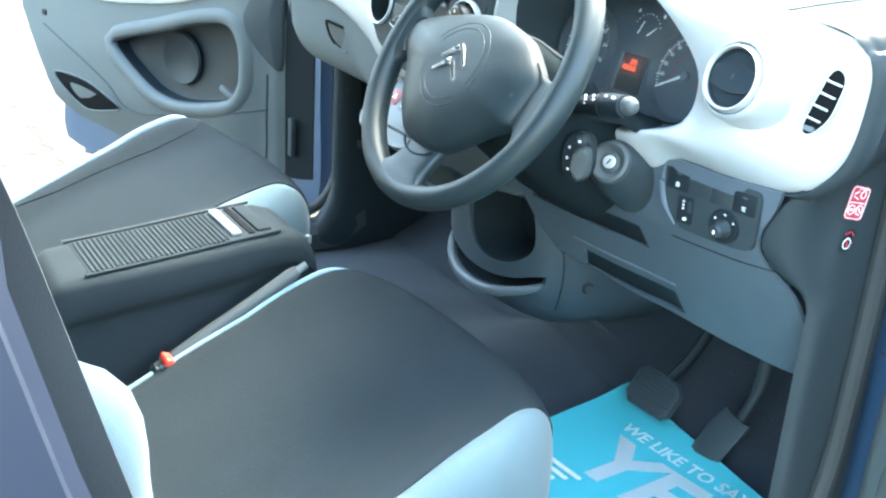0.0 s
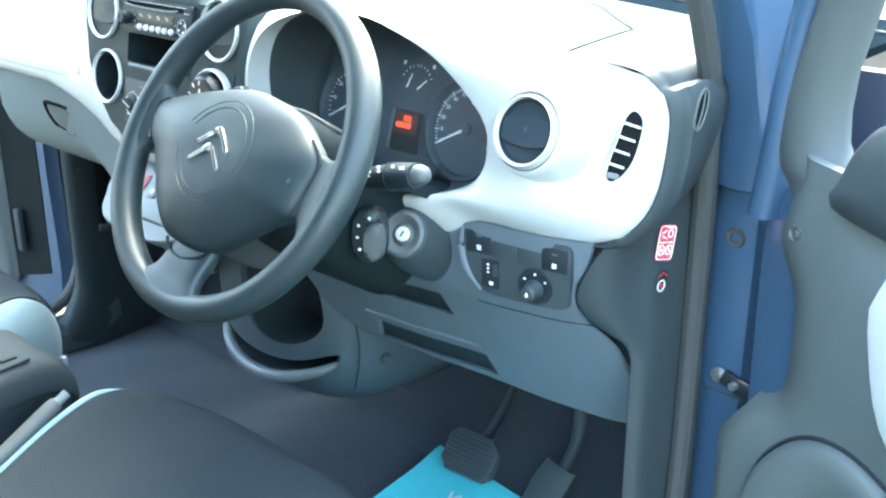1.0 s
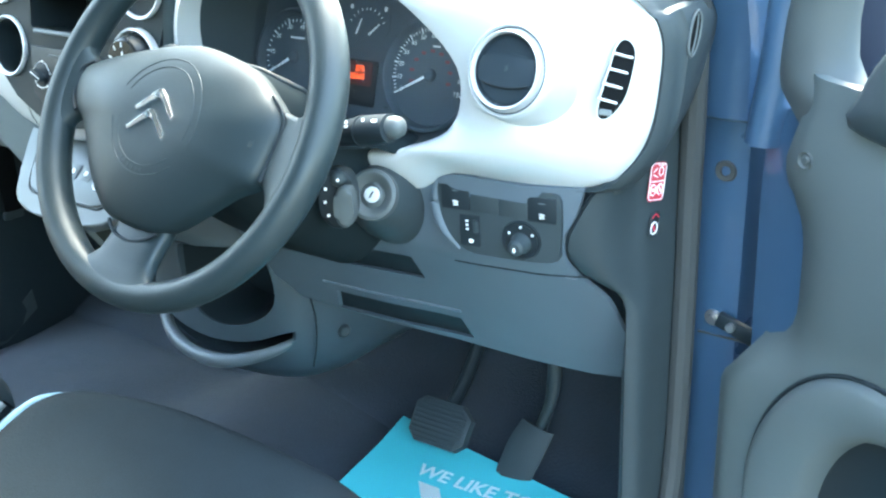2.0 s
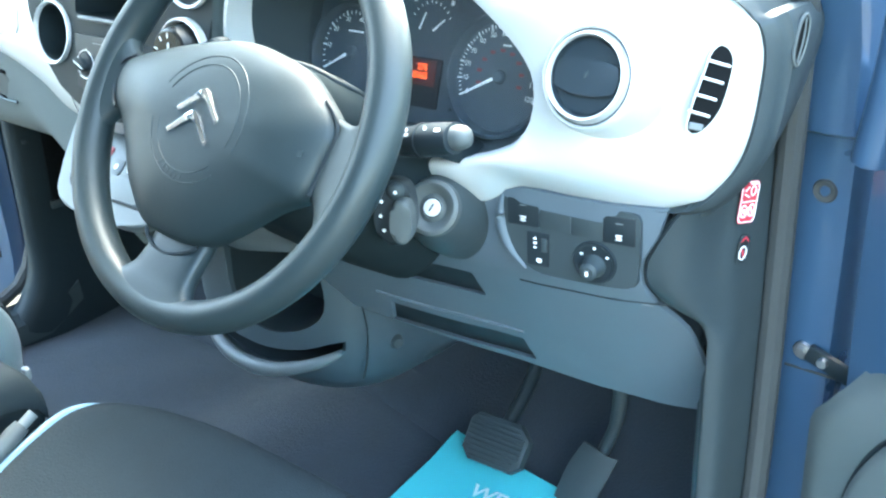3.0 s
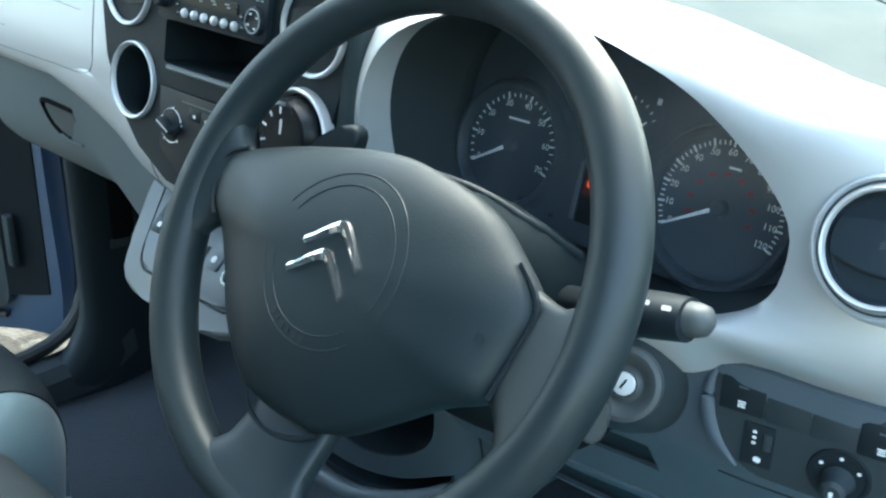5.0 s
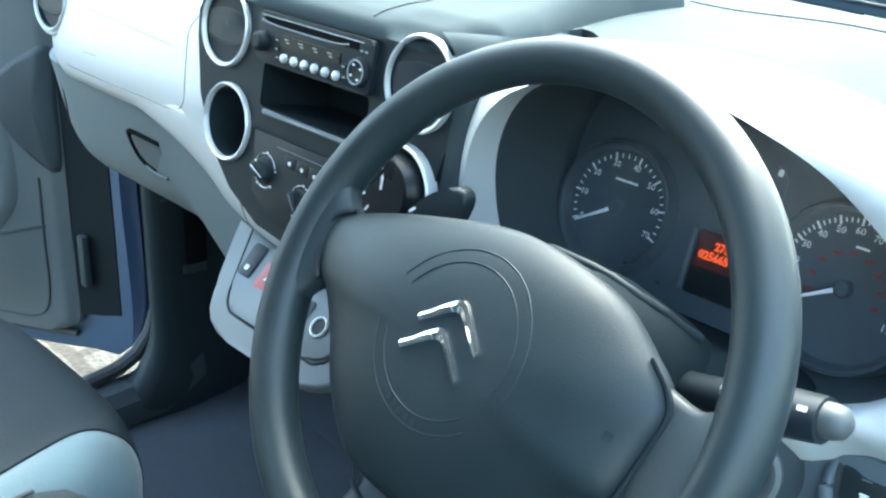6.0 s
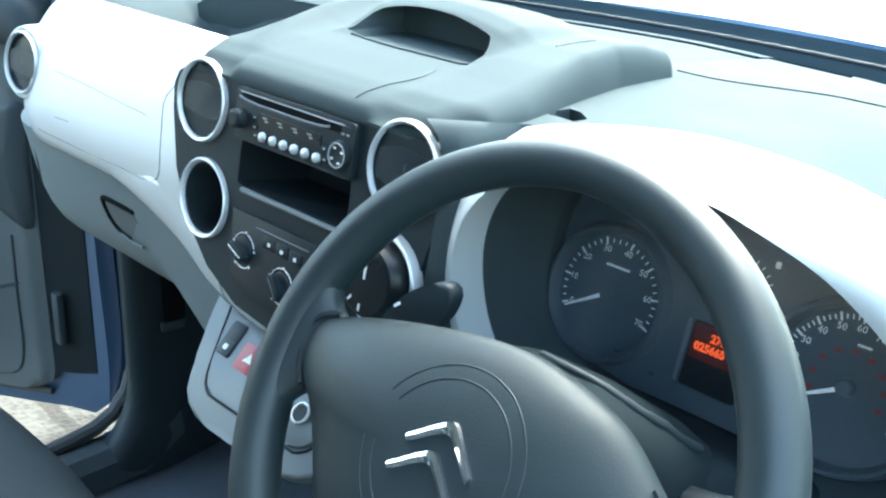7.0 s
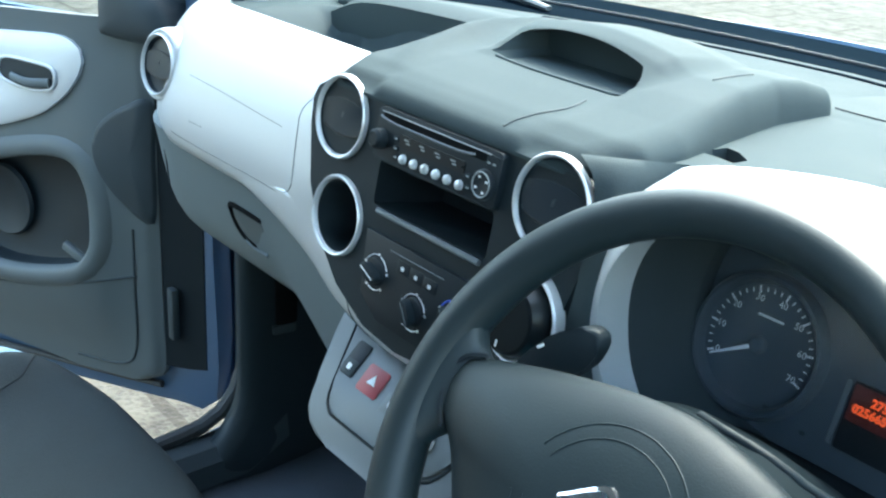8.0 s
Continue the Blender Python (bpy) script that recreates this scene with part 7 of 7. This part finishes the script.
    def grown(lp, w):
        """The loop pushed outwards by w."""
        a = np.array(lp)
        t = np.roll(a, -1, 0) - np.roll(a, 1, 0)
        t /= np.linalg.norm(t, axis=1)[:, None]
        nn = np.stack([t[:, 1], -t[:, 0]], 1)
        if ((a - a.mean(0)) * nn).sum() < 0:
            nn = -nn
        return [tuple(float(c) for c in q) for q in a + nn * w]
    if side < 0:
        lpk = loop([(0.218, 0.72), (0.228, 0.79), (0.265, 0.828), (0.36, 0.822), (0.50, 0.79), (0.635, 0.762), (0.655, 0.74), (0.58, 0.68), (0.50, 0.637), (0.40, 0.625), (0.27, 0.645), (0.228, 0.675)], 64)
        rows = [[loc(s, z, h) for s, z in grown(lpk, w)] for w, h in ((0.034, -0.001), (0.029, 0.004), (0.018, 0.007), (0.006, 0.006), (0.0, 0.002), (-0.003, -0.012))]
        part("pocket_rim", grid(rows, cu=True), DOOR, D, "broad raised grey pocket rim", angle=60)
        carve(tr, [grid([[loc(s, z, 0.06) for s, z in grown(lpk, 0.004)], [loc(s, z, -0.07) for s, z in grown(lpk, 0.004)]], cu=True, cap=True)])
        c = (0.44, 0.73)
        rows = [[loc(s, z, -0.010) for s, z in lpk], [loc(c[0] + (s - c[0]) * 0.97, c[1] + (z - c[1]) * 0.97, -0.046) for s, z in lpk], [loc(c[0] + (s - c[0]) * 0.8, c[1] + (z - c[1]) * 0.8, -0.052) for s, z in lpk]]
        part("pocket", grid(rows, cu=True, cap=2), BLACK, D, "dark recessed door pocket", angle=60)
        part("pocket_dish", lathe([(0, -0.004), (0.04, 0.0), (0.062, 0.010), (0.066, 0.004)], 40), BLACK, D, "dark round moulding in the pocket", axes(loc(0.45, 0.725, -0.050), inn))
        part("pocket_clip", box(0.05, 0.016, 0.012, 0.004, 2), DOOR, D, "grey clip", axes(loc(0.262, 0.668, -0.012), inn) @ Matrix.Rotation(radians(-25), 4, "Z"))
        sl = loop([(0.885, 0.652), (0.893, 0.640), (0.834, 0.592), (0.80, 0.572), (0.766, 0.564), (0.67, 0.576), (0.650, 0.585), (0.70, 0.612), (0.749, 0.633), (0.80, 0.645)], 48)
        # slot is not cut through: a flat patch with shade as its colour
        part("bottle_slot", grid([[loc(s, z, 0.001) for s, z in sl], [loc(0.76 + (s - 0.76) * 0.9, 0.61 + (z - 0.61) * 0.9, 0.002) for s, z in sl]], cu=True, cap=True), VOID, D, "bottle slot drawn as a patch in shade black")
        part("slot_rim", tube([loc(s, z, 0.002) for s, z in grown(sl, 0.003)], 0.0028, 8, closed=True, up=inn), DOOR, D, "grey slot rim", angle=60)
        for pts in ([(0.150, 0.638), (0.24, 0.622), (0.36, 0.598), (0.46, 0.590), (0.55, 0.578), (0.628, 0.590), (0.681, 0.640), (0.80, 0.706), (0.94, 0.772)], [(0.30, 0.462), (0.22, 0.462), (0.182, 0.472), (0.166, 0.495), (0.158, 0.54), (0.155, 0.62), (0.153, 0.72)]):
            cr = [loc(s, z, 0.0005) for s, z in [q[:2] for q in even([(a, b, 0) for a, b in pts], 36)]]
            part("crease", tube(cr, 0.0022, 8), DARK, D, "moulded crease line")
        part("trim_bolt", lathe([(0, 0.002), (0.005, 0.002), (0.0065, -0.001), (0.009, 0.001), (0.010, -0.003)], 20), BLACK, D, "recessed dark trim bolt", axes(loc(0.937, 0.800, 0.001), inn))
        # scoop towards the hinge: a raised patch whose dark colour stands for shade
        sc = loop([(0.114, 0.932), (0.160, 0.922), (0.200, 0.895), (0.214, 0.860), (0.206, 0.820), (0.180, 0.778), (0.140, 0.738), (0.116, 0.735), (0.113, 0.84)], 48)
        part("hinge_scoop_shade", grid([[loc(s, z, -0.002) for s, z in sc], [loc(0.15 + (s - 0.15) * 0.96, 0.84 + (z - 0.84) * 0.96, 0.004) for s, z in sc], [loc(0.15 + (s - 0.15) * 0.85, 0.84 + (z - 0.84) * 0.85, 0.006) for s, z in sc], [loc(0.15 + (s - 0.15) * 0.1, 0.84 + (z - 0.84) * 0.1, 0.006) for s, z in sc]], cu=True, cap=2), DARK, D, "scoop by the hinge, its shade put into dark plastic", angle=60)
        rows = [[P(0.03, z, -0.05), P(0.04, z, -0.012), P(0.07, z + drop(0.07), -0.008), P(0.114, z + drop(0.12) * 0.8, 0.0)] for z in np.linspace(lo + 0.035, 1.0, 12)]
        part("hinge_trim", thick(grid(rows), 0.004), DEEP, D, "black plastic trim by the hinges", angle=50)
        part("strap_cover", box(0.020, 0.014, 0.092, 0.004, 2), DARK, D, "black check strap cover", Matrix.Translation(P(0.090, 0.570, 0.006)))
    else:
        cs, cz = 0.21, 0.60
        el = [(cs + 0.155 * math.cos(a), cz + 0.195 * math.sin(a)) for a in np.linspace(0, 2 * math.pi, 72, endpoint=False)]
        c2 = (0.235, 0.60)
        in2 = [(c2[0] + 0.108 * math.cos(a), c2[1] + 0.150 * math.sin(a)) for a in np.linspace(0, 2 * math.pi, 72, endpoint=False)]
        ok = lambda s, z, n: P(max(s, start(max(z, lo)) + 0.004), max(z, lo - 0.03) + drop(s), bulge(max(s, 0.01), z) + n)
        rows = [[ok(a[0] + (b[0] - a[0]) * t, a[1] + (b[1] - a[1]) * t, h) for a, b in zip(el, in2)] for t, h in ((0, 0.001), (0.04, 0.010), (0.15, 0.014), (0.5, 0.014), (0.85, 0.010), (1.0, 0.004), (1.08, -0.016))]
        part("bowl_surround", grid(rows, cu=True), DOOR, D, "raised grey oval surround", angle=60)
        part("surround_gap", tube([ok(s, z, 0.001) for s, z in grown(el, 0.002)], 0.0022, 8, closed=True, up=inn), BLACK, D, "dark gap round the surround")
        carve(tr, [grid([[ok(s, z, 0.06) for s, z in in2], [ok(s, z, -0.07) for s, z in in2]], cu=True, cap=True)])
        rows = [[ok(c2[0] + (s - c2[0]) * q, c2[1] + (z - c2[1]) * q, h) for s, z in in2] for q, h in ((1.06, -0.012), (0.97, -0.030), (0.6, -0.034), (0.1, -0.034))]
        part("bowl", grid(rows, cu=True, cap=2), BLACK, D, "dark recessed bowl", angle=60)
        part("trim_bolt", lathe([(0, 0.001), (0.004, 0.0015), (0.006, -0.001), (0.0085, -0.001), (0.0105, 0.0015), (0.0115, -0.004)], 24), RUBGREY, D, "recessed trim bolt", axes(loc(0.094, 0.970, 0.001), inn) @ Matrix.Diagonal((0.75, 0.75, 0.75, 1)))
    # handle plate
    pl = loop([(0.228, 0.985), (0.250, 0.943), (0.29, 0.91), (0.345, 0.885), (0.45, 0.862), (0.70, 0.850), (0.78, 0.89), (0.76, 0.96), (0.60, 1.005), (0.33, 1.022), (0.25, 1.016)], 64)
    if side > 0:
        pl = loop([(0.219, 0.93), (0.226, 0.975), (0.26, 1.005), (0.45, 1.005), (0.70, 0.995), (0.78, 0.93), (0.72, 0.84), (0.40, 0.805), (0.27, 0.83)], 64)
    cc = np.mean(np.array(pl), axis=0)
    rows = [[loc(s, z, -0.002) for s, z in pl], [loc(s, z, 0.006) for s, z in pl]] + [[loc(cc[0] + (s - cc[0]) * q, cc[1] + (z - cc[1]) * q, 0.010) for s, z in pl] for q in (0.94, 0.6, 0.1)]
    hp = part("handle_plate", grid(rows, cu=True, cap=True), SILVER, D, "silver painted handle plate", angle=50)
    c = (0.335, 0.958)
    hole = loop([(0.285, 0.972), (0.275, 0.955), (0.285, 0.938), (0.33, 0.935), (0.385, 0.945), (0.398, 0.962), (0.385, 0.980), (0.33, 0.978)], 36)
    rows = [[loc(s, z, 0.0125) for s, z in hole], [loc(c[0] + (s - c[0]) * 0.94, c[1] + (z - c[1]) * 0.9, 0.0105) for s, z in hole]]
    part("handle_recess", grid(rows, cu=True, cap=True), BLACK, hp, "black recess behind the handle", angle=50)
    part("recess_rim", tube([loc(s, z, 0.0125) for s, z in hole], 0.0028, 8, closed=True, up=inn), SILVER, hp, "rounded silver rim", angle=60)
    part("door_handle", tube(even([loc(0.285, 0.948, 0.014), loc(0.33, 0.946, 0.018), loc(0.365, 0.952, 0.016)], 10), 0.008, 10, flat=0.6, up=inn), DOOR, hp, "grey pull lever", angle=60)
    # glass and its frame
    w = [P(s, z, -0.03) for s, z in ((0.10, 1.02), (0.97, 1.01), (0.93, 1.55), (0.45, 1.60))]
    gl = part("window_glass", thick(grid([[w[0], w[1]], [w[3], w[2]]]), 0.004), PANE, D, "clear raised door glass")
    gl.visible_shadow = False
    fr = even([P(0.030, 0.96, -0.035), P(0.042, 1.03, -0.035), P(0.052, 1.12, -0.036), P(0.085, 1.24, -0.04), P(0.20, 1.42, -0.055), P(0.38, 1.58, -0.07), P(0.50, 1.63, -0.07), P(0.75, 1.63, -0.07), P(0.93, 1.58, -0.065), P(0.985, 1.30, -0.045), P(0.985, 1.0, -0.035)], 60)
    if side > 0:
        fr = [Vector(q) + inn * 0.024 - d * 0.012 for q in fr]
    part("window_frame", tube(fr, 0.022 if side < 0 else 0.018, 10, flat=1.3, up=inn), PAINT, D, "blue painted window frame", angle=60)
    if side < 0:
        fi = [Vector(q) + inn * 0.014 + d * 0.046 for q in fr[3:32]]
        part("frame_trim", tube(fi, 0.027, 12, flat=0.75, up=inn), DOOR, D, "grey inner frame trim", angle=60)
    else:
        rows = []
        for z, s0, s1 in ((0.985, 0.074, 0.26), (1.000, 0.060, 0.24), (1.012, 0.049, 0.200), (1.022, 0.041, 0.150), (1.035, 0.038, 0.118), (1.055, 0.039, 0.106), (1.085, 0.043, 0.103), (1.12, 0.051, 0.106), (1.20, 0.075, 0.128), (1.30, 0.12, 0.172), (1.45, 0.22, 0.27), (1.58, 0.36, 0.41)):
            rows.append([P(s0 + (s1 - s0) * t, z, -0.012 + 0.030 * math.sin(math.pi * min(1.0, 0.08 + t * 0.84)) ** 0.6 - 0.020 * t) for t in np.linspace(0, 1, 14)])
        part("frame_trim", sheet(rows, inn * -0.006), RUBGREY, D, "grey flowing inner frame trim", angle=60)
    # mirror foot cover and the mirror outside
    ft = loop([(0.062, 1.020), (0.060, 1.065), (0.085, 1.090), (0.125, 1.105), (0.165, 1.107), (0.19, 1.090), (0.195, 1.04), (0.185, 1.018)] if side < 0 else [(0.140, 1.007), (0.147, 1.035), (0.165, 1.070), (0.195, 1.098), (0.25, 1.112), (0.31, 1.09), (0.335, 1.04), (0.325, 1.0), (0.23, 0.995)], 40)
    fc = (0.13, 1.06) if side < 0 else (0.235, 1.05)
    rows = [[P(fc[0] + (s - fc[0]) * q, fc[1] + (z - fc[1]) * q, h) for s, z in ft] for q, h in ((1, -0.02), (1, 0.015), (0.96, 0.026), (0.85, 0.034), (0.5, 0.040), (0.1, 0.041))]
    part("mirror_foot", grid(rows, cu=True, cap=True), DARK, D, "dark rounded mirror foot cover", angle=60)
    mm = P(0.13, 1.10, -0.20)
    mo = part("door_mirror", slab([q[:2] for q in even([(-0.10, -0.09, 0), (0.08, -0.09, 0), (0.10, 0.0, 0), (0.08, 0.10, 0), (-0.06, 0.11, 0), (-0.11, 0.03, 0)], 36, True)], 0.09, 0.035, 5), DARK, D, "dark grey door mirror housing", axes(mm + Vector((0, 0.06, 0)), (0, 1, 0.0)), angle=60)
    part("mirror_glass", slab([q[:2] for q in even([(-0.085, -0.075, 0), (0.085, -0.075, 0), (0.09, 0.0, 0), (0.07, 0.085, 0), (-0.06, 0.09, 0), (-0.095, 0.03, 0)], 36, True)], 0.003, 0.001), CHROME, mo, "mirror glass", axes(mm + Vector((0, 0.058, 0)), (side * -0.3, -1, 0.0)))
    part("lower_seal", tube(even([P(0.13, 0.420, -0.004), P(0.3, 0.405, -0.004), P(0.6, 0.384, -0.004), P(0.82, 0.372, -0.004)], 24), 0.006, 8), RUBBER, D, "dark rubber lower seal")
    return D


door(-1, (-0.752, 0.605, 0), 66, "open passenger door with grey trim and blue paint")
door(1, (0.762, 0.622, 0), 66, "open driver door with grey trim and blue paint")


def pillar_hardware():
    for z, nm in ((0.906, "rubber_plug"), (0.730, "hinge_bolt")):
        m = axes((0.7235, 0.6715, z + 0.005) if z < 0.8 else (0.727, 0.6715, z), (0, -1, 0))
        t = thing(nm, m.translation, "dark rubber plug in the blue hinge pillar" if z > 0.8 else "bright steel check strap bolt on blue pillar", "plug" if z > 0.8 else "bolt")
        if z > 0.8:
            part("plug", lathe([(0, -0.002), (0.004, -0.002), (0.006, 0.002), (0.0105, 0.003), (0.012, 0.0)], 28), RUBBER, t, "", m)
        else:
            part("washer", lathe([(0.004, 0.004), (0.0085, 0.004), (0.0095, 0.0025), (0.0095, 0)], 24), STEEL, t, "steel washer", m)
            part("bolt_head", lathe([(0, 0.009), (0.005, 0.009), (0.006, 0.007), (0.006, 0.003)], 6), STEEL, t, "steel bolt head", m, angle=20)
            part("strap", box(0.05, 0.018, 0.008, 0.002, 2), BLACK, t, "black check strap", m @ Matrix.Translation((0.030, -0.006, 0.004)) @ Matrix.Rotation(radians(-20), 4, "Z"))
            part("second_bolt", lathe([(0, 0.008), (0.0045, 0.008), (0.0055, 0.006), (0.0055, 0)], 16), STEEL, t, "steel rivet", m @ Matrix.Translation((0.024, -0.003, 0.006)))
            part("seam", box(0.060, 0.003, 0.002, 0.0006, 1), RUBBER, t, "dark seam below the strap", m @ Matrix.Translation((0.012, -0.022, -0.0005)))


pillar_hardware()
# ---- pedals, paper mat ----
def pedals():
    p = thing("brake_pedal", (0.30, 0.78, 0.40), "dark ribbed rubber brake pedal", "pedal", group="pedals")
    m = axes((0.306, 0.712, 0.434), (0.05, -0.80, 0.60), up=(0, 0.2, 1))
    out = [(-0.048, 0.022), (-0.036, 0.034), (0.030, 0.034), (0.050, 0.016), (0.048, -0.022), (0.034, -0.034), (-0.034, -0.034), (-0.048, -0.020)]
    part("pad", slab(out, 0.014, 0.004), DARK, p, "dark rubber pad", m)
    for i in range(9):
        v = -0.028 + 0.007 * i
        wd = 0.088 if abs(v) < 0.02 else 0.070
        part("rib", box(wd, 0.0036, 0.003, 0.001, 1), DARK, p, "raised rubber rib" if i == 0 else "", m @ Matrix.Translation((0, v, 0.0148)))
    part("arm", tube(even([(0.306, 0.73, 0.45), (0.306, 0.79, 0.50), (0.306, 0.85, 0.60), (0.306, 0.88, 0.75)], 18), 0.009, 10, flat=1.4), BLACK, p, "black steel pedal arm")
    a = thing("accelerator_pedal", (0.43, 0.78, 0.40), "dark hanging accelerator pedal with long arm", "pedal", group="pedals")
    rows = []
    for (x, y, z), w in (((0.418, 0.722, 0.372), 0.020), ((0.423, 0.728, 0.385), 0.024), ((0.432, 0.745, 0.42), 0.026), ((0.440, 0.765, 0.447), 0.023)):
        rows.append([(x - w, y, z + 0.004), (x - w * 0.5, y - 0.004, z + 0.004), (x + w * 0.5, y - 0.004, z - 0.002), (x + w, y, z - 0.004)])
    part("pad", thick(grid(rows), 0.010), DARK, a, "dark ribbed pad", angle=50)
    for i in range(6):
        x = -0.016 + 0.0064 * i
        part("rib", tube([(0.418 + x, 0.716, 0.375), (0.432 + x, 0.738, 0.420)], 0.0016, 6), DARK, a, "raised rib" if i == 0 else "")
    part("arm", tube(even([(0.440, 0.768, 0.447), (0.452, 0.775, 0.49), (0.452, 0.785, 0.54), (0.440, 0.80, 0.60), (0.43, 0.82, 0.68)], 20), list(np.interp(np.linspace(0, 1, 20), [0, 0.4, 1], [0.013, 0.010, 0.009])), 10, flat=0.7), DARK, a, "dark pedal arm", angle=60)


pedals()


def paper_mat():
    p = thing("paper_floor_mat", (0.37, 0.52, 0.37), "turquoise paper floor mat printed with white words", "floor mat")
    corner = Vector((0.200, 0.750, 0.0))
    along, down = Vector((0.9945, -0.105, 0)), Vector((0.125, -0.992, 0))

    def z_of(x, y):
        return 0.379 + 0.0025 * math.sin(17 * x + 4) * math.sin(13 * y) + 0.010 * math.exp(-(((y - 0.75) / 0.05) ** 2)) + 0.006 * math.exp(-(((x - 0.2) / 0.03) ** 2))
    rows = []
    for v in np.linspace(0, 0.48, 34):
        row = []
        for u in np.linspace(0, 0.37, 30):
            q = corner + along * u + down * v
            row.append((q.x, q.y, z_of(q.x, q.y)))
        rows.append(row)
    part("sheet", thick(grid(rows), 0.0008), PAPER, p, "turquoise paper sheet", angle=60)
    turn = Matrix.Rotation(radians(4.5), 4, "Z")

    def laid(bm, x, y, label):
        bm.transform(Matrix.Translation((x, y, 0)) @ turn)
        bmesh.ops.remove_doubles(bm, verts=bm.verts, dist=1e-6)
        for q in bm.verts:
            q.co.z = z_of(q.co.x, q.co.y) + 0.0022
        part("printed_word", bm, WHITE, p, label)
    laid(lettering("WE LIKE TO SAY", 0.0345, Matrix.Identity(4), 0.0002, 0.0009), 0.424, 0.672, "white printed line of lettering")
    laid(lettering("YES", 0.168, Matrix.Identity(4), 0.0002, 0.006), 0.462, 0.580, "large white printed word")
    for i in range(3):
        part("print_bar", slab(rounded(0.09 - 0.02 * i, 0.009, 0.003), 0.0004, 0), WHITE, p, "", Matrix.Translation((0.345, 0.492 - 0.017 * i, 0.384)) @ turn)


paper_mat()
# ---- outside, past the passenger door ----
def outside():
    b = thing("garage_building", (-9.0, 6.0, 0), "white rendered garage with slatted roller door", "building")
    part("wall", box(0.3, 14.0, 3.2, 0.02, 2, at=(-9.0, 4.0, 1.6)), WHITE, b, "white rendered wall")
    for i in range(14):
        part("door_slat", box(0.04, 3.0, 0.13, 0.01, 1, at=(-8.83, 2.6, 0.12 + 0.145 * i)), HEADLINER, b, "pale roller door slat" if i == 0 else "")
    part("roof", box(4.0, 14.6, 0.25, 0.03, 1, at=(-10.6, 4.0, 3.35)), DARK, b, "dark flat roof")


outside()
